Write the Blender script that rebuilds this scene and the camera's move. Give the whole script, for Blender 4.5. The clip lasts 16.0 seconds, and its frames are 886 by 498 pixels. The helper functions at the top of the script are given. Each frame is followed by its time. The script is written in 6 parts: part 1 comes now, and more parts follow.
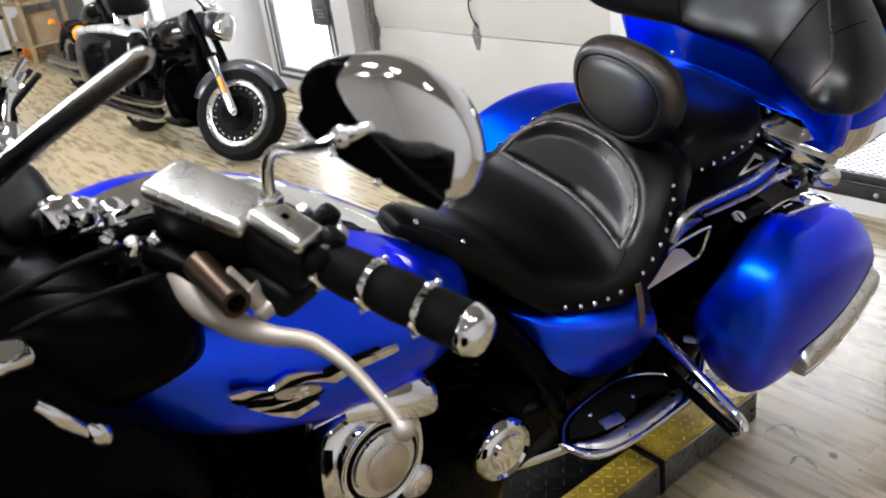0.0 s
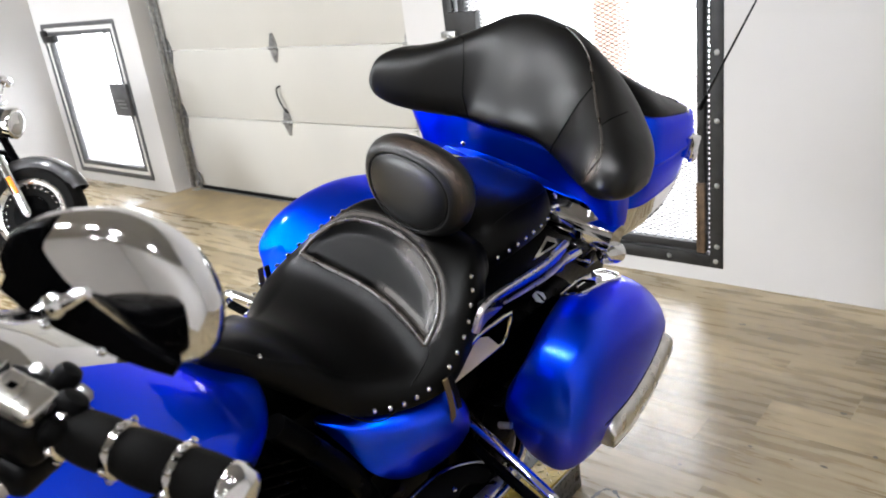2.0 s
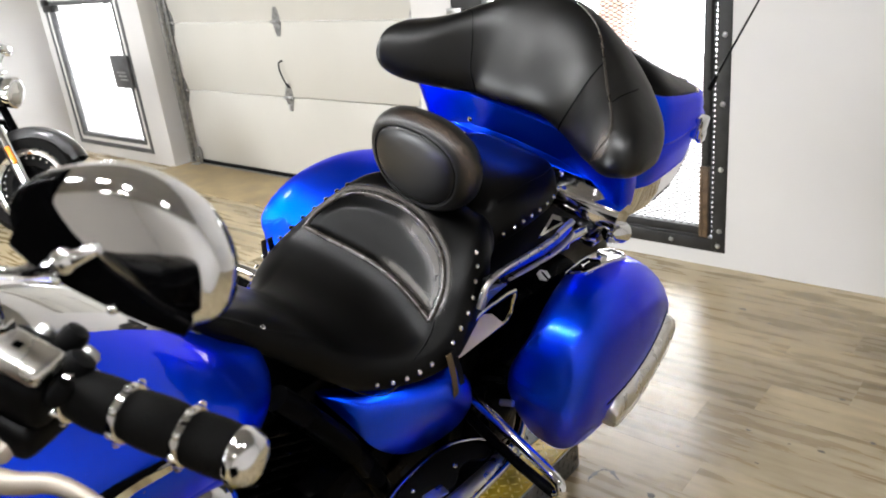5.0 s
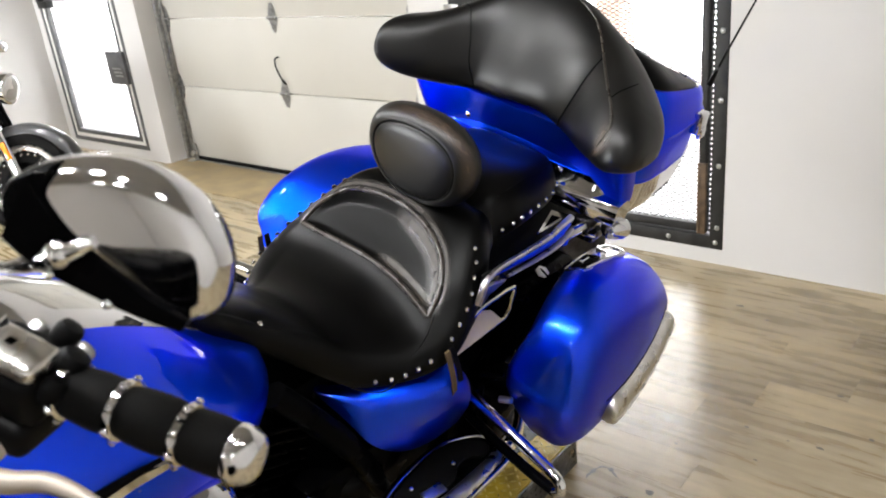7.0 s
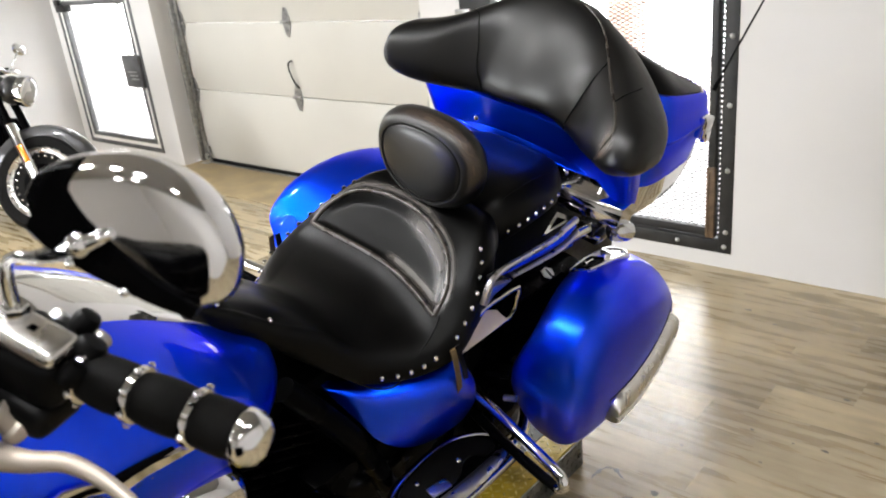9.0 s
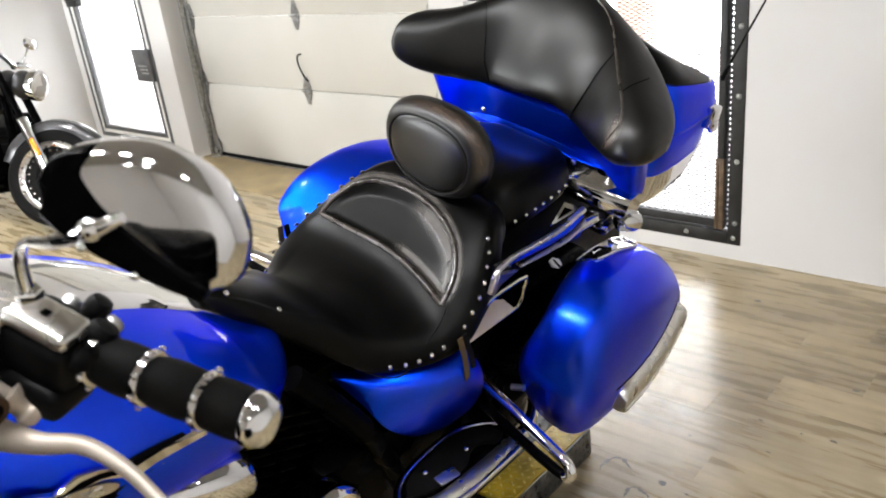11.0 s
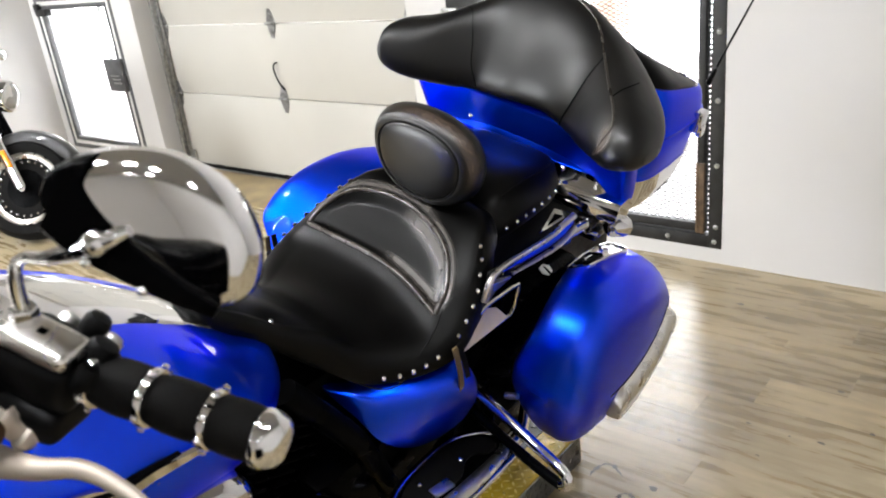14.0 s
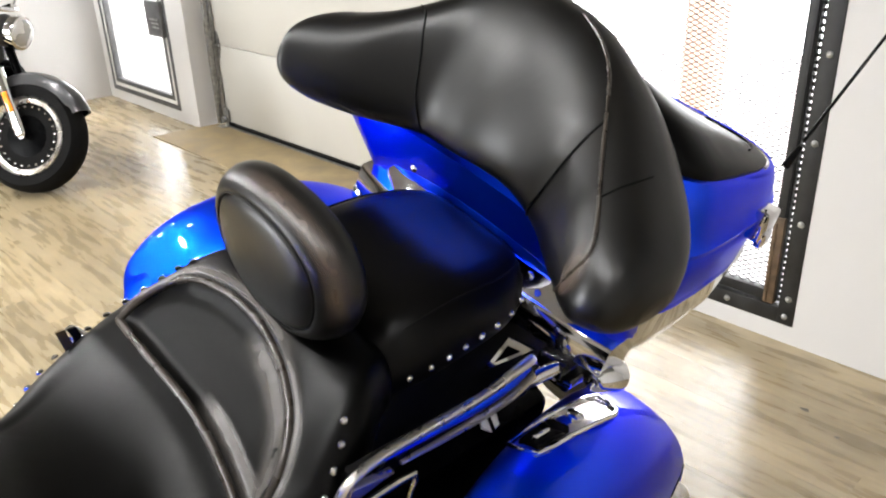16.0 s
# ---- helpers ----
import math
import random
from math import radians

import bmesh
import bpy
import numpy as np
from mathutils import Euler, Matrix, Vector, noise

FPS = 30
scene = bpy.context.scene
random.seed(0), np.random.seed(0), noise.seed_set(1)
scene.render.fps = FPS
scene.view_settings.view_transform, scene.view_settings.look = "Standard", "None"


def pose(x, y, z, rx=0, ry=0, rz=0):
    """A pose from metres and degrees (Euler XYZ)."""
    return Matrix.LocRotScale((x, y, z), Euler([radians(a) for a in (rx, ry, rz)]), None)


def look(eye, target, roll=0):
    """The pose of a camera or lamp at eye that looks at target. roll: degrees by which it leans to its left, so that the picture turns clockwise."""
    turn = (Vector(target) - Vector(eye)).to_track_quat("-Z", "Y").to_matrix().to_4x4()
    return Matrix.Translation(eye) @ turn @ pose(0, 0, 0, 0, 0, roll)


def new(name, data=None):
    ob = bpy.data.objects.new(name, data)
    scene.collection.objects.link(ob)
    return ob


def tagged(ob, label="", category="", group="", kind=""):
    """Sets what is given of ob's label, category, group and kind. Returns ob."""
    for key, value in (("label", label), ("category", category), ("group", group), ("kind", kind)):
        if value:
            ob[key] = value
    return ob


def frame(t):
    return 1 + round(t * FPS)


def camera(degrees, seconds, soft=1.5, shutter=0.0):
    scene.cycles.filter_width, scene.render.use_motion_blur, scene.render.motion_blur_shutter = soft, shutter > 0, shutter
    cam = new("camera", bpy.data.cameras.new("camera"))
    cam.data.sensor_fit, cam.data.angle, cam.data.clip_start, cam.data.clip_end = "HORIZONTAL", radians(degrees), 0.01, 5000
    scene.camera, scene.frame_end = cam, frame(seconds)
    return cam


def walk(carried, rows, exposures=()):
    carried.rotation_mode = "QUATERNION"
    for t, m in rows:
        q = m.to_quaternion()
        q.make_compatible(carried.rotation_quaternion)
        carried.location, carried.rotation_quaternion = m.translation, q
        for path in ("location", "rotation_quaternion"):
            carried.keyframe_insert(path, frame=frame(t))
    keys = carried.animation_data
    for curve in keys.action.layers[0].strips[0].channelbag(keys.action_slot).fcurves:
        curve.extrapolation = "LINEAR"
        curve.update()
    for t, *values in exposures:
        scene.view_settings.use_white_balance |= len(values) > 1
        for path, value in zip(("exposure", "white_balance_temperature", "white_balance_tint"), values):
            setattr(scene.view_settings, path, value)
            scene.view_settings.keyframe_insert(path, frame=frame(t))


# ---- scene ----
cam = camera(58.1, 16.0, 1.9)
cam.data.dof.use_dof, cam.data.dof.focus_distance, cam.data.dof.aperture_fstop = True, 1.75, 9.0
PATH = [
    (0, (0.923, 0.731, 1.41), (-0.568, 1.776, 0.583), -7.8),
    (0.5, (0.932, 0.775, 1.435), (-0.411, 2.066, 0.707), -7.0),
    (1, (0.938, 0.794, 1.449), (-0.328, 2.195, 0.79), -5.7),
    (1.5, (0.933, 0.804, 1.445), (-0.31, 2.215, 0.762), -6.3),
    (2, (0.936, 0.808, 1.439), (-0.305, 2.206, 0.728), -7.5),
    (2.5, (0.939, 0.8, 1.436), (-0.321, 2.173, 0.71), -7.5),
    (3, (0.942, 0.798, 1.437), (-0.311, 2.177, 0.711), -6.9),
    (3.5, (0.936, 0.797, 1.435), (-0.304, 2.183, 0.699), -6.0),
    (4, (0.927, 0.803, 1.431), (-0.301, 2.191, 0.68), -6.3),
    (6.5, (0.915, 0.805, 1.422), (-0.316, 2.188, 0.665), -6.2),
    (7, (0.91, 0.808, 1.42), (-0.311, 2.197, 0.658), -6.2),
    (7.5, (0.906, 0.809, 1.418), (-0.313, 2.194, 0.646), -6.3),
    (8, (0.915, 0.805, 1.422), (-0.317, 2.188, 0.669), -6.3),
    (8.5, (0.929, 0.797, 1.424), (-0.312, 2.175, 0.676), -6.2),
    (11, (0.947, 0.786, 1.421), (-0.315, 2.138, 0.659), -6.6),
    (11.5, (0.944, 0.787, 1.419), (-0.319, 2.136, 0.653), -6.6),
    (12, (0.939, 0.789, 1.418), (-0.318, 2.14, 0.647), -6.4),
    (12.5, (0.934, 0.791, 1.415), (-0.324, 2.139, 0.639), -6.7),
    (13, (0.93, 0.791, 1.412), (-0.319, 2.142, 0.626), -6.3),
    (13.5, (0.925, 0.799, 1.412), (-0.291, 2.178, 0.624), -6.5),
    (14, (0.912, 0.781, 1.418), (-0.305, 2.178, 0.667), -6.7),
    (14.5, (0.886, 0.775, 1.424), (-0.346, 2.154, 0.663), -8.2),
    (15, (0.876, 0.966, 1.419), (-0.408, 2.32, 0.699), -1.8),
    (15.5, (0.828, 1.19, 1.409), (-0.481, 2.466, 0.596), -3.0),
    (16, (0.691, 1.418, 1.396), (-0.647, 2.657, 0.574), -1.8),
]
walk(cam, [(t, look(eye, target, roll)) for t, eye, target, roll in PATH], [(0, -0.30, 6100, 11), (1.5, -0.20, 6200, 11), (4, -0.18, 6350, 10), (8, -0.16, 6500, 10), (14.5, -0.10, 6400, 10), (16, -0.08, 6550, 10)])

# ---- light ----
world = bpy.data.worlds.new("world")
scene.world = world
world.use_nodes = True
wn = world.node_tree
sky = wn.nodes.new("ShaderNodeTexSky")
sky.sky_type = "NISHITA"
sky.sun_disc = False
sky.sun_elevation = radians(58)
sky.sun_rotation = radians(200)
wn.nodes["Background"].inputs[1].default_value = 0.12
wn.links.new(sky.outputs[0], wn.nodes["Background"].inputs[0])

sun = new("sun", bpy.data.lights.new("sun", "SUN"))
sun.data.energy, sun.data.angle, sun.data.color = 5.0, radians(0.5), (1.0, 0.96, 0.9)
sun.matrix_world = look((0, 0, 0), (0.25, 0.53, -0.9))


# ---- materials ----
def material(name, color, rough=0.5, metal=0.0, coat=0.0, coat_rough=0.05, spec=0.5):
    m = bpy.data.materials.new(name)
    m.use_nodes = True
    b = m.node_tree.nodes["Principled BSDF"]
    b.inputs["Base Color"].default_value = (*color, 1)
    b.inputs["Roughness"].default_value = rough
    b.inputs["Metallic"].default_value = metal
    b.inputs["Coat Weight"].default_value = coat
    b.inputs["Coat Roughness"].default_value = coat_rough
    b.inputs["Specular IOR Level"].default_value = spec
    return m


def nodes_of(m):
    return m.node_tree.nodes, m.node_tree.links, m.node_tree.nodes["Principled BSDF"]


def vary(m, scale=8.0, low=0.85, high=1.15, rough=0.0, bump=0.0, bump_scale=120.0, detail=6.0, distance=0.002):
    """Stains at one scale, fine relief at another."""
    n, l, b = nodes_of(m)
    tc = n.new("ShaderNodeTexCoord")
    nt = n.new("ShaderNodeTexNoise")
    nt.inputs["Scale"].default_value, nt.inputs["Detail"].default_value = scale, detail
    l.new(tc.outputs["Object"], nt.inputs["Vector"])
    ramp = n.new("ShaderNodeMapRange")
    ramp.inputs["From Min"].default_value, ramp.inputs["From Max"].default_value = 0.3, 0.7
    ramp.inputs["To Min"].default_value, ramp.inputs["To Max"].default_value = low, high
    l.new(nt.outputs["Fac"], ramp.inputs["Value"])
    mix = n.new("ShaderNodeVectorMath")
    mix.operation = "SCALE"
    mix.inputs[0].default_value = b.inputs["Base Color"].default_value[:3]
    l.new(ramp.outputs[0], mix.inputs["Scale"])
    l.new(mix.outputs[0], b.inputs["Base Color"])
    if rough:
        rr = n.new("ShaderNodeMapRange")
        rr.inputs["From Min"].default_value, rr.inputs["From Max"].default_value = 0.3, 0.7
        base = b.inputs["Roughness"].default_value
        rr.inputs["To Min"].default_value, rr.inputs["To Max"].default_value = max(0.02, base - rough), min(1, base + rough)
        l.new(nt.outputs["Fac"], rr.inputs["Value"])
        l.new(rr.outputs[0], b.inputs["Roughness"])
    if bump:
        fine = n.new("ShaderNodeTexNoise")
        fine.inputs["Scale"].default_value, fine.inputs["Detail"].default_value = bump_scale, 3.0
        l.new(tc.outputs["Object"], fine.inputs["Vector"])
        bp = n.new("ShaderNodeBump")
        bp.inputs["Strength"].default_value, bp.inputs["Distance"].default_value = bump, distance
        l.new(fine.outputs["Fac"], bp.inputs["Height"])
        l.new(bp.outputs[0], b.inputs["Normal"])
    return m


def rubbed(name, color):
    """Rubbed-through finish that fades out by the mesh's own wear value and a fine streaky noise."""
    m = material(name, color, 0.36)
    n, l, b = nodes_of(m)
    tc, at = n.new("ShaderNodeTexCoord"), n.new("ShaderNodeAttribute")
    at.attribute_name = "wear"
    nt = n.new("ShaderNodeTexNoise")
    nt.inputs["Scale"].default_value, nt.inputs["Detail"].default_value, nt.inputs["Roughness"].default_value = 60.0, 4.0, 0.55
    l.new(tc.outputs["Object"], nt.inputs["Vector"])
    soft = n.new("ShaderNodeMapRange")
    soft.inputs["From Min"].default_value, soft.inputs["From Max"].default_value = 0.3, 0.7
    soft.inputs["To Min"].default_value, soft.inputs["To Max"].default_value = 0.8, 1.0
    l.new(nt.outputs["Fac"], soft.inputs["Value"])
    mul = n.new("ShaderNodeMath")
    mul.operation = "MULTIPLY"
    l.new(at.outputs["Fac"], mul.inputs[0])
    l.new(soft.outputs[0], mul.inputs[1])
    mr = n.new("ShaderNodeMapRange")
    mr.interpolation_type = "SMOOTHSTEP"
    mr.inputs["From Min"].default_value, mr.inputs["From Max"].default_value = 0.0, 1.05
    l.new(mul.outputs[0], mr.inputs["Value"])
    l.new(mr.outputs[0], b.inputs["Alpha"])
    return m


BLUE = vary(material("candy_blue_paint", (0.001, 0.062, 1.0), 0.325, 0.97, 0.50, 0.012), 3, 0.95, 1.05, 0.0)
BLUE.node_tree.nodes["Principled BSDF"].inputs["Specular Tint"].default_value = (0.04, 0.16, 0.95, 1)
LEATHER = vary(material("black_leather", (0.0010, 0.00095, 0.0009), 0.35, 0, 0.0, 0.2, 0.12), 9, 0.75, 1.3, 0.07, 0.2, 420, 1.5, 0.0005)
WELT = vary(material("worn_leather_welt", (0.034, 0.028, 0.023), 0.28), 26, 0.65, 1.35, 0.05)
def creases(m):
    """Broad soft creases under the fine grain."""
    n, l, b = nodes_of(m)
    tc, nt = n.new("ShaderNodeTexCoord"), n.new("ShaderNodeTexNoise")
    nt.inputs["Scale"].default_value, nt.inputs["Detail"].default_value, nt.inputs["Distortion"].default_value = 16.0, 2.0, 1.2
    l.new(tc.outputs["Object"], nt.inputs["Vector"])
    bp = n.new("ShaderNodeBump")
    bp.inputs["Strength"].default_value, bp.inputs["Distance"].default_value = 0.10, 0.004
    l.new(nt.outputs["Fac"], bp.inputs["Height"])
    for link in list(b.inputs["Normal"].links):
        l.new(bp.outputs[0], link.from_node.inputs["Normal"])
    return m


creases(LEATHER)
SMOOTH = creases(vary(material("smooth_black_leather", (0.0012, 0.0011, 0.001), 0.36, 0, 0.0, 0.2, 0.40), 7, 0.8, 1.25, 0.05, 0.14, 420, 1.5, 0.0005))
SHEEN = creases(vary(material("buffed_black_leather", (0.0012, 0.0011, 0.001), 0.36, 0, 0.0, 0.2, 0.55), 7, 0.8, 1.25, 0.05, 0.14, 420, 1.5, 0.0005))
SCUFF = rubbed("brown_rubbed_leather", (0.060, 0.042, 0.031))
WORN_SHEEN = rubbed("greyed_worn_sheen", (0.075, 0.068, 0.062))
CHROME = vary(material("chrome", (0.78, 0.78, 0.79), 0.06, 1.0), 5, 0.94, 1.04, 0.02)
SATIN = vary(material("satin_alloy", (0.74, 0.72, 0.69), 0.28, 1.0), 30, 0.97, 1.02, 0.02, 0.02, 400)
LEVER = vary(material("bead_blasted_alloy", (0.45, 0.395, 0.335), 0.55, 0.55), 30, 0.9, 1.06, 0.05, 0.06, 500)
BRONZE = vary(material("bronze_tinted_metal", (0.060, 0.038, 0.025), 0.34, 0.9), 30, 0.8, 1.15, 0.05)
DUSK = vary(material("smoked_chrome", (0.55, 0.52, 0.50), 0.22, 1.0), 12, 0.85, 1.1, 0.04)
# paint of an unseen wall, kept dark so the leather reflects less
DIMWALL = vary(material("dark_grey_wall_paint", (0.24, 0.235, 0.23), 0.6), 2, 0.93, 1.05)
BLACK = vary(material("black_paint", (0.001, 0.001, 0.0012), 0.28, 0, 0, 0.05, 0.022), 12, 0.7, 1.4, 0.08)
RUBBER = vary(material("rubber", (0.0035, 0.0033, 0.0032), 0.7, 0, 0, 0.05, 0.1), 60, 0.7, 1.3, 0.08, 0.3, 500)
PLASTIC = vary(material("black_plastic", (0.0028, 0.0028, 0.003), 0.48, 0, 0, 0.05, 0.08), 40, 0.8, 1.2, 0.06, 0.15, 700)
IRON = vary(material("dark_iron", (0.022, 0.0215, 0.021), 0.5, 0.4), 15, 0.6, 1.5, 0.1, 0.1, 200)
STEEL = vary(material("grey_painted_steel", (0.11, 0.11, 0.112), 0.5, 0.3), 15, 0.7, 1.3, 0.1, 0.1, 200)
RUST = vary(material("worn_brown_steel", (0.13, 0.085, 0.05), 0.6, 0.3), 20, 0.5, 1.4, 0.1, 0.2, 150)
WALL = vary(material("white_wall_paint", (0.60, 0.587, 0.573), 0.62), 1.4, 0.965, 1.02, 0.05, 0.12, 90, 5, 0.003)
CREAM = vary(material("cream_door_panel", (0.49, 0.475, 0.43), 0.42), 1.8, 0.95, 1.03, 0.05, 0.08, 160)
CEIL = vary(material("ceiling_paint", (0.27, 0.262, 0.25), 0.8), 2, 0.95, 1.03)
WHITE = vary(material("white_enamel", (0.78, 0.77, 0.74), 0.35), 6, 0.92, 1.04, 0.05)
ZINC = vary(material("zinc_plated_steel", (0.42, 0.42, 0.41), 0.38, 0.9), 40, 0.6, 1.2, 0.1)
YELLOW = vary(material("worn_yellow_paint", (0.54, 0.37, 0.02), 0.45), 14, 0.55, 1.15, 0.1, 0.1, 90)
DECK = vary(material("black_deck_paint", (0.004, 0.004, 0.004), 0.42, 0, 0, 0.05, 0.2), 14, 0.6, 1.6, 0.1)
BARE = vary(material("scuffed_bare_steel", (0.22, 0.22, 0.215), 0.36, 0.9), 25, 0.5, 1.2, 0.12)
GREY = vary(material("grey_paint", (0.034, 0.034, 0.036), 0.33, 0.5, 0.4), 6, 0.85, 1.15, 0.05)
SILVER = vary(material("silver_paint", (0.62, 0.62, 0.63), 0.28, 0.5, 0.6), 6, 0.9, 1.08, 0.05)
AMBER = material("amber_lens", (0.9, 0.27, 0.015), 0.15, 0, 0.6)
BEIGE_REFLECT = vary(material("beige_reflection_paint", (0.55, 0.47, 0.40), 0.42), 20, 0.92, 1.05)
MATTE = vary(material("matte_black_leather", (0.0012, 0.0011, 0.001), 0.34, 0, 0.0, 0.2, 0.13), 9, 0.75, 1.3, 0.05, 0.2, 420, 1.5, 0.0005)
TREAD = vary(material("rubbed_yellow_tread", (0.66, 0.52, 0.14), 0.32, 0.3), 30, 0.7, 1.15, 0.08)
RED = material("red_lens", (0.5, 0.012, 0.015), 0.18, 0, 0.6)
WEBBING = vary(material("olive_webbing", (0.11, 0.075, 0.03), 0.75), 40, 0.7, 1.3, 0.08, 0.4, 400)
GLOSS = vary(material("gloss_black_paint", (0.003, 0.003, 0.0035), 0.12, 0, 0, 0.05, 0.5), 8, 0.8, 1.2, 0.03)
PIPE = vary(material("dark_polished_pipe", (0.42, 0.41, 0.40), 0.2, 1.0), 12, 0.85, 1.1, 0.04)
CARD = vary(material("cardboard", (0.33, 0.23, 0.13), 0.8), 6, 0.85, 1.1)
BRICKRED = vary(material("brick_red", (0.66, 0.45, 0.37), 0.85), 12, 0.8, 1.2)
CONCRETE = vary(material("pale_concrete", (0.62, 0.60, 0.57), 0.85), 2, 0.88, 1.08)
SOIL = vary(material("worn_sill_boards", (0.31, 0.235, 0.125), 0.55), 7, 0.7, 1.25, 0.08, 0.1, 70)


def glass(name, color=(1, 1, 1), rough=0.0):
    m = material(name, color, rough)
    b = m.node_tree.nodes["Principled BSDF"]
    b.inputs["Transmission Weight"].default_value = 1.0
    b.inputs["IOR"].default_value = 1.45
    return m


def glowing(name, color, strength):
    m = material(name, color, 0.8)
    b = m.node_tree.nodes["Principled BSDF"]
    b.inputs["Emission Color"].default_value = (*color, 1)
    b.inputs["Emission Strength"].default_value = strength
    return m


DAYLIGHT = glowing("overexposed_daylight", (0.96, 0.98, 1.0), 13.0)
GLASS = glass("clear_glass", (0.97, 0.98, 0.98))


def wood_floor():
    m = material("vinyl_oak_plank", (0.3, 0.2, 0.1), 0.34)
    n, l, b = nodes_of(m)
    tc, info = n.new("ShaderNodeTexCoord"), n.new("ShaderNodeObjectInfo")
    shift = n.new("ShaderNodeVectorMath")
    shift.operation = "MULTIPLY_ADD"
    shift.inputs[1].default_value = (2.6, 20.0, 1.0)
    wide = n.new("ShaderNodeVectorMath")
    wide.operation = "SCALE"
    wide.inputs[0].default_value = (31.0, 57.0, 11.0)
    l.new(info.outputs["Random"], wide.inputs["Scale"])
    l.new(tc.outputs["Object"], shift.inputs[0])
    l.new(wide.outputs[0], shift.inputs[2])
    grain = n.new("ShaderNodeTexNoise")
    grain.inputs["Scale"].default_value, grain.inputs["Detail"].default_value, grain.inputs["Roughness"].default_value = 1.5, 7, 0.5
    l.new(shift.outputs[0], grain.inputs["Vector"])
    ramp = n.new("ShaderNodeValToRGB")
    e = ramp.color_ramp.elements
    e[0].position, e[0].color = 0.16, (0.180, 0.135, 0.078, 1)
    e[1].position, e[1].color = 0.84, (0.545, 0.452, 0.290, 1)
    mid = ramp.color_ramp.elements.new(0.5)
    mid.color = (0.385, 0.307, 0.180, 1)
    # broad rustic blotches along the board over the fine grain
    broad = n.new("ShaderNodeVectorMath")
    broad.operation = "MULTIPLY_ADD"
    broad.inputs[1].default_value = (4.2, 11.0, 1.0)
    l.new(tc.outputs["Object"], broad.inputs[0])
    l.new(wide.outputs[0], broad.inputs[2])
    blotch = n.new("ShaderNodeTexNoise")
    blotch.inputs["Scale"].default_value, blotch.inputs["Detail"].default_value, blotch.inputs["Distortion"].default_value = 1.5, 3, 0.8
    l.new(broad.outputs[0], blotch.inputs["Vector"])
    both = n.new("ShaderNodeMath")
    both.operation = "MULTIPLY_ADD"
    both.inputs[1].default_value = 0.50
    l.new(blotch.outputs["Fac"], both.inputs[0])
    less = n.new("ShaderNodeMath")
    less.operation = "ADD"
    less.inputs[1].default_value = -0.25
    l.new(grain.outputs["Fac"], less.inputs[0])
    l.new(less.outputs[0], both.inputs[2])
    l.new(both.outputs[0], ramp.inputs[0])
    tone = n.new("ShaderNodeMapRange")
    tone.inputs["To Min"].default_value, tone.inputs["To Max"].default_value = 0.74, 1.16
    l.new(info.outputs["Random"], tone.inputs["Value"])
    mul = n.new("ShaderNodeVectorMath")
    mul.operation = "SCALE"
    l.new(ramp.outputs[0], mul.inputs[0])
    l.new(tone.outputs[0], mul.inputs["Scale"])
    l.new(mul.outputs[0], b.inputs["Base Color"])
    rr = n.new("ShaderNodeMapRange")
    rr.inputs["To Min"].default_value, rr.inputs["To Max"].default_value = 0.20, 0.36
    b.inputs["Specular IOR Level"].default_value = 0.8
    l.new(grain.outputs["Fac"], rr.inputs["Value"])
    l.new(rr.outputs[0], b.inputs["Roughness"])
    bp = n.new("ShaderNodeBump")
    bp.inputs["Strength"].default_value, bp.inputs["Distance"].default_value = 0.16, 0.001
    l.new(grain.outputs["Fac"], bp.inputs["Height"])
    l.new(bp.outputs[0], b.inputs["Normal"])
    return m


OAK = wood_floor()
LEMON = vary(material("yellow_plastic", (0.75, 0.55, 0.03), 0.4), 9, 0.9, 1.08)
STAIN = vary(material("dried_oil", (0.050, 0.042, 0.032), 0.35), 60, 0.6, 1.4)


# ---- mesh tools ----
def mesh_of(name, verts, faces, smooth=True):
    me = bpy.data.meshes.new(name)
    me.from_pydata([tuple(v) for v in verts], [], faces)
    bm = bmesh.new()
    bm.from_mesh(me)
    bmesh.ops.recalc_face_normals(bm, faces=bm.faces)
    bm.to_mesh(me)
    bm.free()
    if smooth:
        me.polygons.foreach_set("use_smooth", [True] * len(me.polygons))
        me.set_sharp_from_angle(angle=radians(42))
    return me


def part(name, geo, mat, parent=None, label="", smooth=True):
    """One mesh object of (verts, faces), under a thing or a part."""
    me = geo if isinstance(geo, bpy.types.Mesh) else mesh_of(name, geo[0], geo[1], smooth)
    if not me.materials:
        me.materials.append(mat)
    ob = new(name, me)
    ob.parent = parent
    if label:
        ob["label"] = label
    return ob


def thing(name, m, label, category, group="", kind=""):
    ob = new(name)
    ob.empty_display_size = 0.1
    ob.matrix_world = m
    return tagged(ob, label, category, group, kind)


def join(*geos):
    verts, faces = [], []
    for v, f in geos:
        k = len(verts)
        verts += [tuple(p) for p in v]
        faces += [tuple(i + k for i in q) for q in f]
    return verts, faces


def moved(geo, m):
    return [m @ Vector(v) for v in geo[0]], geo[1]


def flipped(geo):
    return [(-v[0], v[1], v[2]) for v in geo[0]], [tuple(reversed(f)) for f in geo[1]]


def loft(rings, caps=True, closed=True):
    k = len(rings[0])
    verts = [p for r in rings for p in r]
    faces = []
    for i in range(len(rings) - 1):
        for j in range(k if closed else k - 1):
            a, b = i * k + j, i * k + (j + 1) % k
            faces.append((a, b, b + k, a + k))
    if caps:
        faces += [tuple(range(k - 1, -1, -1)), tuple(range(len(verts) - k, len(verts)))]
    return verts, faces


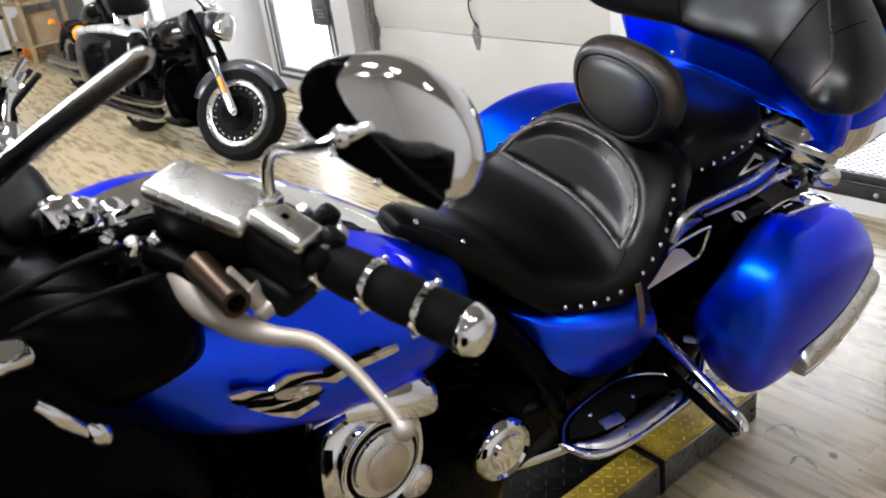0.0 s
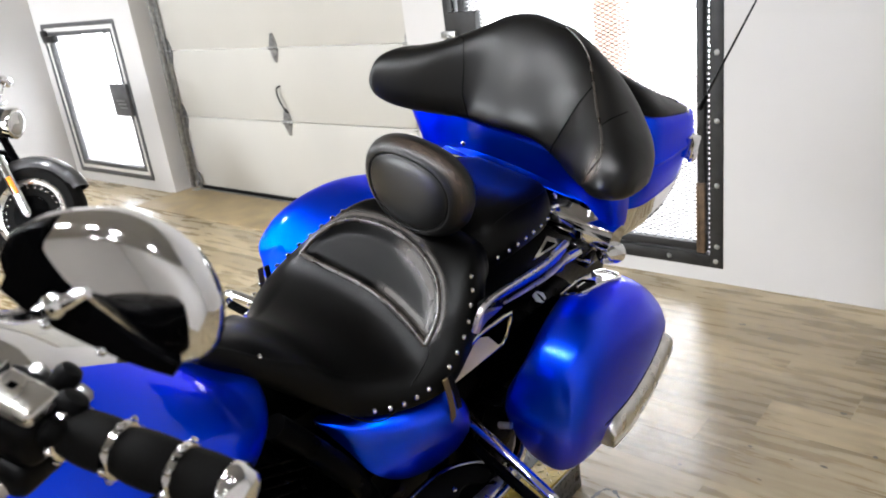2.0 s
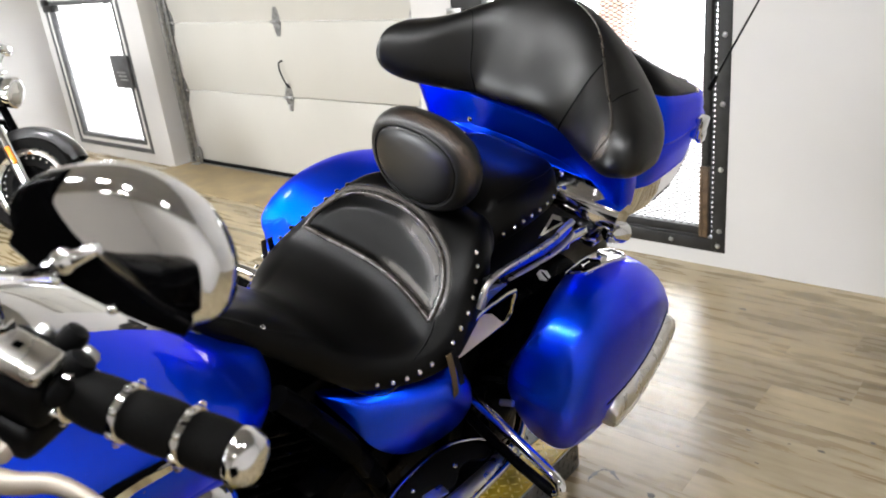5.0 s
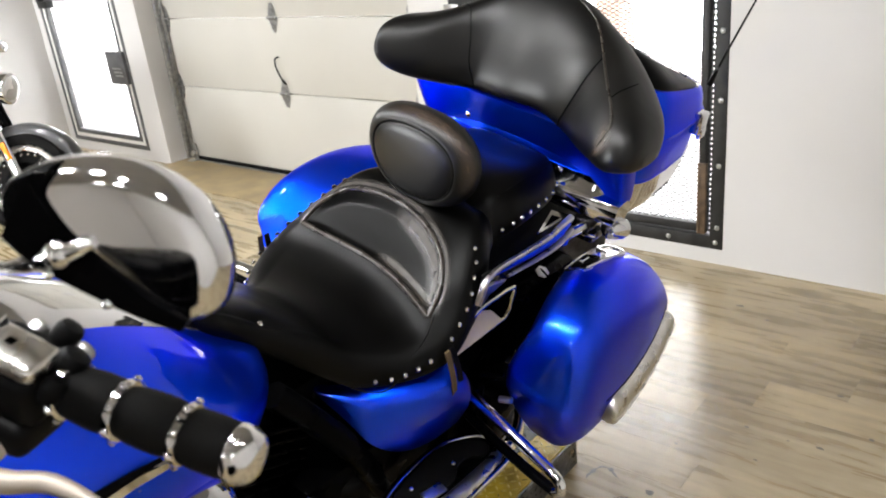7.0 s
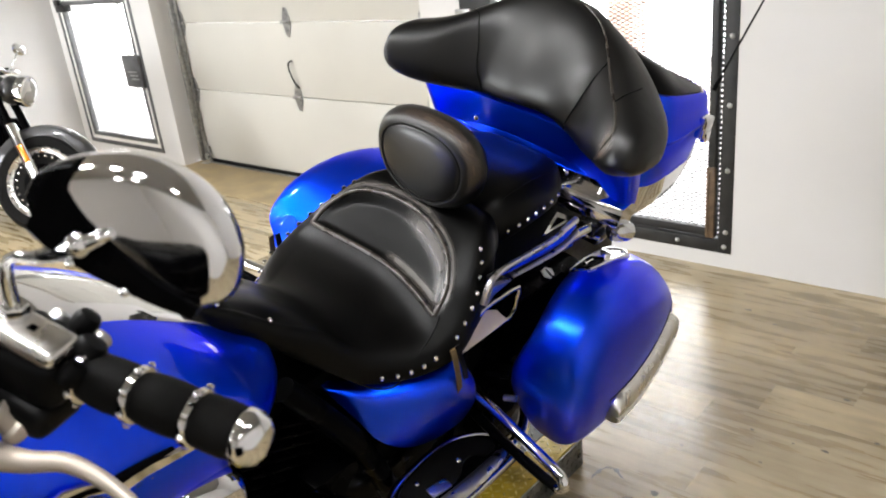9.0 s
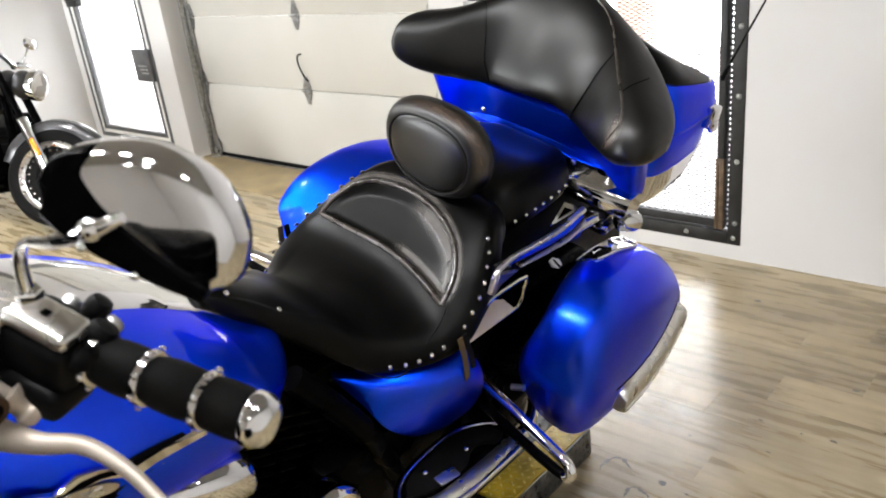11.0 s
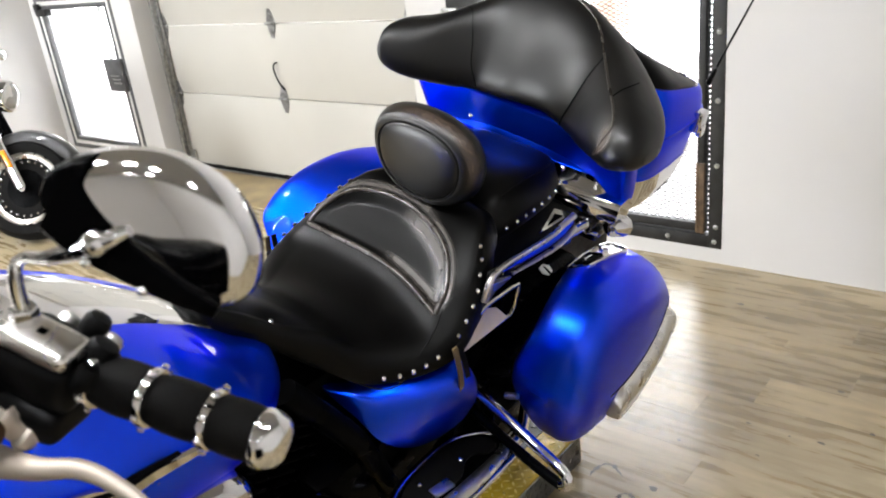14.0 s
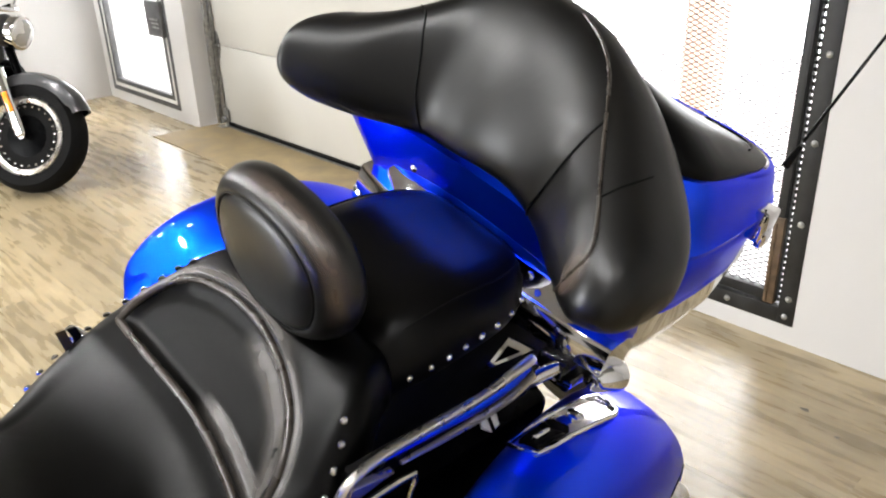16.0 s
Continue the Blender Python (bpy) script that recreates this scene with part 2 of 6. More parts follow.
def catmull(rows, per=5):
    """Rows of numbers, glided through by a spline."""
    rows = [np.array(r, float) for r in rows]
    out = []
    for i in range(len(rows) - 1):
        p0, p1, p2, p3 = rows[max(i - 1, 0)], rows[i], rows[i + 1], rows[min(i + 2, len(rows) - 1)]
        for j in range(per):
            t = j / per
            out.append(0.5 * (2 * p1 + (p2 - p0) * t + (2 * p0 - 5 * p1 + 4 * p2 - p3) * t * t + (3 * p1 - p0 - 3 * p2 + p3) * t ** 3))
    return out + [rows[-1]]


def sgn_pow(v, p):
    return math.copysign(abs(v) ** p, v)


def oval(rx, rz, n=2.4, k=40):
    """A superellipse in the plane, k points."""
    return [(rx * sgn_pow(math.cos(a), 2 / n), rz * sgn_pow(math.sin(a), 2 / n)) for a in (2 * math.pi * i / k for i in range(k))]


def along_y(rows, n=2.4, k=40, per=5):
    """Rows y, cx, cz, rx, rz: ovals strung along y."""
    return loft([[(cx + u, y, cz + v) for u, v in oval(max(rx, 0.002), max(rz, 0.002), n, k)] for y, cx, cz, rx, rz in catmull(rows, per)])


def tube(points, radius, k=12, per=6, caps=True):
    """A bent rod; radius a number or one for each point."""
    radii = [radius] * len(points) if isinstance(radius, (int, float)) else radius
    path = catmull([(*p, r) for p, r in zip(points, radii)], per) if len(points) > 2 else [np.array((*p, r), float) for p, r in zip(points, radii)]
    rings, up = [], None
    for i, p in enumerate(path):
        d = Vector(path[min(i + 1, len(path) - 1)][:3] - path[max(i - 1, 0)][:3]).normalized()
        if up is None:
            up = d.orthogonal().normalized()
        up = (up - d * up.dot(d)).normalized()
        side = d.cross(up)
        rings.append([Vector(p[:3]) + (up * math.cos(a) + side * math.sin(a)) * p[3] for a in (2 * math.pi * j / k for j in range(k))])
    return loft(rings, caps)


def turned(profile, k=40, caps=True):
    """Rows (radius, height) turned round z."""
    return loft([[(r * math.cos(a), r * math.sin(a), h) for a in (2 * math.pi * j / k for j in range(k))] for r, h in ((max(r, 0.0005), h) for r, h in profile)], caps)


def aim(place, way, spin=0.0):
    """A pose whose z points along way."""
    return Matrix.Translation(place) @ Vector(way).to_track_quat("Z", "Y").to_matrix().to_4x4() @ pose(0, 0, 0, 0, 0, spin)


def box(x0, y0, z0, x1, y1, z1, r=0.004, seg=2):
    bm = bmesh.new()
    bmesh.ops.create_cube(bm, size=1)
    for v in bm.verts:
        v.co = Vector(((x0 + x1) / 2 + v.co.x * (x1 - x0), (y0 + y1) / 2 + v.co.y * (y1 - y0), (z0 + z1) / 2 + v.co.z * (z1 - z0)))
    if r:
        bmesh.ops.bevel(bm, geom=bm.edges[:], offset=min(r, 0.45 * min(x1 - x0, y1 - y0, z1 - z0)), segments=seg, affect="EDGES", profile=0.5)
    bm.verts.index_update()
    geo = [v.co.copy() for v in bm.verts], [tuple(v.index for v in f.verts) for f in bm.faces]
    bm.free()
    return geo


def plate(outline, thick, r=0.003):
    """A flat outline in x and y, thick along z, with rounded rims."""
    c = np.mean(outline, axis=0)
    size = np.abs(np.array(outline) - c).max()

    def ring(inset, z):
        s = 1 - inset / size
        return [(c[0] + (p[0] - c[0]) * s, c[1] + (p[1] - c[1]) * s, z) for p in outline]
    return loft([ring(r, 0), ring(0, r), ring(0, thick - r), ring(r, thick)])


def dome(radius, height, k=14):
    return turned([(radius * math.cos(a), height * math.sin(a)) for a in (math.pi / 2 * i / 4 for i in range(5))], k)


def ring_of(radius, thick, k=40, kk=10):
    """A torus round z."""
    rings = []
    for i in range(k + 1):
        a = 2 * math.pi * i / k
        rings.append([((radius + thick * math.cos(b)) * math.cos(a), (radius + thick * math.cos(b)) * math.sin(a), thick * math.sin(b)) for b in (2 * math.pi * j / kk for j in range(kk))])
    return loft(rings, caps=False)


# ---- the room ----
WX0, WX1, WY0, WY1, TOP = -13.0, 2.6, -4.0, 3.77, 2.95
THICK = 0.3


def slab(name, x0, y0, z0, x1, y1, z1, mat, label, parent=None):
    ob = part(name, box(x0, y0, z0, x1, y1, z1, 0), mat, parent, smooth=False)
    return tagged(ob, label, name.split("_")[0], kind="structure") if parent is None else ob


# back wall with its three openings, in one mesh
GD = (-4.175, -1.75, 0.0, 2.5)
LD = (-5.505, -4.415, 0.075, 1.235)
GT = (-1.50, -0.19, 0.065, 1.33)
geos = []
xs = [WX0, LD[0], LD[1], GD[0], GD[1], GT[0], GT[1], WX1 + THICK]
for i, (a, b) in enumerate(zip(xs, xs[1:])):
    hole = {1: LD, 3: GD, 5: GT}.get(i)
    if hole is None:
        geos.append(box(a, WY1, 0, b, WY1 + THICK, TOP, 0))
    else:
        if hole[2] > 0:
            geos.append(box(a, WY1, 0, b, WY1 + THICK, hole[2], 0))
        geos.append(box(a, WY1, hole[3], b, WY1 + THICK, TOP, 0))
tagged(part("wall_north", join(*geos), WALL, smooth=False), "white painted wall with a garage door and two barred openings", "wall", kind="structure")
slab("wall_west", -5.9, 2.95, 0, -5.6, WY1, TOP, WALL, "white painted return wall beside the barred door")
slab("wall_far", WX0 - THICK, WY0, 0, WX0, WY1, TOP, WALL, "white wall at the far end of the showroom")
# the unseen south wall has a window opening added for a fill light
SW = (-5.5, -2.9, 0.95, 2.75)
tagged(part("wall_south", join(box(WX0, WY0 - THICK, 0, SW[0], WY0, TOP, 0), box(SW[1], WY0 - THICK, 0, -1.6, WY0, TOP, 0), box(SW[0], WY0 - THICK, 0, SW[1], WY0, SW[2], 0), box(SW[0], WY0 - THICK, SW[3], SW[1], WY0, TOP, 0)), DIMWALL, smooth=False), "unseen dark grey wall with an opening for the added light", "wall", kind="structure")
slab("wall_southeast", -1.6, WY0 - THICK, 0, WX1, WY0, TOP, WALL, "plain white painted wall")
bay = tagged(thing("window_3", pose(0, WY0 - 0.1, 0), "added window for the fill light, out of view", "window"), kind="structure")
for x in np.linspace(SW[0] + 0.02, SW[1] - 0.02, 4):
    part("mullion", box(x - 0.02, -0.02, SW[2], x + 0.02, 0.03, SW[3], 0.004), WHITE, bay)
# invented daylight lamp that lifts the highlights on the leather
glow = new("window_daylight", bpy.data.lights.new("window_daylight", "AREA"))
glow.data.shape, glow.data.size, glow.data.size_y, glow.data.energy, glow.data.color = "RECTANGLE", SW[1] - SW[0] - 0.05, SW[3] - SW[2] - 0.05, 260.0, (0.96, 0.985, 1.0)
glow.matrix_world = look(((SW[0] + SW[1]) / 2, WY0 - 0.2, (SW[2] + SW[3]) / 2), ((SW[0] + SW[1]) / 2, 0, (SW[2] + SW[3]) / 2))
slab("daylight_backing", SW[0] - 0.3, WY0 - 0.6, SW[2] - 0.3, SW[1] + 0.3, WY0 - 0.5, SW[3] + 0.3, DAYLIGHT, "glowing backing behind the added window")
slab("wall_east", WX1, WY0, 0, WX1 + THICK, WY1, TOP, WALL, "plain white side wall")
slab("ceiling", WX0, WY0, TOP, WX1 + THICK, WY1 + THICK, TOP + 0.2, CEIL, "off-white painted ceiling")

# ground outside and the yard wall
slab("ground", -60, WY1 + 0.3, -0.25, 60, 80, -0.02, CONCRETE, "sunlit pale concrete yard outside")
slab("backdrop", -16, 8.5, -0.02, 12, 8.8, 7, DAYLIGHT, "blown-out daylight beyond the openings")
pier = thing("brick_pier", pose(-2.04, 6.4, -0.02), "sunlit red brick pier standing in the yard", "pier")
for i in range(34):
    part("brick", box(-0.1, -0.12, 0.075 * i, 0.1, 0.12, 0.075 * i + 0.071, 0.002), BRICKRED, pier)

# ceiling lamps
for lx in (-8.5, -5.6, -3.4, -2.0, -0.9, -0.3, 0.3, 0.9, 1.6):
    for ly in (-2.6, -1.0, 0.7, 1.3):
        cluster = -1.0 < lx < 1.0 and ly == 0.7
        aisle = lx in (-3.4, -2.0) and ly == 0.7
        if not cluster and not aisle and (ly == 0.7 or -1.0 < lx < 1.0 or (lx < -5 and ly < 0)):
            continue
        watts = 24.0 if cluster else 48.0 if aisle else 130.0 if lx < -5 else 9.0
        lamp_thing = thing("ceiling_light", pose(lx, ly, TOP), "round white ceiling lamp, switched on", "lamp", "ceiling lamps")
        part("housing", turned([(0.17, 0), (0.17, -0.03), (0.155, -0.05), (0.15, -0.05), (0.145, -0.03), (0.01, -0.028)], 32), WHITE, lamp_thing)
        bulb = new("lamp", bpy.data.lights.new("lamp", "AREA"))
        bulb.data.shape, bulb.data.size, bulb.data.energy, bulb.data.color = "DISK", 0.20, watts, (0.985, 0.985, 0.98)
        bulb.parent = lamp_thing
        bulb.location = (0, 0, -0.055)

# ---- garage door ----
door = tagged(thing("garage_door", pose(0, 3.917, 0), "cream sectional garage door with zinc hinges, closed", "garage door"), kind="structure")
heights = [0.025, 0.535, 0.985, 1.435, 1.885, 2.335, 2.6]
for z0, z1 in zip(heights, heights[1:]):
    pan = box(GD[0] - 0.05, 0.0, z0 + 0.002, GD[1] + 0.05, 0.045, z1 - 0.002, 0.006)
    part("panel", pan, CREAM, door)
part("bottom_seal", box(GD[0] + 0.13, -0.012, 0.012, GD[1], 0.03, 0.036, 0.006), RUBBER, door, "black rubber seal")
part("bottom_rail", box(GD[0] + 0.1, -0.02, 0.0, GD[1], 0.01, 0.012, 0.003), ZINC, door, "bare aluminium floor rail")


def hinge(x, z, side=False):
    """A pressed leaf with two pointed ends and a rolled knuckle."""
    out = [(-0.012, 0.085), (0.012, 0.085), (0.036, 0.02), (0.036, -0.02), (0.012, -0.085), (-0.012, -0.085), (-0.036, -0.02), (-0.036, 0.02)]
    leaf = moved(plate(out, 0.004, 0.001), pose(x, -0.001, z, 90, 0, 0))
    pin = moved(turned([(0.009, -0.04), (0.009, 0.04)], 12), pose(x, -0.012, z, 0, 90, 0))
    bolts = [moved(dome(0.008, 0.006, 10), pose(x, -0.005, z + dz, 90, 0, 0)) for dz in (-0.055, 0.055)]
    ob = part("hinge", join(leaf, pin, *bolts), ZINC, door)
    return ob


for z in heights[1:-1]:
    for x in (-2.95,):
        hinge(x, z)
    hinge(-4.06, z, True)
    hinge(-1.86, z, True)
# lift handle above the first joint
part("handle", moved(tube([(0.045, -0.006, -0.03), (0.042, -0.03, 0.0), (0.014, -0.036, 0.06), (-0.004, -0.034, 0.11), (-0.006, -0.026, 0.15), (0.012, -0.004, 0.162)], 0.0065, 8), pose(-2.965, 0, 0.62) @ Matrix.Scale(0.85, 4)), IRON, door, "zinc pull handle")
for x, s in ((GD[0] + 0.085, 1),):
    rail = join(box(x - 0.025, -0.05, 0.02, x + 0.0, -0.012, 2.4, 0.002), box(x - 0.005, -0.02, 0.02, x + 0.03, -0.014, 2.4, 0.001))
    part("track", rail, ZINC, door, "galvanised vertical track")
    part("bracket", join(box(x - 0.02, -0.06, 0.0, x + 0.055, -0.012, 0.008, 0.001), box(x + 0.03, -0.02, 0.0, x + 0.07, -0.012, 0.13, 0.002), moved(turned([(0.02, 0), (0.02, 0.02)], 16), pose(x + 0.05, -0.03, 0.06, 90, 0, 0))), ZINC, door, "bottom roller bracket")
part("latch_catch", box(-2.58, -0.02, 0.02, -2.54, 0.0, 0.05, 0.004), ZINC, door)
tagged(part("door_sill", box(GD[0] - 0.03, 3.46, 0.0, GD[1] + 0.05, 3.93, 0.006, 0.001), SOIL), "worn brown boards laid in front of the garage door", "sill", kind="structure")


# ---- barred openings ----
def frame_of(x0, x1, z0, z1, w, d, y):
    return [box(x0, y, z0, x0 + w, y + d, z1, 0.003), box(x1 - w, y, z0, x1, y + d, z1, 0.003),
            box(x0 + w, y, z0, x1 - w, y + d, z0 + w, 0.003), box(x0 + w, y, z1 - w, x1 - w, y + d, z1, 0.003)]


def expanded(x0, x1, z0, z1, y, cell, high, strand):
    """Diamond mesh of zigzag strands."""
    verts, faces = [], []
    rows = int((z1 - z0) / high)
    cols = int((x1 - x0) / cell * 2)
    for r in range(rows + 1):
        for s in (1, -1):
            k = len(verts)
            for c in range(cols + 1):
                up = (c % 2) * s * high / 2
                x, z = x0 + c * cell / 2, z0 + r * high + up
                verts += [(x, y, z - strand), (x, y - 0.003, z), (x, y, z + strand)]
            for c in range(cols):
                a = k + 3 * c
                faces += [(a, a + 1, a + 4, a + 3), (a + 1, a + 2, a + 5, a + 4)]
    return verts, faces


gate = tagged(thing("window_1", pose(0, 3.77, 0), "dark steel security gate with expanded metal mesh over a bright opening", "security gate"), kind="structure")
for g in frame_of(GT[0], GT[1], GT[2], GT[3], 0.055, 0.05, -0.004):
    part("outer_frame", g, IRON, gate)
for g in frame_of(GT[0] + 0.075, GT[1] - 0.075, GT[2] + 0.06, GT[3] - 0.06, 0.035, 0.035, 0.012):
    part("gate_frame", g, IRON, gate)
part("hinge_stile", box(GT[1] - 0.108, 0.002, GT[2] + 0.06, GT[1] - 0.078, 0.03, GT[3] - 0.06, 0.003), IRON, gate, "dark hinge stile")
part("rusted_foot", join(box(GT[1] - 0.112, -0.002, GT[2] + 0.058, GT[1] - 0.076, 0.032, GT[2] + 0.36, 0.003), box(GT[1] - 0.104, -0.006, GT[2] + 0.06, GT[1] - 0.098, 0.0, GT[2] + 0.34, 0.002)), RUST, gate, "rusty brown lower stile")
part("mesh_edge", join(*[box(GT[1] - 0.078, 0.03, GT[2] + 0.06 + 0.021 * i, GT[1] - 0.05, 0.036, GT[2] + 0.071 + 0.021 * i, 0) for i in range(54)]), IRON, gate, "row of cut mesh ends", smooth=False)
part("mesh_panel", expanded(GT[0] + 0.1, GT[1] - 0.1, GT[2] + 0.08, GT[3] - 0.08, 0.03, 0.036, 0.0175, 0.002), IRON, gate, "expanded metal diamond mesh", smooth=False)
lock = part("lock_box", box(GT[0] + 0.04, -0.03, 0.98, GT[0] + 0.2, 0.012, 1.14, 0.003), IRON, gate, "black steel lock box")
part("hasp", join(box(GT[0] + 0.005, -0.045, 1.03, GT[0] + 0.09, -0.03, 1.06, 0.003), moved(ring_of(0.018, 0.005, 20, 8), pose(GT[0] + 0.05, -0.05, 1.02, 90, 0, 0))), ZINC, lock, "zinc hasp and padlock shackle")
for bx, bz in [(GT[1] - 0.025, z) for z in (0.16, 0.42, 0.68, 0.94, 1.2)] + [(GT[0] + 0.03, z) for z in (0.2, 0.6)] + [(x, GT[2] + 0.028) for x in (-1.2, -0.75, -0.42)] + [(GT[1] - 0.03, GT[2] + 0.03)]:
    part("bolt", moved(dome(0.011, 0.008, 10), pose(bx, -0.004, bz, 90, 0, 0)), ZINC, gate)

ldoor = tagged(thing("window_2", pose(0, 3.77, 0), "dark steel framed access hatch with a glazed bright opening", "barred hatch"), kind="structure")
for g in frame_of(LD[0], LD[1], LD[2], LD[3], 0.032, 0.04, -0.006):
    part("outer_frame", g, STEEL, ldoor)
for g in frame_of(LD[0] + 0.066, LD[1] - 0.066, LD[2] + 0.060, LD[3] - 0.060, 0.032, 0.04, -0.004):
    part("inner_frame", g, STEEL, ldoor)
for g in frame_of(LD[0] + 0.032, LD[1] - 0.032, LD[2] + 0.032, LD[3] - 0.032, 0.034, 0.02, -0.001):
    part("bright_strip", g, WHITE, ldoor, "pale gap strip")
pane = part("pane", box(LD[0] + 0.11, 0.03, LD[2] + 0.1, LD[1] - 0.11, 0.036, LD[3] - 0.1, 0), GLASS, ldoor, "clear glass pane", smooth=False)
pane.visible_shadow = False
lp = part("lock_plate", box(-4.66, -0.03, 0.56, -4.44, -0.006, 0.79, 0.004), STEEL, ldoor, "grey lock plate with faded lettering")
for i in range(3):
    part("lettering_bar", box(-4.60 + 0.012 * i, -0.033, 0.665 - 0.025 * i, -4.49 + 0.006 * i, -0.03, 0.677 - 0.025 * i, 0), ZINC, lp)
part("closer", join(box(LD[0] + 0.09, -0.06, 1.10, LD[0] + 0.24, -0.005, 1.15, 0.006), box(LD[0] + 0.06, -0.05, 1.14, LD[0] + 0.12, -0.02, 1.19, 0.003)), IRON, ldoor, "black door closer")
part("far_post", box(-4.98, 0.2, LD[2], -4.95, 0.23, LD[3], 0.002), WHITE, ldoor)

# cable rod leaning across the gate corner is the trunk's aerial, built with the motorcycle

# ---- lift platform ----
lift = thing("lift_platform", pose(0, 0, 0), "low motorcycle lift, black checker plate deck with worn yellow border", "lift")
LX0, LX1, LY0, LY1, LZ = -0.76, -0.052, -0.25, 2.36, 0.09
part("deck", box(LX0 + 0.09, LY0, 0.0, LX1 - 0.09, LY1, LZ, 0.003), DECK, lift)
for x0, x1 in ((LX0, LX0 + 0.09), (LX1 - 0.09, LX1)):
    part("border", box(x0, LY0, 0.012, x1, 1.955, LZ, 0.004), YELLOW, lift, "worn yellow border plate")
    part("border", box(x0, 1.968, 0.012, x1, LY1, LZ, 0.004), YELLOW, lift, "worn yellow border plate")
part("edge_plate", box(LX1 - 0.002, LY0, 0.0, LX1 + 0.004, LY1, LZ - 0.006, 0.001), BARE, lift, "scuffed bare steel side")
part("strap", box(LX1 - 0.10, 1.953, 0.0, LX1 + 0.008, 1.97, LZ + 0.005, 0.002), RUBBER, lift, "black strap")


def treads(x0, x1, y0, y1, z, step, mat, name, flat=True):
    """Raised lozenges, turned alternately."""
    verts, faces = [], []
    ix = 0
    y = y0 + step / 2
    while y < y1:
        x = x0 + step / 2
        iy = 0
        while x < x1:
            a = radians(45 if (ix + iy) % 2 else -45)
            ca, sa = math.cos(a), math.sin(a)
            k = len(verts)
            for u, v, h in ((-0.5, 0, 0), (0, -0.18, 0), (0.5, 0, 0), (0, 0.18, 0), (-0.25, 0, 1), (0.25, 0, 1)):
                u, v = u * step * 0.95, v * step * 0.95
                px, py = u * ca - v * sa, u * sa + v * ca
                verts.append((x + px, y + py, z + h * 0.0022) if flat else (z + h * 0.0022, y + py, x + px))
            faces += [(k, k + 1, k + 5, k + 4), (k + 1, k + 2, k + 5), (k + 2, k + 3, k + 4, k + 5), (k + 3, k, k + 4)]
            x += step
            iy += 1
        y += step
        ix += 1
    ob = part(name, (verts, faces), mat, lift, smooth=False)
    tagged(ob, kind="stuff")


treads(LX1 - 0.088, LX1 - 0.002, 1.2, LY1, LZ, 0.021, TREAD, "tread_pattern")
treads(LX0 + 0.095, LX1 - 0.093, 0.6, LY1, LZ, 0.03, DECK, "tread_pattern")
treads(0.004, LZ - 0.01, 1.2, LY1, LX1 + 0.004, 0.021, BARE, "side_tread", False)

# dark scuffs on the floor beside the lift


def scuff(x, y, rx, ry, gap, seed):
    """An uneven, broken ring of dried oil, a hair thick."""
    r = random.Random(seed)
    rings = []
    for i in range(27):
        a = gap + 3.6 * i / 26
        w = 0.010 * (0.1 + r.random() ** 2) * math.sin(math.pi * (i + 1) / 28) + 0.0004
        k = 1 + 0.16 * math.sin(3 * a + seed) + 0.06 * r.random()
        cx, cy = x + rx * k * math.cos(a), y + ry * k * math.sin(a)
        dx, dy = math.cos(a) * w, math.sin(a) * w
        rings.append([(cx - dx, cy - dy, 0.0004), (cx, cy, 0.0008), (cx + dx, cy + dy, 0.0004)])
    tagged(part("floor_stain", loft(rings, False, False), STAIN), "dark broken ring of dried oil on the planks", "stain", "floor stains")


for row in ((0.135, 2.27, 0.028, 0.03, 0.2, 1), (0.04, 2.345, 0.04, 0.035, 0.4, 2)):
    scuff(*row)
drops = random.Random(8)
verts, faces = [], []
for i in range(46):
    cx, cy, rr = -0.0 + 1.5 * drops.random(), 1.9 + 1.75 * drops.random(), 0.003 + 0.006 * drops.random() ** 2
    k = len(verts)
    verts += [(cx + rr * (0.6 + 0.7 * drops.random()) * math.cos(a) * 1.5, cy + rr * (0.6 + 0.7 * drops.random()) * math.sin(a), 0.0004) for a in (2 * math.pi * j / 9 for j in range(9))]
    faces.append(tuple(range(k, k + 9)))
tagged(part("floor_specks", (verts, faces), STAIN), "scattered dark specks on the planks", "specks", kind="stuff")

# unseen black cabinet, added so the chrome and tank reflect something dark
chest = thing("tool_chest", pose(1.04, -0.22, 0, 0, 0, -8), "added black cabinet on castors, stand-in for a dark reflection", "tool chest")
part("body", box(-0.42, -0.23, 0.1, 0.42, 0.23, 0.97, 0.03, 3), BLACK, chest)
for i in range(4):
    dr = part("drawer", box(-0.38, 0.23, 0.14 + 0.195 * i, 0.38, 0.24, 0.32 + 0.195 * i, 0.004), BLACK, chest)
    part("pull", box(-0.3, 0.24, 0.295 + 0.195 * i, 0.3, 0.252, 0.31 + 0.195 * i, 0.004), PLASTIC, dr)
for x in (-0.34, 0.34):
    for y in (-0.16, 0.16):
        part("castor", moved(turned([(0.02, -0.02), (0.05, -0.018), (0.05, 0.018), (0.02, 0.02)], 24), pose(x, y, 0.05, 0, 90, 0)), RUBBER, chest)
        part("castor_fork", box(x - 0.03, y - 0.03, 0.06, x + 0.03, y + 0.03, 0.104, 0.004), ZINC, chest)


# ---- the blue touring motorcycle (x to its left, y to its rear) ----
LEAN = 16.0
bike = thing("touring_motorcycle", pose(-0.293, 0, 0.09, 0, LEAN, 0), "candy blue touring motorcycle with studded black seats, leaning on its stand", "motorcycle")

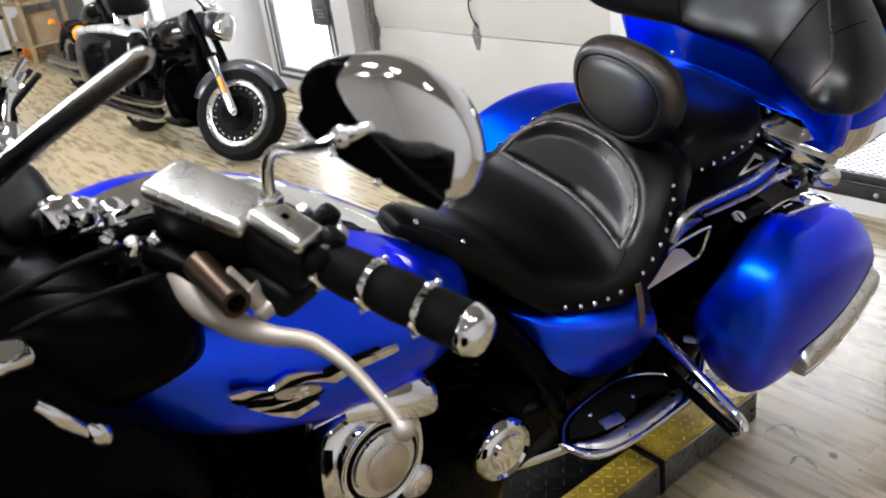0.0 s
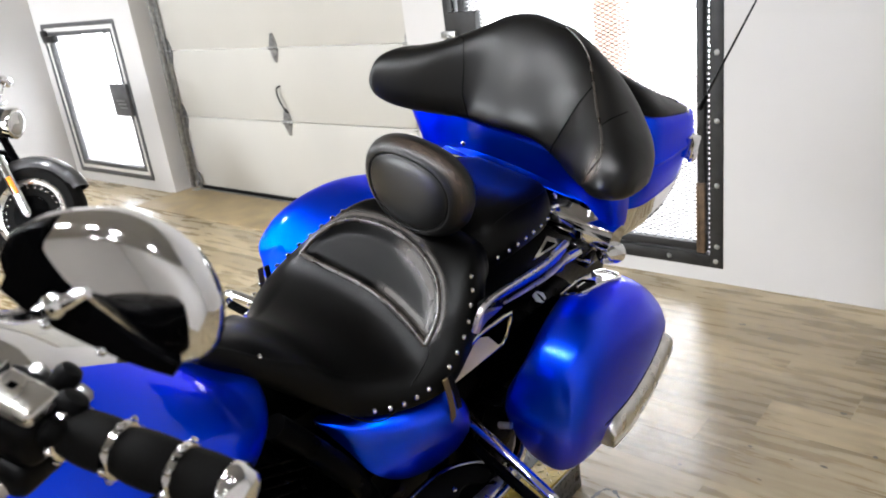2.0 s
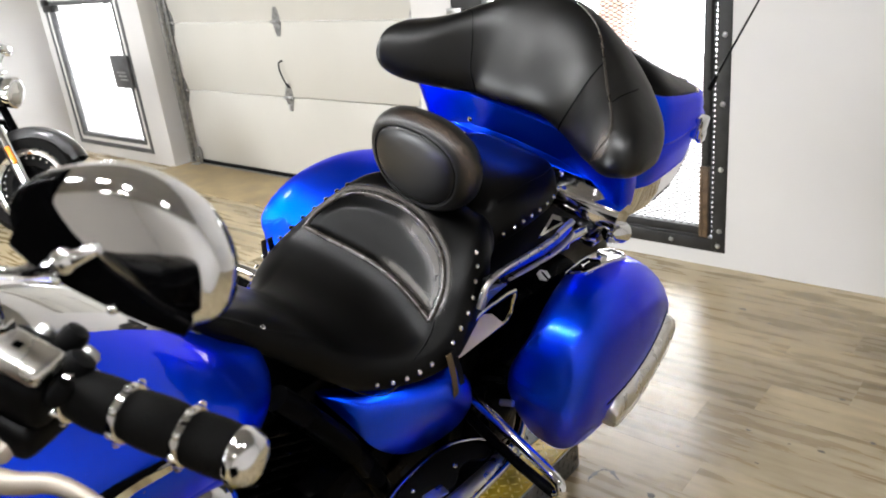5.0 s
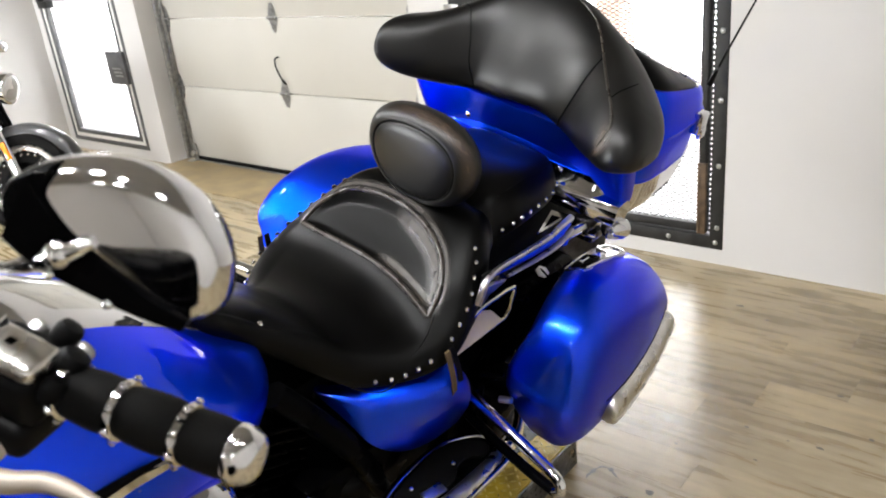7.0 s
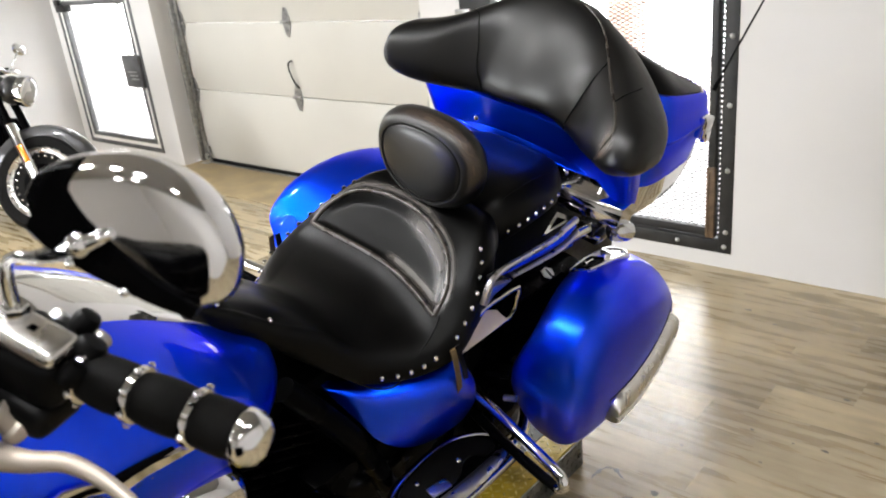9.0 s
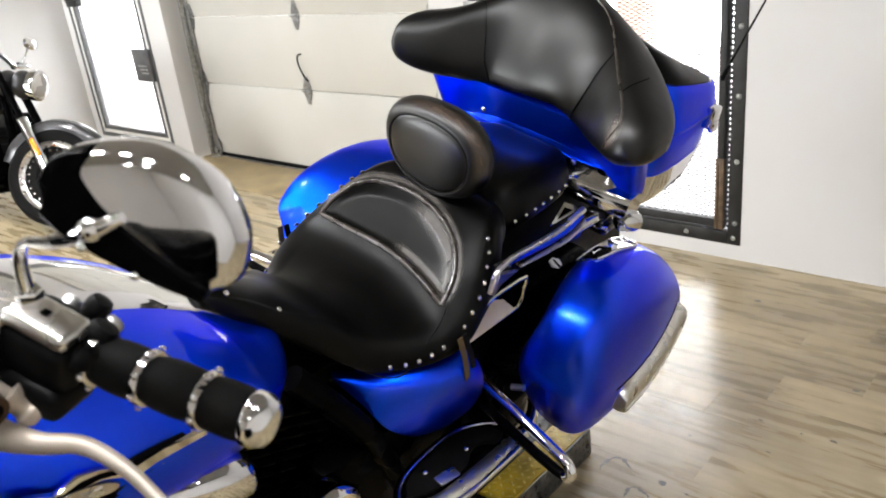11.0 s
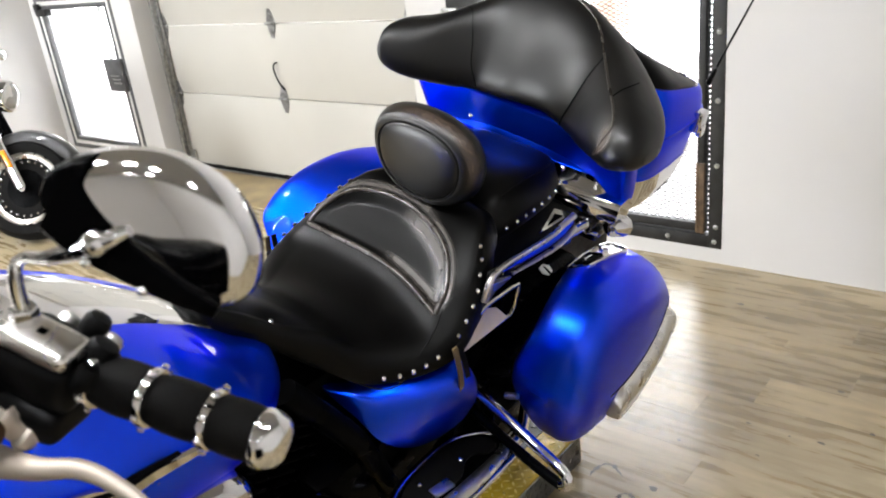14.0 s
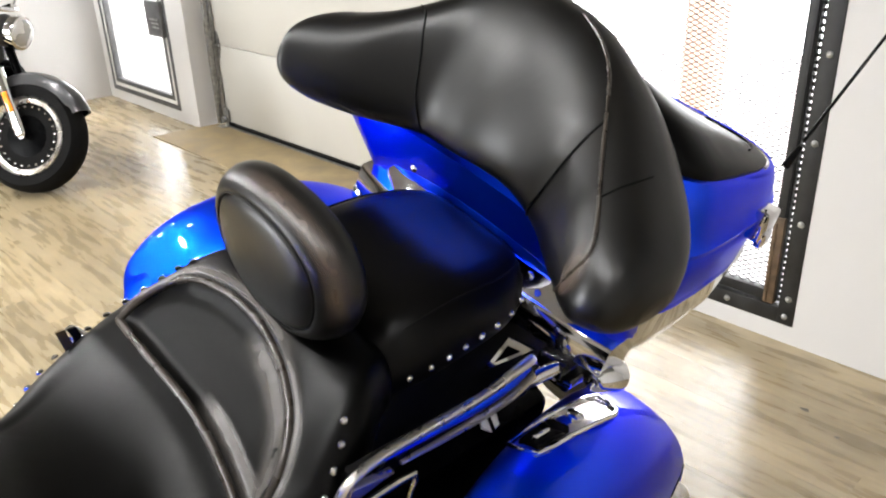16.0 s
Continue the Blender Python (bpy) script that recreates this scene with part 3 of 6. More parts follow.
# fuel tank
TANK = [(0.80, 0.08, 1.02, 0.95), (0.86, 0.16, 1.055, 0.86), (0.95, 0.205, 1.065, 0.80), (1.05, 0.225, 1.045, 0.765), (1.17, 0.222, 0.99, 0.75),
        (1.27, 0.20, 0.925, 0.75), (1.34, 0.160, 0.872, 0.762), (1.385, 0.116, 0.848, 0.778), (1.408, 0.066, 0.836, 0.795), (1.415, 0.02, 0.824, 0.81)]


def tank_ring(y, w, zt, zb, k=48):
    pts = []
    for i in range(k):
        a = 2 * math.pi * i / k
        c, s = math.cos(a), math.sin(a)
        # widest low down, crowned top, tucked-in flat belly
        x = w * sgn_pow(c, 0.82) * (1.0 - 0.12 * max(s, 0) ** 2)
        zm = zb + 0.42 * (zt - zb)
        z = zm + (zt - zm) * abs(s) ** 0.95 if s >= 0 else zm - (zm - zb) * abs(s) ** 0.7
        pts.append((x, y, z))
    return pts


tank = part("fuel_tank", loft([tank_ring(*r) for r in catmull(TANK, 6)]), BLUE, bike, "candy blue fuel tank")


def tank_top(y):
    rows = catmull(TANK, 12)
    return float(np.interp(y, [r[0] for r in rows], [r[2] for r in rows]))


# chrome console down the tank's spine
rings = []
for i in range(22):
    y = 0.90 + (1.325 - 0.90) * i / 21
    w = float(np.interp(y, (0.90, 1.0, 1.15, 1.325), (0.05, 0.075, 0.072, 0.045)))
    z = tank_top(y) - 0.004
    rings.append([(w * u, y, z - 0.02 + v) for u, v in ((-1, 0), (-0.98, 0.014), (-0.86, 0.026), (-0.45, 0.031), (0, 0.033), (0.45, 0.031), (0.86, 0.026), (0.98, 0.014), (1, 0))])
part("console", loft(rings), CHROME, tank, "chrome tank console")
for s in (1, -1):
    edge = [(s * float(np.interp(y, (0.90, 1.0, 1.15, 1.325), (0.054, 0.079, 0.076, 0.049))), y, tank_top(y) - 0.012) for y in (0.9, 0.97, 1.05, 1.13, 1.22, 1.32)]
    part("console_edge", tube(edge, 0.004, 8), CHROME, tank, "thin chrome bead")
part("filler_cap", moved(turned([(0.032, 0), (0.034, 0.01), (0.03, 0.016), (0.008, 0.018)], 32), pose(0, 1.0, tank_top(1.0) + 0.006, -8, 0, 0)), CHROME, tank, "chrome filler cap")
# winged badge with a long spear on each flank; thin chrome bead along the tank's foot
for s in (1, -1):
    upper = [(0.943, 0.951), (0.967, 0.946), (0.990, 0.930), (1.015, 0.938), (1.040, 0.931), (1.066, 0.913), (1.097, 0.910), (1.171, 0.897), (1.172, 0.889), (1.105, 0.893), (1.078, 0.889), (1.060, 0.902), (1.040, 0.915), (1.016, 0.920), (0.992, 0.917), (0.968, 0.930), (0.945, 0.946)]
    lower = [(0.962, 0.919), (0.992, 0.903), (1.012, 0.897), (1.030, 0.893), (1.052, 0.892), (1.078, 0.886), (1.116, 0.884), (1.080, 0.872), (1.050, 0.866), (1.021, 0.862), (0.990, 0.888)]
    m = Matrix(((0, 0, s, s * 0.2185), (1, 0, 0, 0), (0, 1, 0, 0), (0, 0, 0, 1)))
    badge = part("badge", join(moved(plate(upper, 0.007, 0.0012), m), moved(plate(lower, 0.006, 0.0012), m)), CHROME, tank, "winged metal tank badge")
    for flat, deep in ((upper[:8] + upper[9:], 0.0076), (lower, 0.0066)):
        c = np.mean(flat, axis=0)
        inset = [(c[0] + (q[0] - c[0]) * 0.80, c[1] + (q[1] - c[1]) * 0.50) for q in flat]
        part("badge_inset", moved(plate(inset, deep, 0.0006), m), BLACK, badge, "dark recess in the wing")
    oval_c = [(1.026 + 0.033 * math.cos(a) - 0.004 * math.sin(a), 0.907 - 0.012 * math.cos(a) + 0.0125 * math.sin(a)) for a in (2 * math.pi * i / 24 for i in range(24))]
    part("badge_field", moved(plate([(1.022 + 0.075 * math.cos(a), 0.905 - 0.03 * math.cos(a) + 0.014 * math.sin(a)) for a in (2 * math.pi * i / 20 for i in range(20))], 0.003, 0.001), m), BLACK, badge, "dark inlay between the wings")
    oval_p = part("badge_centre", moved(plate(oval_c, 0.009, 0.003), m), DUSK, badge, "dark oval badge centre")
    part("badge_star", moved(plate([(1.026 + q * math.cos(a) * 1.5, 0.907 - 0.4 * q * math.cos(a) + q * math.sin(a)) for a, q in ((2 * math.pi * i / 12, 0.009 if i % 2 else 0.0035) for i in range(12))], 0.011, 0.0008), m), SATIN, badge)
    part("tank_bead", tube([(s * 0.212, 1.05, 0.815), (s * 0.217, 1.10, 0.822), (s * 0.216, 1.16, 0.832), (s * 0.208, 1.225, 0.848)], 0.0028, 8), CHROME, tank, "thin chrome bead")

# ---- rider's seat ----
SEAT = [  # y, half width, skirt, shoulder, middle
    (1.309, 0.014, 0.890, 0.899, 0.902), (1.316, 0.030, 0.879, 0.909, 0.913), (1.340, 0.047, 0.866, 0.904, 0.914), (1.375, 0.062, 0.846, 0.886, 0.898), (1.43, 0.084, 0.797, 0.846, 0.866), (1.49, 0.122, 0.746, 0.817, 0.825),
    (1.55, 0.152, 0.703, 0.770, 0.79), (1.62, 0.205, 0.712, 0.759, 0.776), (1.69, 0.229, 0.730, 0.782, 0.795), (1.75, 0.219, 0.756, 0.828, 0.832), (1.80, 0.201, 0.766, 0.867, 0.868),
    (1.84, 0.179, 0.795, 0.892, 0.893), (1.875, 0.154, 0.82, 0.899, 0.903), (1.90, 0.14, 0.83, 0.89, 0.895), (1.925, 0.10, 0.84, 0.87, 0.875)]
SEAT_ROWS = catmull(SEAT, 10)


def seat_row(y):
    ys = [r[0] for r in SEAT_ROWS]
    return [float(np.interp(y, ys, [r[i] for r in SEAT_ROWS])) for i in range(1, 5)]


ARCH = [(-0.175, 1.718), (-0.173, 1.745), (-0.158, 1.772), (-0.128, 1.798), (-0.075, 1.812), (-0.02, 1.815), (0.03, 1.808), (0.075, 1.795), (0.115, 1.775), (0.143, 1.748), (0.158, 1.722), (0.166, 1.690)]
SAG = [(-0.175, 1.718), (-0.12, 1.716), (-0.06, 1.716), (0.0, 1.716), (0.05, 1.712), (0.09, 1.706), (0.13, 1.698), (0.166, 1.690)]


def pad_relief(x, y):
    """The pad sits a little sunk inside a rounded shoulder."""
    crown = float(np.interp(x, [q[0] for q in ARCH[1:-1]], [q[1] for q in ARCH[1:-1]]))
    foot = float(np.interp(x, [q[0] for q in SAG], [q[1] for q in SAG]))
    d = min(crown - y, y - foot, 0.166 - x, x + 0.175)
    t = max(0.0, min(1.0, d / 0.016))
    outside = math.exp(-(min(d, 0.0) / 0.016) ** 2) if d < 0 else 1.0
    return 0.006 * outside * (1 - t) - 0.006 * t * t * (3 - 2 * t)


def seat_top(x, y):
    w, zb, zs, zm = seat_row(y)
    u = min(abs(x) / w, 1.0)
    lift = pad_relief(x, y)
    zm, zs = zm + lift, zs + lift
    if u < 0.72:
        return zm + (zs - zm) * (u / 0.72) ** 2.2
    t = (u - 0.72) / 0.28
    return zs - (zs - zb) * (1 - math.sqrt(max(0.0, 1 - t * t))) * 0.9


def seat_ring(y, w, zb, zs, zm):
    us = [0.0, 0.06, 0.12, 0.18, 0.24, 0.30, 0.36, 0.42, 0.48, 0.54, 0.6, 0.64, 0.68, 0.71, 0.74, 0.77, 0.80, 0.83, 0.86, 0.89, 0.92, 0.945, 0.972, 0.99, 1.0]
    top = [(u * w, y, seat_top(u * w, y)) for u in us]
    side = [(w * 1.0, y, zb + 0.012), (w * 0.985, y, zb), (w * 0.85, y, zb - 0.004)]
    other = [(-u * w, y, seat_top(-u * w, y)) for u in us] + [(-x, yy, z) for x, yy, z in side]
    return list(reversed(other)) + (top + side)[1:]


seat = part("rider_seat", loft([seat_ring(*r) for r in SEAT_ROWS]), LEATHER, bike, "black leather bucket seat with worn welts")


def on_seat(x, y, up=-0.001):
    return (x, y, seat_top(x, y) + up)


# welt round the back pad, and the curved seam below it
part("welt", tube([on_seat(*p) for p in ARCH], 0.0050, 10), WELT, seat, "shiny worn leather welt")


def worn_sheen_band(line, shift, width):
    """A rubbed strip, its sheen painted in, that hugs the seat beside the welt and fades to its edges."""
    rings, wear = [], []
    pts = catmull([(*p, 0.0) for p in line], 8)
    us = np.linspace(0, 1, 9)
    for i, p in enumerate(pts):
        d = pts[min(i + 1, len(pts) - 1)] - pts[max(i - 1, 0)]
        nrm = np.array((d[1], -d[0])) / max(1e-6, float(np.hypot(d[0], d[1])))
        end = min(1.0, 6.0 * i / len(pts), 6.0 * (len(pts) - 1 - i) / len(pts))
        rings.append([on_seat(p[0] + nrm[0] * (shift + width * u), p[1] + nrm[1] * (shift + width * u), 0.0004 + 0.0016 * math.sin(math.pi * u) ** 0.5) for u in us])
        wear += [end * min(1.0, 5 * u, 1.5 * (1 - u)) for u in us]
    ob = part("worn_strip", loft(rings, False, False), WORN_SHEEN, seat, "greyed rubbed leather strip with painted sheen")
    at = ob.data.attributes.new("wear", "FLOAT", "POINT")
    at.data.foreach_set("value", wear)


# wear and the shoulder's bright sheen share these pale strips
worn_sheen_band(ARCH[5:], 0.001, 0.030)
worn_sheen_band(list(reversed(ARCH[:8])), 0.004, 0.024)
worn_sheen_band(list(reversed(ARCH[6:])), 0.004, 0.014)
worn_sheen_band(SAG[3:], -0.030, 0.030)
part("seam_welt", tube([on_seat(*p) for p in SAG], 0.0050, 10), WELT, seat, "shiny worn leather welt")


part("skirt_seam", tube([on_seat(x, y, 0.0004) for x, y in ((0.172, 1.70), (0.184, 1.67), (0.190, 1.63), (0.188, 1.59), (0.178, 1.555), (0.155, 1.52))], 0.0013, 6), PLASTIC, seat)


def stud_row(points, parent, radius=0.0052):
    for p, n in points:
        part("stud", moved(dome(radius, radius * 0.7, 10), aim(p, n)), CHROME, parent)


def rider_studs():
    out = []
    for s in (1, -1):
        for x, y, z in ((0.165, 1.568, 0.716), (0.182, 1.588, 0.720), (0.196, 1.606, 0.727), (0.206, 1.626, 0.735), (0.213, 1.648, 0.744), (0.217, 1.694, 0.767), (0.213, 1.718, 0.783), (0.207, 1.742, 0.800), (0.198, 1.764, 0.817), (0.186, 1.783, 0.836), (0.174, 1.80, 0.854), (0.159, 1.813, 0.870)):
            out.append(((s * (x + 0.001), y, z + 0.001), (s * 0.85, -0.1 if y < 1.67 else 0.1, 0.4)))
        for x, y in ((0.030, 1.345), (0.057, 1.42)):
            out.append(((s * x, y, seat_top(x, y)), (s * 0.6, 0, 0.8)))
    return out


stud_row(rider_studs(), seat)

# rider's backrest: a tilted egg-shaped pad on a post
pad = []
prof = [(0.02, -0.036), (0.5, -0.034), (0.70, -0.029), (0.755, -0.0245), (0.80, -0.026), (0.88, -0.021), (0.955, -0.010), (1.0, 0.006), (0.975, 0.021), (0.86, 0.030), (0.4, 0.034), (0.02, 0.034)]


def egg(s, d, k=44):
    pts = []
    for i in range(k):
        a = 2 * math.pi * i / k
        c, sn = math.cos(a), math.sin(a)
        pts.append((s * 0.122 * sgn_pow(c, 0.88) * (1 + 0.10 * sn), d, s * 0.092 * sgn_pow(sn, 0.92)))
    return pts


BREST = pose(0, 1.838, 0.978, 5, 0, 0)
rest = part("rider_backrest", moved(loft([egg(s, d) for s, d in catmull(prof, 3)]), BREST), SHEEN, bike, "black leather rider backrest pad")
ring = egg(0.765, -0.0258, 32)
part("piping", moved(tube(ring + ring[:1], 0.0018, 6, 2), BREST), PLASTIC, rest)
rings, wear = [], []
rows = [(0.86, -0.0228), (0.90, -0.0188), (0.94, -0.0132), (0.97, -0.0064), (0.99, 0.000), (0.999, 0.006)]
grid = [egg(f * 1.004, d - 0.0006, 120) for f, d in rows]
for j in range(-8, 44):
    rings.append([g[j % 120] for g in grid])
    end = max(0.0, min(1.0, (j + 8) / 12, (43 - j) / 12))
    wear += [end * v for v in (0.0, 0.55, 0.85, 0.8, 0.5, 0.0)]
rub = part("worn_strip", moved(loft(rings, False, False), BREST), SCUFF, rest, "brown rubbed edge")
rub.data.attributes.new("wear", "FLOAT", "POINT").data.foreach_set("value", wear)
part("post", tube([(0, 1.845, 0.91), (0, 1.885, 0.80)], 0.012, 12), PLASTIC, rest)

# ---- passenger seat ----
PSEAT = [(1.885, 0.11, 0.83, 0.88, 0.88), (1.905, 0.135, 0.832, 0.905, 0.905), (1.95, 0.147, 0.842, 0.925, 0.922), (2.02, 0.147, 0.848, 0.932, 0.930), (2.09, 0.143, 0.856, 0.927, 0.925), (2.14, 0.125, 0.865, 0.922, 0.920), (2.16, 0.10, 0.87, 0.915, 0.915)]


def pseat_ring(y, w, zb, zs, zm):
    half = [(0, zm), (0.3, zm), (0.55, zs), (0.72, zs - 0.003), (0.84, zs - 0.012), (0.93, zs - 0.03), (0.98, zs - 0.05), (1.0, zb + 0.012), (0.985, zb), (0.85, zb - 0.003)]
    pts = [(u * w, y, max(z, zb - 0.004)) for u, z in half]
    return [(-x, yy, z) for x, yy, z in reversed(pts)] + pts[1:]


pseat = part("passenger_seat", loft([pseat_ring(*r) for r in catmull(PSEAT, 6)]), MATTE, bike, "black leather passenger seat with a studded hem")
prow = catmull(PSEAT, 12)
pst = []
for s in (1, -1):
    for i in range(9):
        y = 1.895 + i * 0.0285
        w, zb = (float(np.interp(y, [r[0] for r in prow], [r[j] for r in prow])) for j in (1, 2))
        pst.append(((s * (w + 0.0005), y, zb + 0.02), (s, 0, 0.15)))
stud_row(pst, pseat)
for s in (1, -1):
    hem = []
    for y in np.linspace(1.93, 2.145, 9):
        w, zs = (float(np.interp(y, [r[0] for r in prow], [r[j] for r in prow])) for j in (1, 3))
        hem.append((s * 0.80 * w, y, zs - 0.0085))
    part("seam", tube(hem, 0.0016, 6), PLASTIC, pseat)

# ---- trunk ----
def trunk_plan(s=1.0, set_back=0.0, k=56):
    """Outline from above: flat front, tapered and rounded tail."""
    pts = []
    for i in range(k):
        a = 2 * math.pi * i / k
        c, sn = math.cos(a), math.sin(a)
        x = 0.274 * sgn_pow(c, 0.46) * (1 - 0.10 * max(sn, 0))
        y = 2.325 + (0.242 if sn > 0 else 0.165 - set_back) * sgn_pow(sn, 0.46)
        pts.append((x * s, 2.325 + (y - 2.325) * s))
    return pts


def trunk_ring(s, z, tip=0.0):
    return [(x, y, z + tip * (y - 2.15)) for x, y in trunk_plan(s, min(0.035, max(0.0, (z - 0.95) * 0.5)))]


trunk = part("trunk", loft([trunk_ring(0.80, 0.865), trunk_ring(0.90, 0.866), trunk_ring(0.955, 0.875), trunk_ring(0.985, 0.90), trunk_ring(1.0, 0.95), trunk_ring(1.0, 0.985), trunk_ring(0.985, 0.99)]), BLUE, bike, "candy blue rear trunk")
lid = part("trunk_lid", loft([trunk_ring(0.985, 0.992), trunk_ring(1.03, 0.994), trunk_ring(1.033, 1.001), trunk_ring(1.012, 1.008), trunk_ring(1.0, 1.045, -0.05), trunk_ring(0.975, 1.085, -0.12), trunk_ring(0.945, 1.108, -0.18), trunk_ring(0.90, 1.116, -0.205), trunk_ring(0.5, 1.12, -0.215)]), BLUE, trunk, "candy blue trunk lid")
part("lid_pad", loft([trunk_ring(0.925, 1.106, -0.19), trunk_ring(0.93, 1.119, -0.208), trunk_ring(0.905, 1.135, -0.246), trunk_ring(0.78, 1.176, -0.352), trunk_ring(0.43, 1.226, -0.50), trunk_ring(0.1, 1.236, -0.53)]), LEATHER, trunk, "black padded lid cover")
part("pad_seam", tube([(x, y, z + 0.002) for x, y, z in trunk_ring(0.84, 1.157, -0.30)[2:13]], 0.0018, 6, 2), PLASTIC, trunk)
part("lid_bead", tube([(x, y, z) for x, y, z in trunk_ring(0.937, 1.1165, -0.205)[2:27]], 0.0026, 6, 2), SATIN, trunk, "pale bead round the lid pad")
part("bright_sill", loft([trunk_ring(0.84, 0.818, 0.03), trunk_ring(0.905, 0.816, 0.035), trunk_ring(0.955, 0.832, 0.037), trunk_ring(0.972, 0.856, 0.037), trunk_ring(0.99, 0.885, 0.037), trunk_ring(1.004, 0.905, 0.03), trunk_ring(0.95, 0.907, 0.03)]), CHROME, trunk, "bright chrome sill moulding")
# front valance that carries the backrest
val = []
for z in (0.864, 0.876, 0.90, 0.925, 0.95, 0.975, 1.0):
    f = min(1.0, (z - 0.864) / 0.13)
    row = []
    for x in np.linspace(-0.254, 0.254, 31):
        y = 2.188 * (1 - f) + f * (2.133 - 0.018 * min(abs(x) / 0.25, 1.0) ** 2)
        row.append((x * (0.965 + 0.045 * f), y, z - 0.09 * max(0.0, abs(x) - 0.147) * (1 - f)))
    # rounded into the trunk's sides at both ends
    ends = [(0.007, 0.006), (0.011, 0.016), (0.012, 0.030), (0.010, 0.05)]
    a, b = row[0], row[-1]
    val.append([(a[0] - dx, a[1] + dy, a[2]) for dx, dy in reversed(ends)] + row + [(b[0] + dx, b[1] + dy, b[2]) for dx, dy in ends])
part("front_panel", loft(val, caps=False, closed=False), BLUE, trunk)
band = []
for x in np.linspace(-0.258, 0.258, 33):
    zt = 0.874 - 0.09 * max(0.0, abs(x) - 0.147)
    band.append([(x, 2.130 + 0.60 * x * x + dy, zt + dz) for dy, dz in ((0.07, 0.012), (-0.003, 0.003), (-0.006, -0.001), (-0.013, -0.034), (-0.012, -0.039), (0.0, -0.046), (0.04, -0.042))])
part("sill_front", loft(band), CHROME, trunk, "faceted chrome sill under the front panel")
for x, z in ((-0.122, 0.938), (0.122, 0.905)):
    part("bolt", moved(dome(0.0065, 0.005, 12), aim((x, 2.146, z), (0, -1, 0.1))), CHROME, trunk)
for s in (1, -1):
    catch = part("latch", join(box(s * 0.280 - 0.012, 2.405, 0.968, s * 0.280 + 0.012, 2.445, 1.016, 0.005), box(s * 0.290 - 0.006, 2.412, 0.960, s * 0.290 + 0.006, 2.438, 0.985, 0.004)), CHROME, trunk, "chrome trunk latch")
part("aerial_base", moved(turned([(0.006, 0), (0.005, 0.02), (0.003, 0.035)], 16), aim((0.262, 2.47, 1.06), (0.18, 0.1, 1))), PLASTIC, trunk)
part("aerial", tube([(0.268, 2.475, 1.10), (0.33, 2.56, 1.50), (0.385, 2.64, 1.95)], [0.0026, 0.0015, 0.0008], 8), PLASTIC, trunk, "thin black whip aerial")

# ---- passenger backrest: wings sweep forward round a tall middle ----
BR = [  # x, y, middle height, half height, half depth
    (-0.301, 2.057, 1.085, 0.014, 0.021), (-0.293, 2.064, 1.078, 0.034, 0.043), (-0.277, 2.077, 1.072, 0.049, 0.057), (-0.247, 2.101, 1.068, 0.060, 0.063), (-0.207, 2.133, 1.072, 0.072, 0.061),
    (-0.161, 2.174, 1.084, 0.089, 0.051), (-0.115, 2.203, 1.101, 0.104, 0.043), (-0.057, 2.206, 1.110, 0.111, 0.042), (0.0, 2.200, 1.113, 0.107, 0.043), (0.061, 2.197, 1.108, 0.102, 0.047),
    (0.122, 2.183, 1.090, 0.096, 0.057), (0.173, 2.157, 1.077, 0.090, 0.071), (0.223, 2.122, 1.069, 0.077, 0.084), (0.269, 2.089, 1.059, 0.062, 0.088), (0.302, 2.071, 1.054, 0.046, 0.075),
    (0.321, 2.065, 1.046, 0.030, 0.057), (0.330, 2.067, 1.036, 0.011, 0.033)]


def rest_ring(x, y, z, h, d, k=36):
    return [(x, y + d * sgn_pow(math.cos(a), 0.85) + 0.46 * h * sgn_pow(math.sin(a), 0.8), z + h * sgn_pow(math.sin(a), 0.8)) for a in (2 * math.pi * i / k for i in range(k))]


REST_ROWS = catmull(BR, 6)
prest = part("passenger_backrest", loft([rest_ring(*r) for r in REST_ROWS]), SMOOTH, bike, "black padded passenger backrest with armrest wings")


def rest_front(x, t):
    """A point on the front of the backrest; t from -1 at the foot to 1 at the crown."""
    y, z, h, d = (float(np.interp(x, [r[0] for r in REST_ROWS], [r[i] for r in REST_ROWS])) for i in range(1, 5))
    a = math.pi - math.asin(max(-1, min(1, t)))
    return (x, y + d * sgn_pow(math.cos(a), 0.85) + 0.46 * h * sgn_pow(math.sin(a), 0.8) - 0.0015, z + h * sgn_pow(math.sin(a), 0.8))


part("seam", tube([rest_front(x, t) for x, t in ((-0.186, 0.985), (-0.168, 0.80), (-0.155, 0.45), (-0.142, 0.05), (-0.130, -0.35), (-0.118, -0.66), (-0.112, -0.9))], 0.0015, 6), PLASTIC, prest)
part("seam", tube([rest_front(x, t) for x, t in ((0.158, 0.72), (0.147, 0.30), (0.135, -0.06), (0.126, -0.35), (0.117, -0.62), (0.110, -0.9))], 0.0016, 6), PLASTIC, prest)
part("wing_welt", tube([rest_front(x, t) for x, t in ((0.03, 0.998), (0.073, 0.975), (0.114, 0.915), (0.158, 0.74), (0.203, 0.60), (0.242, 0.50), (0.262, 0.30), (0.255, -0.05), (0.242, -0.50))], 0.0024, 8), WELT, prest, "shiny worn edge welt")
part("seam", tube([rest_front(x, t) for x, t in ((0.228, 0.56), (0.236, 0.78), (0.243, 0.93), (0.247, 0.998))], 0.0013, 6), PLASTIC, prest)
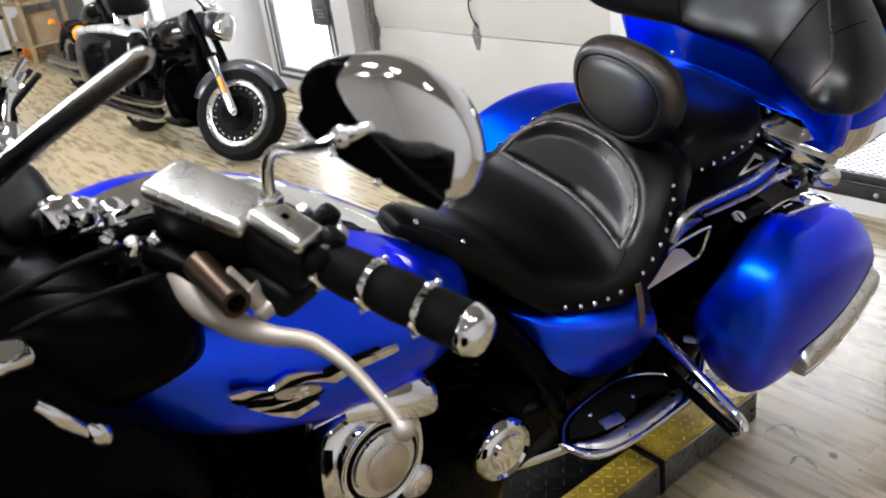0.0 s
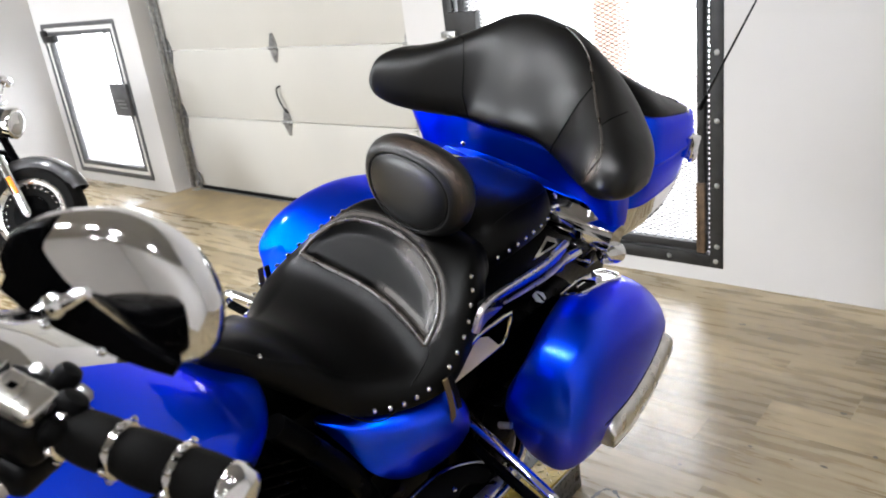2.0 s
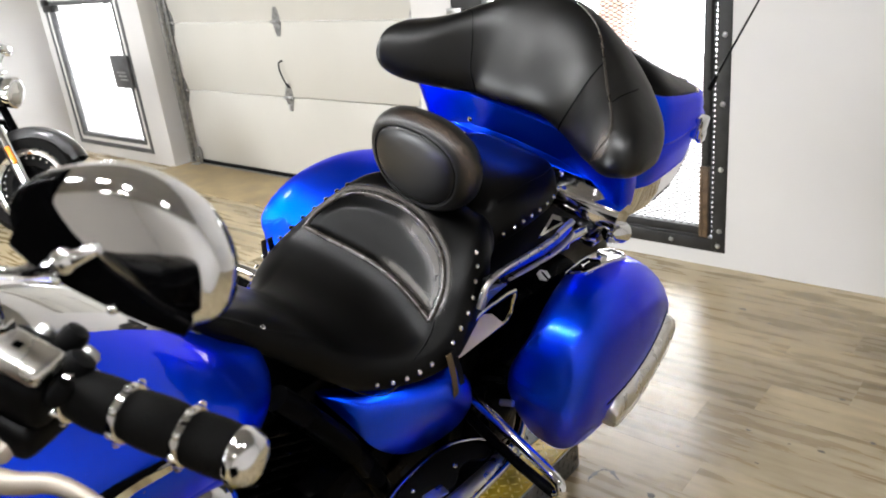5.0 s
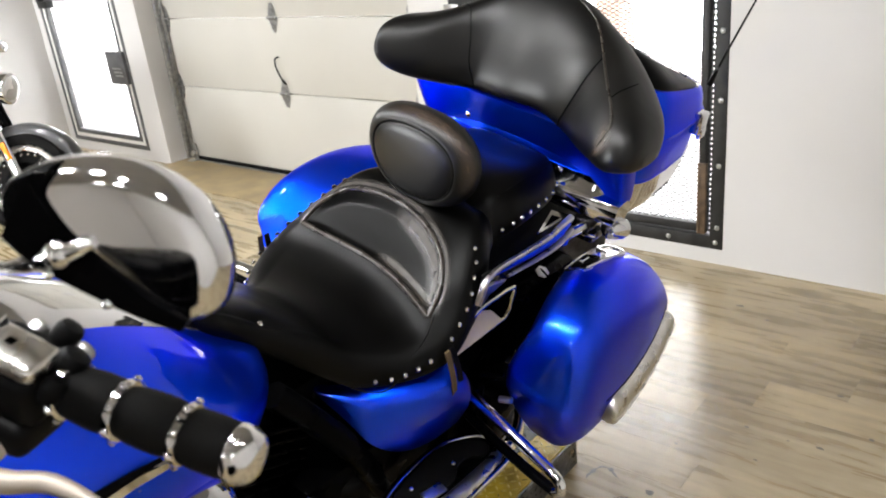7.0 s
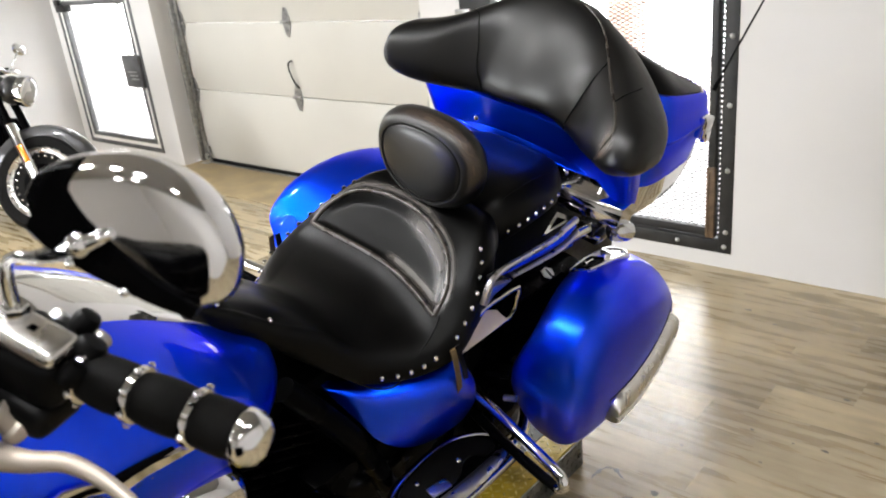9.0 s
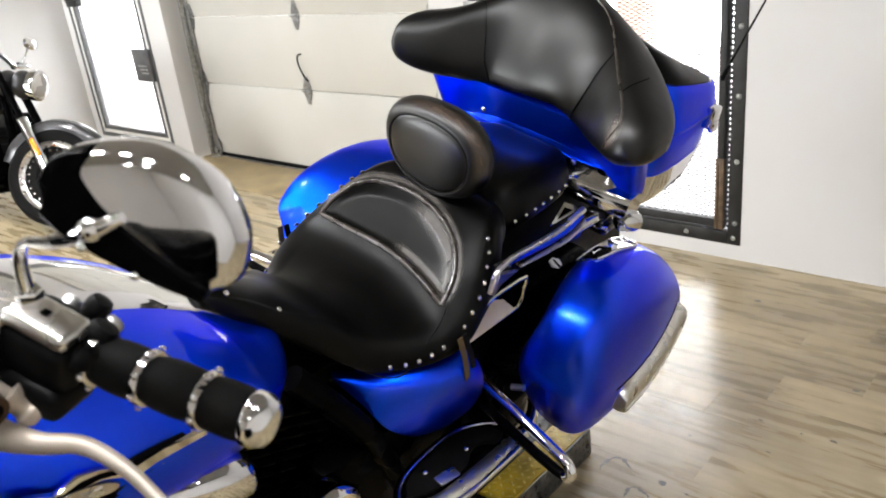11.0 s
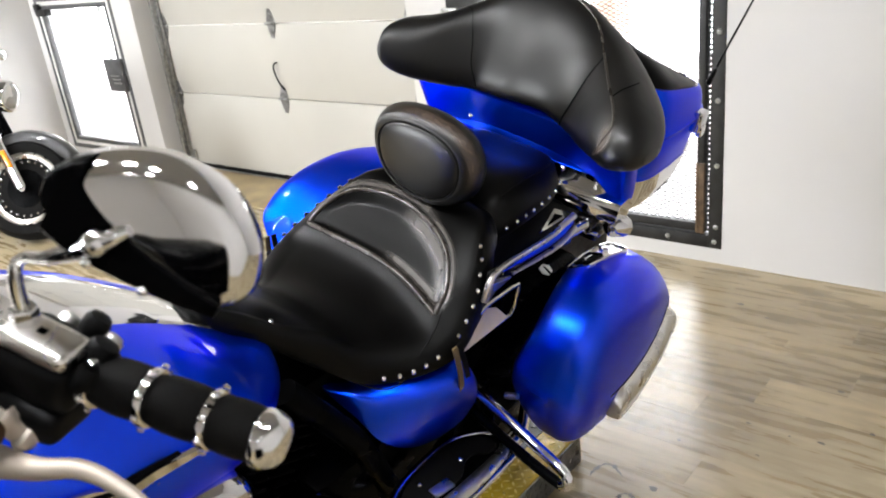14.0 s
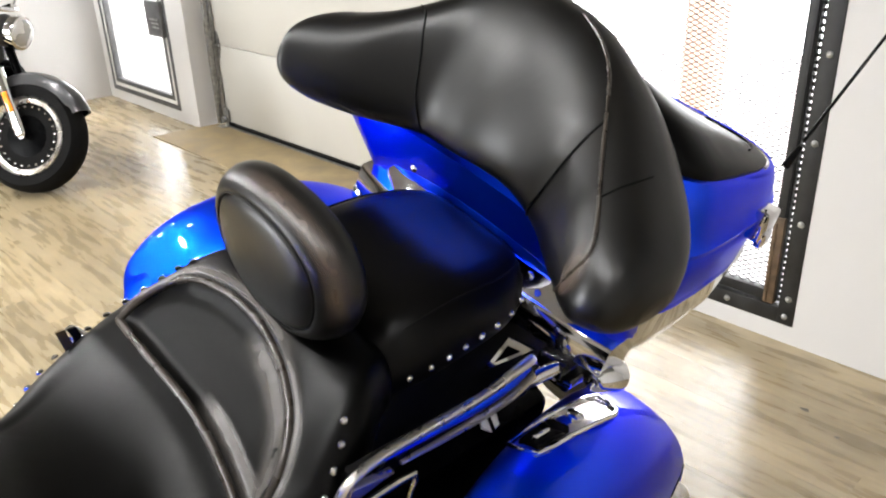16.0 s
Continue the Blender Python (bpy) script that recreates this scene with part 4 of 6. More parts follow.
# the pulled crease below the welt's lower end
rings, wear = [], []
for i in range(15):
    f = i / 14
    x0, t0 = 0.262 - 0.012 * f, 0.42 - 1.0 * f
    us = np.linspace(-1, 1, 7)
    rings.append([rest_front(x0 + 0.020 * u * math.sin(math.pi * min(1.0, 0.15 + f)), t0) for u in us])
    wear += [(1 - u * u) * math.sin(math.pi * (0.05 + 0.9 * f)) for u in us]
rub = part("worn_strip", loft([[(x, y - 0.0006, z) for x, y, z in r] for r in rings], False, False), SCUFF, prest, "rubbed brown crease")
rub.data.attributes.new("wear", "FLOAT", "POINT").data.foreach_set("value", wear)
part("bracket", box(-0.06, 2.215, 0.99, 0.06, 2.245, 1.08, 0.006), PLASTIC, prest)

# ---- saddlebags ----
BAGT = [  # y, inner x, outer x, bottom, top
    (1.831, 0.266, 0.379, 0.599, 0.669), (1.846, 0.263, 0.403, 0.545, 0.719), (1.876, 0.264, 0.416, 0.483, 0.763), (1.922, 0.252, 0.419, 0.429, 0.790), (1.992, 0.232, 0.417, 0.398, 0.803),
    (2.073, 0.213, 0.412, 0.382, 0.798), (2.154, 0.198, 0.402, 0.379, 0.779), (2.235, 0.186, 0.388, 0.387, 0.747), (2.316, 0.179, 0.370, 0.405, 0.696), (2.377, 0.186, 0.354, 0.444, 0.635), (2.402, 0.211, 0.319, 0.497, 0.576)]
BAGT = [(1.8235, 0.302, 0.345, 0.620, 0.650)] + BAGT
BAG_ROWS = catmull(BAGT, 12)
for k in range(14):
    BAG_ROWS = [BAG_ROWS[0]] + [0.25 * a + 0.5 * b + 0.25 * c for a, b, c in zip(BAG_ROWS, BAG_ROWS[1:], BAG_ROWS[2:])] + [BAG_ROWS[-1]]


def bag_ring(y, xi, xo, zb, zt, rake=0.115, k=64):
    cx, cz, rx, rz = (xi + xo) / 2, (zb + zt) / 2, (xo - xi) / 2, (zt - zb) / 2
    pts = []
    for i in range(k):
        a = 2 * math.pi * i / k
        c, s = math.cos(a), math.sin(a)
        # full rounded outer side, flatter inner side, tucked foot, the whole raked forward at the top
        e = 0.865 if c > 0 else 0.6
        x = cx + rx * sgn_pow(c, e) * (1 - (0.22 if c > 0 else 0.0) * max(-s, 0) ** 2)
        z = cz + rz * sgn_pow(s, e)
        pts.append((x, y - rake * (z - 0.6), z))
    return pts


def bag_skin(y, z):
    """The outer x of the bag at a height z."""
    y = y + 0.115 * (z - 0.6)
    xi, xo, zb, zt = (float(np.interp(y, [r[0] for r in BAG_ROWS], [r[i] for r in BAG_ROWS])) for i in range(1, 5))
    s = max(-0.999, min(0.999, (z - (zb + zt) / 2) / ((zt - zb) / 2)))
    s = sgn_pow(s, 1 / 0.865)
    return (xi + xo) / 2 + (xo - xi) / 2 * math.sqrt(1 - s * s) ** 0.865 * (1 - 0.22 * max(-s, 0) ** 2)


CROWN_RINGS = [bag_ring(*r)[1:33] for r in BAG_ROWS]


def crown(x, y):
    """The top of the bag over a place."""
    ys, zs = [], []
    for ring in CROWN_RINGS:
        for p, q in zip(ring, ring[1:]):
            if q[0] <= x < p[0]:
                f = (x - q[0]) / (p[0] - q[0])
                ys.append(q[1] + (p[1] - q[1]) * f)
                zs.append(q[2] + (p[2] - q[2]) * f)
                break
    return float(np.interp(y, ys, zs))


for s in (1, -1):
    if s > 0:
        bag = part("saddlebag", loft([bag_ring(*r) for r in BAG_ROWS[::2]] + [bag_ring(*BAG_ROWS[-1])]), BLUE, bike, "candy blue hard saddlebag")
    else:
        # the other bag shows its shorter front, swept back above a rising keel
        rows = [(y, xi, xo, min(max(zb, 0.623 - 0.288 * (y - 1.83)), zt - 0.055), max(zt - 0.054, zb + 0.045)) for y, xi, xo, zb, zt in BAGT]
        bag = part("saddlebag", flipped(loft([bag_ring(*r, rake=-0.648) for r in catmull(rows, 5)])), BLUE, bike, "candy blue hard saddlebag")
        bag.location = (-0.073, -0.006, 0.004)
        continue
    # bright bumper strip low on the flank, the lid's joint just above it
    strip = []
    for y, z in catmull([(1.975, 0.553), (1.99, 0.551), (2.05, 0.546), (2.12, 0.545), (2.19, 0.546), (2.26, 0.550), (2.32, 0.556), (2.352, 0.560)], 5):
        t = min((y - 1.975) / 0.03, (2.352 - y) / 0.03, 1.0)
        h = 0.013 + 0.026 * max(t, 0) ** 0.5
        strip.append([(s * (bag_skin(y, z + dz * h - 0.007) + dx), y, z + dz * h - 0.007) for dx, dz in ((-0.03, -1.0), (0.014, -1.0), (0.027, -0.78), (0.027, -0.35), (0.016, -0.28), (0.016, -0.18), (0.024, -0.1), (0.022, 0.55), (0.014, 0.88), (0.003, 1.0), (-0.03, 1.0))])
    part("bumper_strip", loft(strip), SATIN, bag, "brushed bright bumper strip")
    line = [(y, z + 0.035) for y, z in ((1.955, 0.556), (1.99, 0.551), (2.05, 0.546), (2.12, 0.545), (2.19, 0.546), (2.26, 0.550), (2.32, 0.556), (2.36, 0.560))]
    part("lid_line", tube([(s * (bag_skin(y, z) - 0.001), y, z) for y, z in line], 0.0026, 8), PLASTIC, bag)
    def laid(x0, x1, y0, y1, up, sink=0.012, n=12):
        """A thin plate that follows the crown of the bag."""
        rings = []
        for y in np.linspace(y0, y1, n):
            e = 0.004 if y in (y0, y1) else 0.0
            rings.append([(x0 + e, y, crown(x0, y) - sink), (x0 + e, y, crown(x0, y) + up - 0.002), (x0 + e + 0.002, y, crown(x0 + 0.002, y) + up), (x1 - e - 0.002, y, crown(x1 - 0.002, y) + up), (x1 - e, y, crown(x1, y) + up - 0.002), (x1 - e, y, crown(x1, y) - sink)])
        return loft(rings)

    latch = part("latch_plate", laid(0.240, 0.292, 2.008, 2.195, 0.004), SATIN, bag, "bright satin latch plate")
    rim = [(0.245, 2.012), (0.288, 2.010), (0.291, 2.07), (0.292, 2.14), (0.286, 2.19), (0.25, 2.192), (0.246, 2.14), (0.245, 2.07), (0.245, 2.012)]
    part("plate_rim", tube([(x, y, crown(x, y) + 0.006) for x, y in rim], 0.003, 8, 2), CHROME, latch)
    part("latch_lever", laid(0.250, 0.284, 2.018, 2.082, 0.0075), BLACK, latch, "dark latch lever")
    part("finger_tab", laid(0.262, 0.271, 2.026, 2.056, 0.011), CHROME, latch)
    part("lock_barrel", moved(turned([(0.011, 0.0), (0.012, 0.006), (0.006, 0.008)], 20), aim((0.268, 2.11, crown(0.268, 2.11) + 0.003), (0, 0.2, 1))), CHROME, latch)

# ---- side panels, rails and rear fender ----
def wedge(corners, size, thick):
    """A three-cornered plate, shrunk about its middle."""
    c = [Vector(p) for p in corners]
    mid = (c[0] + c[1] + c[2]) / 3
    nrm = (c[1] - c[0]).cross(c[2] - c[0]).normalized() * thick / 2
    c = [mid + (p - mid) * size for p in c]
    return loft([[tuple(mid + (p - mid) * g + nrm * k) for p in c] for g, k in ((0.93, -1), (1.0, -0.7), (1.0, 0.7), (0.93, 1))])


for s in (1, -1):
    top = catmull([(0.104, 1.500, 0.693), (0.128, 1.522, 0.694), (0.153, 1.555, 0.692), (0.186, 1.60, 0.702), (0.200, 1.655, 0.706), (0.203, 1.72, 0.700), (0.204, 1.79, 0.565)], 6)
    low = catmull([(0.108, 1.502, 0.684), (0.160, 1.522, 0.650), (0.196, 1.553, 0.596), (0.212, 1.615, 0.545), (0.214, 1.70, 0.508), (0.210, 1.78, 0.493), (0.206, 1.815, 0.505)], 6)
    rings = []
    for t3, l3 in zip(top, low):
        h = float(np.linalg.norm(t3 - l3))
        ring = []
        for f in np.linspace(0, 1, 17):
            p = t3 + (l3 - t3) * f
            # a rounded upper lip that falls away into a full belly
            bulge = 0.20 * h * math.sin(math.pi * f ** 0.5) ** 0.8 - 0.012 * f
            ring.append((s * (p[0] + bulge), p[1], p[2]))
        back = [(s * (l3[0] - 0.03), l3[1] + 0.004, l3[2] + 0.004), (s * (t3[0] - 0.03), t3[1] + 0.004, t3[2] - 0.002)]
        rings.append(ring + back)
    part("side_cover", loft(rings), BLUE, bike, "candy blue side cover")
    # chrome passenger rail with its angular window
    rail = part("grab_rail", tube([(s * 0.212, 1.768, 0.80), (s * 0.211, 1.782, 0.838), (s * 0.206, 1.83, 0.845), (s * 0.203, 1.90, 0.840), (s * 0.20, 2.0, 0.834), (s * 0.201, 2.05, 0.846), (s * 0.200, 2.082, 0.850)], [0.0055, 0.006, 0.0055, 0.0055, 0.006, 0.0065, 0.007], 10), SATIN, bike, "slim bright passenger grab rail")
    m = Matrix(((0, 0, s, s * 0.192), (1, 0, 0, 0), (0, 1, 0, 0), (0, 0, 0, 1)))
    # blue panel coloured black for the dark it reflects
    part("rail_panel", moved(plate([(1.785, 0.812), (1.79, 0.842), (1.88, 0.838), (2.0, 0.832), (2.085, 0.848), (2.10, 0.815), (2.089, 0.786), (1.98, 0.796), (1.896, 0.800), (1.82, 0.806)], 0.012, 0.004), m), GLOSS, rail, "rail panel, its dark reflection painted black")
    part("rail_stripe", tube([(s * 0.199, 1.80, 0.831), (s * 0.199, 1.88, 0.828), (s * 0.199, 1.98, 0.823), (s * 0.199, 2.04, 0.828), (s * 0.198, 2.078, 0.838)], [0.004, 0.007, 0.010, 0.0105, 0.008], 12), BLUE, rail, "candy blue stripe on the rail")
    part("rail_edge", tube([(s * 0.208, 1.862, 0.815), (s * 0.209, 1.93, 0.811), (s * 0.209, 2.004, 0.808), (s * 0.208, 2.05, 0.812), (s * 0.206, 2.086, 0.824)], [0.003, 0.0045, 0.0055, 0.006, 0.006], 8), SATIN, rail, "thin bright edge under the stripe")
    mm = Matrix.Translation((s * 0.014, 0, 0)) @ m
    tilted = Matrix(((0, -0.55 * s, 0.835 * s, s * 0.212), (1, 0, 0, 0), (0, 0.835, 0.55, 0.712), (0, 0, 0, 1)))
    # the beige that the polished foot reflects is put into its colour
    part("rail_foot", moved(plate([(1.712, 0.0), (1.80, 0.002), (1.862, 0.004), (1.84, 0.034), (1.778, 0.058), (1.748, 0.058)], 0.008, 0.002), tilted), BEIGE_REFLECT, rail, "polished rail foot with its beige reflection painted in")
    part("rail_window", moved(tube([(1.716, 0.714, 0.004), (1.785, 0.716, 0.004), (1.876, 0.714, 0.004), (1.886, 0.75, 0.004), (1.887, 0.78, 0.004), (1.83, 0.783, 0.004), (1.781, 0.781, 0.004), (1.748, 0.764, 0.004), (1.716, 0.714, 0.004)], 0.0046, 8, 2), mm), CHROME, rail, "angular bright window frame")
    part("rail_fin", moved(plate([(1.776, 0.792), (1.786, 0.832), (1.846, 0.818), (1.795, 0.809)], 0.010, 0.002), mm), SATIN, rail)
    corners = [(s * 0.139, 2.068, 0.784), (s * 0.147, 2.097, 0.839), (s * 0.181, 2.113, 0.836)]
    part("rail_angle", wedge(corners, 1.0, 0.008), CHROME, rail, "triangular chrome bracket")
    # slot isn't cut; a black wedge stands for its dark opening
    part("bracket_slot", wedge(corners, 0.52, 0.0095), BLACK, rail, "black wedge for the bracket's open slot")
    if s < 0:
        rail.location = (0.05, 0, -0.06)
    part("rail_tail", tube([(s * 0.195, 2.03, 0.800), (s * 0.20, 2.08, 0.808), (s * 0.208, 2.13, 0.815), (s * 0.215, 2.20, 0.81)], [0.006, 0.010, 0.011, 0.010], 10), CHROME, rail)
    mount = part("trunk_mount", join(box(s * 0.20 - 0.03, 2.14, 0.776, s * 0.20 + 0.03, 2.19, 0.80, 0.006), box(s * 0.20 - 0.022, 2.128, 0.800, s * 0.20 + 0.022, 2.19, 0.826, 0.005)), GLOSS, bike, "black trunk mount with chrome trim")
    part("mount_trim", tube([(s * 0.166, 2.136, 0.80), (s * 0.20, 2.128, 0.798), (s * 0.236, 2.136, 0.80)], 0.004, 8), CHROME, mount)
    part("mount_end", moved(turned([(0.002, -0.004), (0.016, 0.0), (0.022, 0.008), (0.023, 0.04), (0.02, 0.05)], 24), aim((s * 0.246, 2.16, 0.814), (s * 0.35, 0.9, -0.15))), CHROME, mount, "rounded chrome mount end")
    for x, y, low_y2, mat, text in ((0.233, 1.664, 1.700, WEBBING, "olive brown webbing strap"), (0.231, 1.678, 1.726, PLASTIC, "black webbing strap")):
        rows = [(s * (x + 0.020 * math.sin(math.pi * f) * 0.4 + 0.006 * f), y + (low_y2 - y) * f, 0.768 - 0.140 * f) for f in np.linspace(0, 1, 7)]
        part("strap", loft([[(q[0] + s * dx, q[1] + dy, q[2]) for dx, dy in ((-0.0015, -0.006), (0.0015, -0.006), (0.0015, 0.006), (-0.0015, 0.006))] for q in rows]), mat, bike, text)
# white patch painted for the bright floor glimpsed through a gap
gap_patch = part("frame_tag", moved(plate([(0.015 * math.cos(a), 0.020 * math.sin(a)) for a in (math.pi * i / 3 + 0.3 for i in range(6))], 0.004, 0.001), Matrix.Translation((0.166, 2.078, 0.702)) @ pose(0, 0, 0, 0, 12, 20)), WHITE, bike, "white hexagon painted for bright floor seen through a gap")
part("tag_band", moved(box(-0.003, -0.019, 0.0035, 0.003, 0.019, 0.0052, 0.0005), Matrix.Translation((0.166, 2.078, 0.702)) @ pose(0, 0, 0, 0, 12, 62)), BLACK, gap_patch)
part("rear_fender", along_y([(1.80, 0, 0.62, 0.05, 0.05), (1.90, 0, 0.68, 0.115, 0.10), (2.05, 0, 0.715, 0.13, 0.115), (2.25, 0, 0.71, 0.13, 0.12), (2.42, 0, 0.64, 0.125, 0.14), (2.52, 0, 0.52, 0.11, 0.14), (2.56, 0, 0.42, 0.08, 0.10)], 2.6, 32), PLASTIC, bike, "black inner rear fender")
part("frame", join(box(0.11, 1.79, 0.36, 0.185, 2.2, 0.70, 0.02), box(-0.185, 1.79, 0.36, -0.11, 2.2, 0.70, 0.02), box(-0.12, 1.78, 0.28, 0.12, 1.95, 0.66, 0.02), box(0.10, 1.83, 0.38, 0.245, 1.95, 0.56, 0.02), box(-0.245, 1.83, 0.38, -0.10, 1.95, 0.56, 0.02), box(-0.17, 1.42, 0.30, 0.17, 1.80, 0.56, 0.03), tube([(0.11, 1.40, 0.76), (0.16, 1.52, 0.60), (0.17, 1.62, 0.40)], 0.022, 12), tube([(-0.11, 1.40, 0.76), (-0.16, 1.52, 0.60), (-0.17, 1.62, 0.40)], 0.022, 12), box(-0.09, 1.34, 0.64, 0.09, 1.85, 0.715, 0.02)), BLACK, bike, "black steel frame")


def wheel(y, r, w, parent_name):
    m = pose(0, y, r, 0, 90, 0)
    wh = part(parent_name, moved(turned([(r * 0.62, -w * 0.36), (r * 0.66, -w * 0.42), (r * 0.66, w * 0.42), (r * 0.62, w * 0.36), (0.05, 0.05), (0.03, 0.06), (0.03, -0.06), (0.05, -0.05), (r * 0.62, -w * 0.36)], 48), m), SATIN, bike, "cast alloy wheel")
    t = [(r * 0.64, -w * 0.4), (r * 0.72, -w * 0.5), (r * 0.86, -w * 0.5), (r * 0.95, -w * 0.38), (r * 0.995, -w * 0.15), (r, 0), (r * 0.995, w * 0.15), (r * 0.95, w * 0.38), (r * 0.86, w * 0.5), (r * 0.72, w * 0.5), (r * 0.64, w * 0.4)]
    part("tyre", moved(turned(t, 64), m), RUBBER, wh)
    part("brake_disc", moved(turned([(0.06, w * 0.5), (0.145, w * 0.5), (0.145, w * 0.5 + 0.005), (0.06, w * 0.5 + 0.005)], 40), m), SATIN, wh)


wheel(2.12, 0.325, 0.17, "rear_wheel")
wheel(0.45, 0.325, 0.13, "front_wheel")

# ---- engine, boards and guards ----
eng = part("engine", join(box(-0.19, 0.98, 0.20, 0.19, 1.48, 0.52, 0.04), box(-0.10, 1.0, 0.5, 0.10, 1.2, 0.74, 0.02), box(-0.10, 1.24, 0.5, 0.10, 1.42, 0.74, 0.02)), BLACK, bike, "black V-twin engine")
for cy, tilt in ((1.09, 24), (1.33, -24)):
    for i in range(9):
        part("cooling_fin", moved(box(-0.125, -0.095, -0.003, 0.125, 0.095, 0.003, 0.002), pose(0, cy, 0.53, tilt, 0, 0) @ pose(0, 0, 0.022 * i)), BLACK, eng)
for s in (1, -1):
    m = aim((s * 0.205, 1.135, 0.70), (s, 0.05, 0.25))
    cov = part("intake_cover", moved(loft([[(u * f * 1.15, v * f, d) for u, v in oval(0.082, 0.10, 2.3, 40)] for f, d in ((0.9, -0.05), (1.0, -0.02), (1.0, 0.005), (0.94, 0.02), (0.80, 0.03), (0.74, 0.027), (0.70, 0.034), (0.3, 0.04), (0.02, 0.041))]), m), CHROME, eng, "polished chrome intake cover")
    part("cover_disc", moved(turned([(0.05, 0.036), (0.05, 0.043), (0.042, 0.047), (0.004, 0.05)], 40), m), SATIN, cov, "brushed round cover plate")
    part("cover_groove", moved(ring_of(0.056, 0.0036, 48, 8), m @ Matrix.Translation((0, 0, 0.036))), BLACK, cov, "dark ring groove")
    part("cover_bead", moved(ring_of(0.066, 0.0032, 48, 8), m @ Matrix.Translation((0, 0, 0.034))), CHROME, cov)
    part("cover_cap", moved(turned([(0.034, 0.047), (0.036, 0.050), (0.030, 0.053), (0.003, 0.0545)], 36), m), DUSK, cov)
    part("cover_arm", along_y([(1.10, s * 0.19, 0.79, 0.02, 0.02), (1.16, s * 0.205, 0.79, 0.035, 0.03), (1.22, s * 0.21, 0.77, 0.035, 0.035), (1.25, s * 0.20, 0.75, 0.02, 0.02)], 2.4, 24), CHROME, cov)
    part("crank_cover", moved(turned([(0.060, -0.03), (0.062, 0.0), (0.057, 0.014), (0.050, 0.020), (0.046, 0.014), (0.038, 0.014), (0.034, 0.022), (0.004, 0.026)], 40), aim((s * 0.212, 1.405, 0.515), (s, 0.05, 0.2))), CHROME, eng, "chrome round crankcase cover")
    part("bolt_boss", moved(turned([(0.028, -0.02), (0.03, 0.01), (0.02, 0.02), (0.004, 0.021)], 24), aim((s * 0.20, 1.225, 0.56), (s, 0, 0.2))), CHROME, eng)
    # passenger floorboard
    fb = [p[:2] for p in catmull([(0.240, 1.540, 0), (0.208, 1.575, 0), (0.193, 1.64, 0), (0.190, 1.74, 0), (0.208, 1.80, 0), (0.245, 1.842, 0), (0.285, 1.848, 0), (0.306, 1.825, 0), (0.310, 1.737, 0), (0.308, 1.64, 0), (0.290, 1.57, 0), (0.240, 1.540, 0)], 4)[:-1]]
    fm = Matrix.Translation((0, 0, 0.432)) @ Matrix.Diagonal((s, 1, 1, 1))
    board = part("floorboard", moved(plate(fb, 0.020, 0.006), fm), BLACK, bike, "chrome rimmed passenger floorboard")
    pad_o = [p[:2] for p in catmull([(0.243, 1.556, 0), (0.218, 1.585, 0), (0.203, 1.645, 0), (0.201, 1.735, 0), (0.216, 1.785, 0), (0.246, 1.815, 0), (0.270, 1.812, 0), (0.272, 1.785, 0), (0.254, 1.765, 0), (0.252, 1.735, 0), (0.270, 1.70, 0), (0.272, 1.66, 0), (0.262, 1.60, 0), (0.243, 1.556, 0)], 4)[:-1]]
    part("board_pad", moved(plate(pad_o, 0.007, 0.003), fm @ pose(0, 0, 0.022)), RUBBER, board, "black rubber board pad")
    part("board_rim", moved(tube([(p[0], p[1], 0.016) for p in fb] + [(fb[0][0], fb[0][1], 0.016)], 0.0075, 10, 1), fm), CHROME, board, "polished rounded rim")
    part("outer_band", moved(tube([(0.252, 1.555, 0.012), (0.282, 1.60, 0.014), (0.292, 1.66, 0.015), (0.294, 1.74, 0.015), (0.288, 1.81, 0.014), (0.268, 1.84, 0.012)], [0.008, 0.014, 0.0175, 0.0175, 0.014, 0.008], 16), fm), SATIN, board, "broad polished outer band")
    for bx, by in ((0.243, 1.728), (0.226, 1.625)):
        part("pad_bolt", moved(dome(0.006, 0.004, 10), fm @ pose(bx, by, 0.029)), CHROME, board)
    part("pad_plate", moved(box(-0.012, -0.024, 0.0, 0.012, 0.024, 0.006, 0.003), fm @ pose(0.262, 1.648, 0.027, 0, 0, -8)), SATIN, board, "small bright maker's plate")
    part("guard_tube", tube([(s * 0.15, 1.50, 0.33), (s * 0.172, 1.62, 0.315), (s * 0.20, 1.80, 0.315), (s * 0.228, 1.96, 0.315), (s * 0.20, 2.05, 0.33), (s * 0.13, 2.10, 0.34)], [0.016, 0.018, 0.018, 0.018, 0.016, 0.014], 16), CHROME, bike, "chrome swingarm guard tube")
    # saddlebag guard hoop
    hoop = [(s * 0.19, 1.805, 0.580), (s * 0.234, 1.79, 0.578), (s * 0.332, 1.77, 0.571), (s * 0.41, 1.755, 0.566), (s * 0.446, 1.748, 0.560), (s * 0.456, 1.746, 0.546), (s * 0.446, 1.748, 0.533)]
    guard = part("bag_guard", tube(hoop, 0.0105, 14), CHROME, bike, "chrome saddlebag guard hoop")
    # chrome return of the hoop, coloured black for its reflecting underside
    part("lower_bar", tube([(s * 0.448, 1.748, 0.533), (s * 0.42, 1.753, 0.529), (s * 0.342, 1.77, 0.522), (s * 0.26, 1.785, 0.525), (s * 0.19, 1.80, 0.53)], 0.0103, 14), BLACK, guard, "lower chrome bar painted black as a dark reflection")
    part("guard_clamp", join(box(s * 0.20 - 0.02, 1.80, 0.50, s * 0.20 + 0.02, 1.84, 0.58, 0.006), tube([(s * 0.21, 1.83, 0.60), (s * 0.25, 1.845, 0.612)], 0.008, 12)), BLACK, bike)
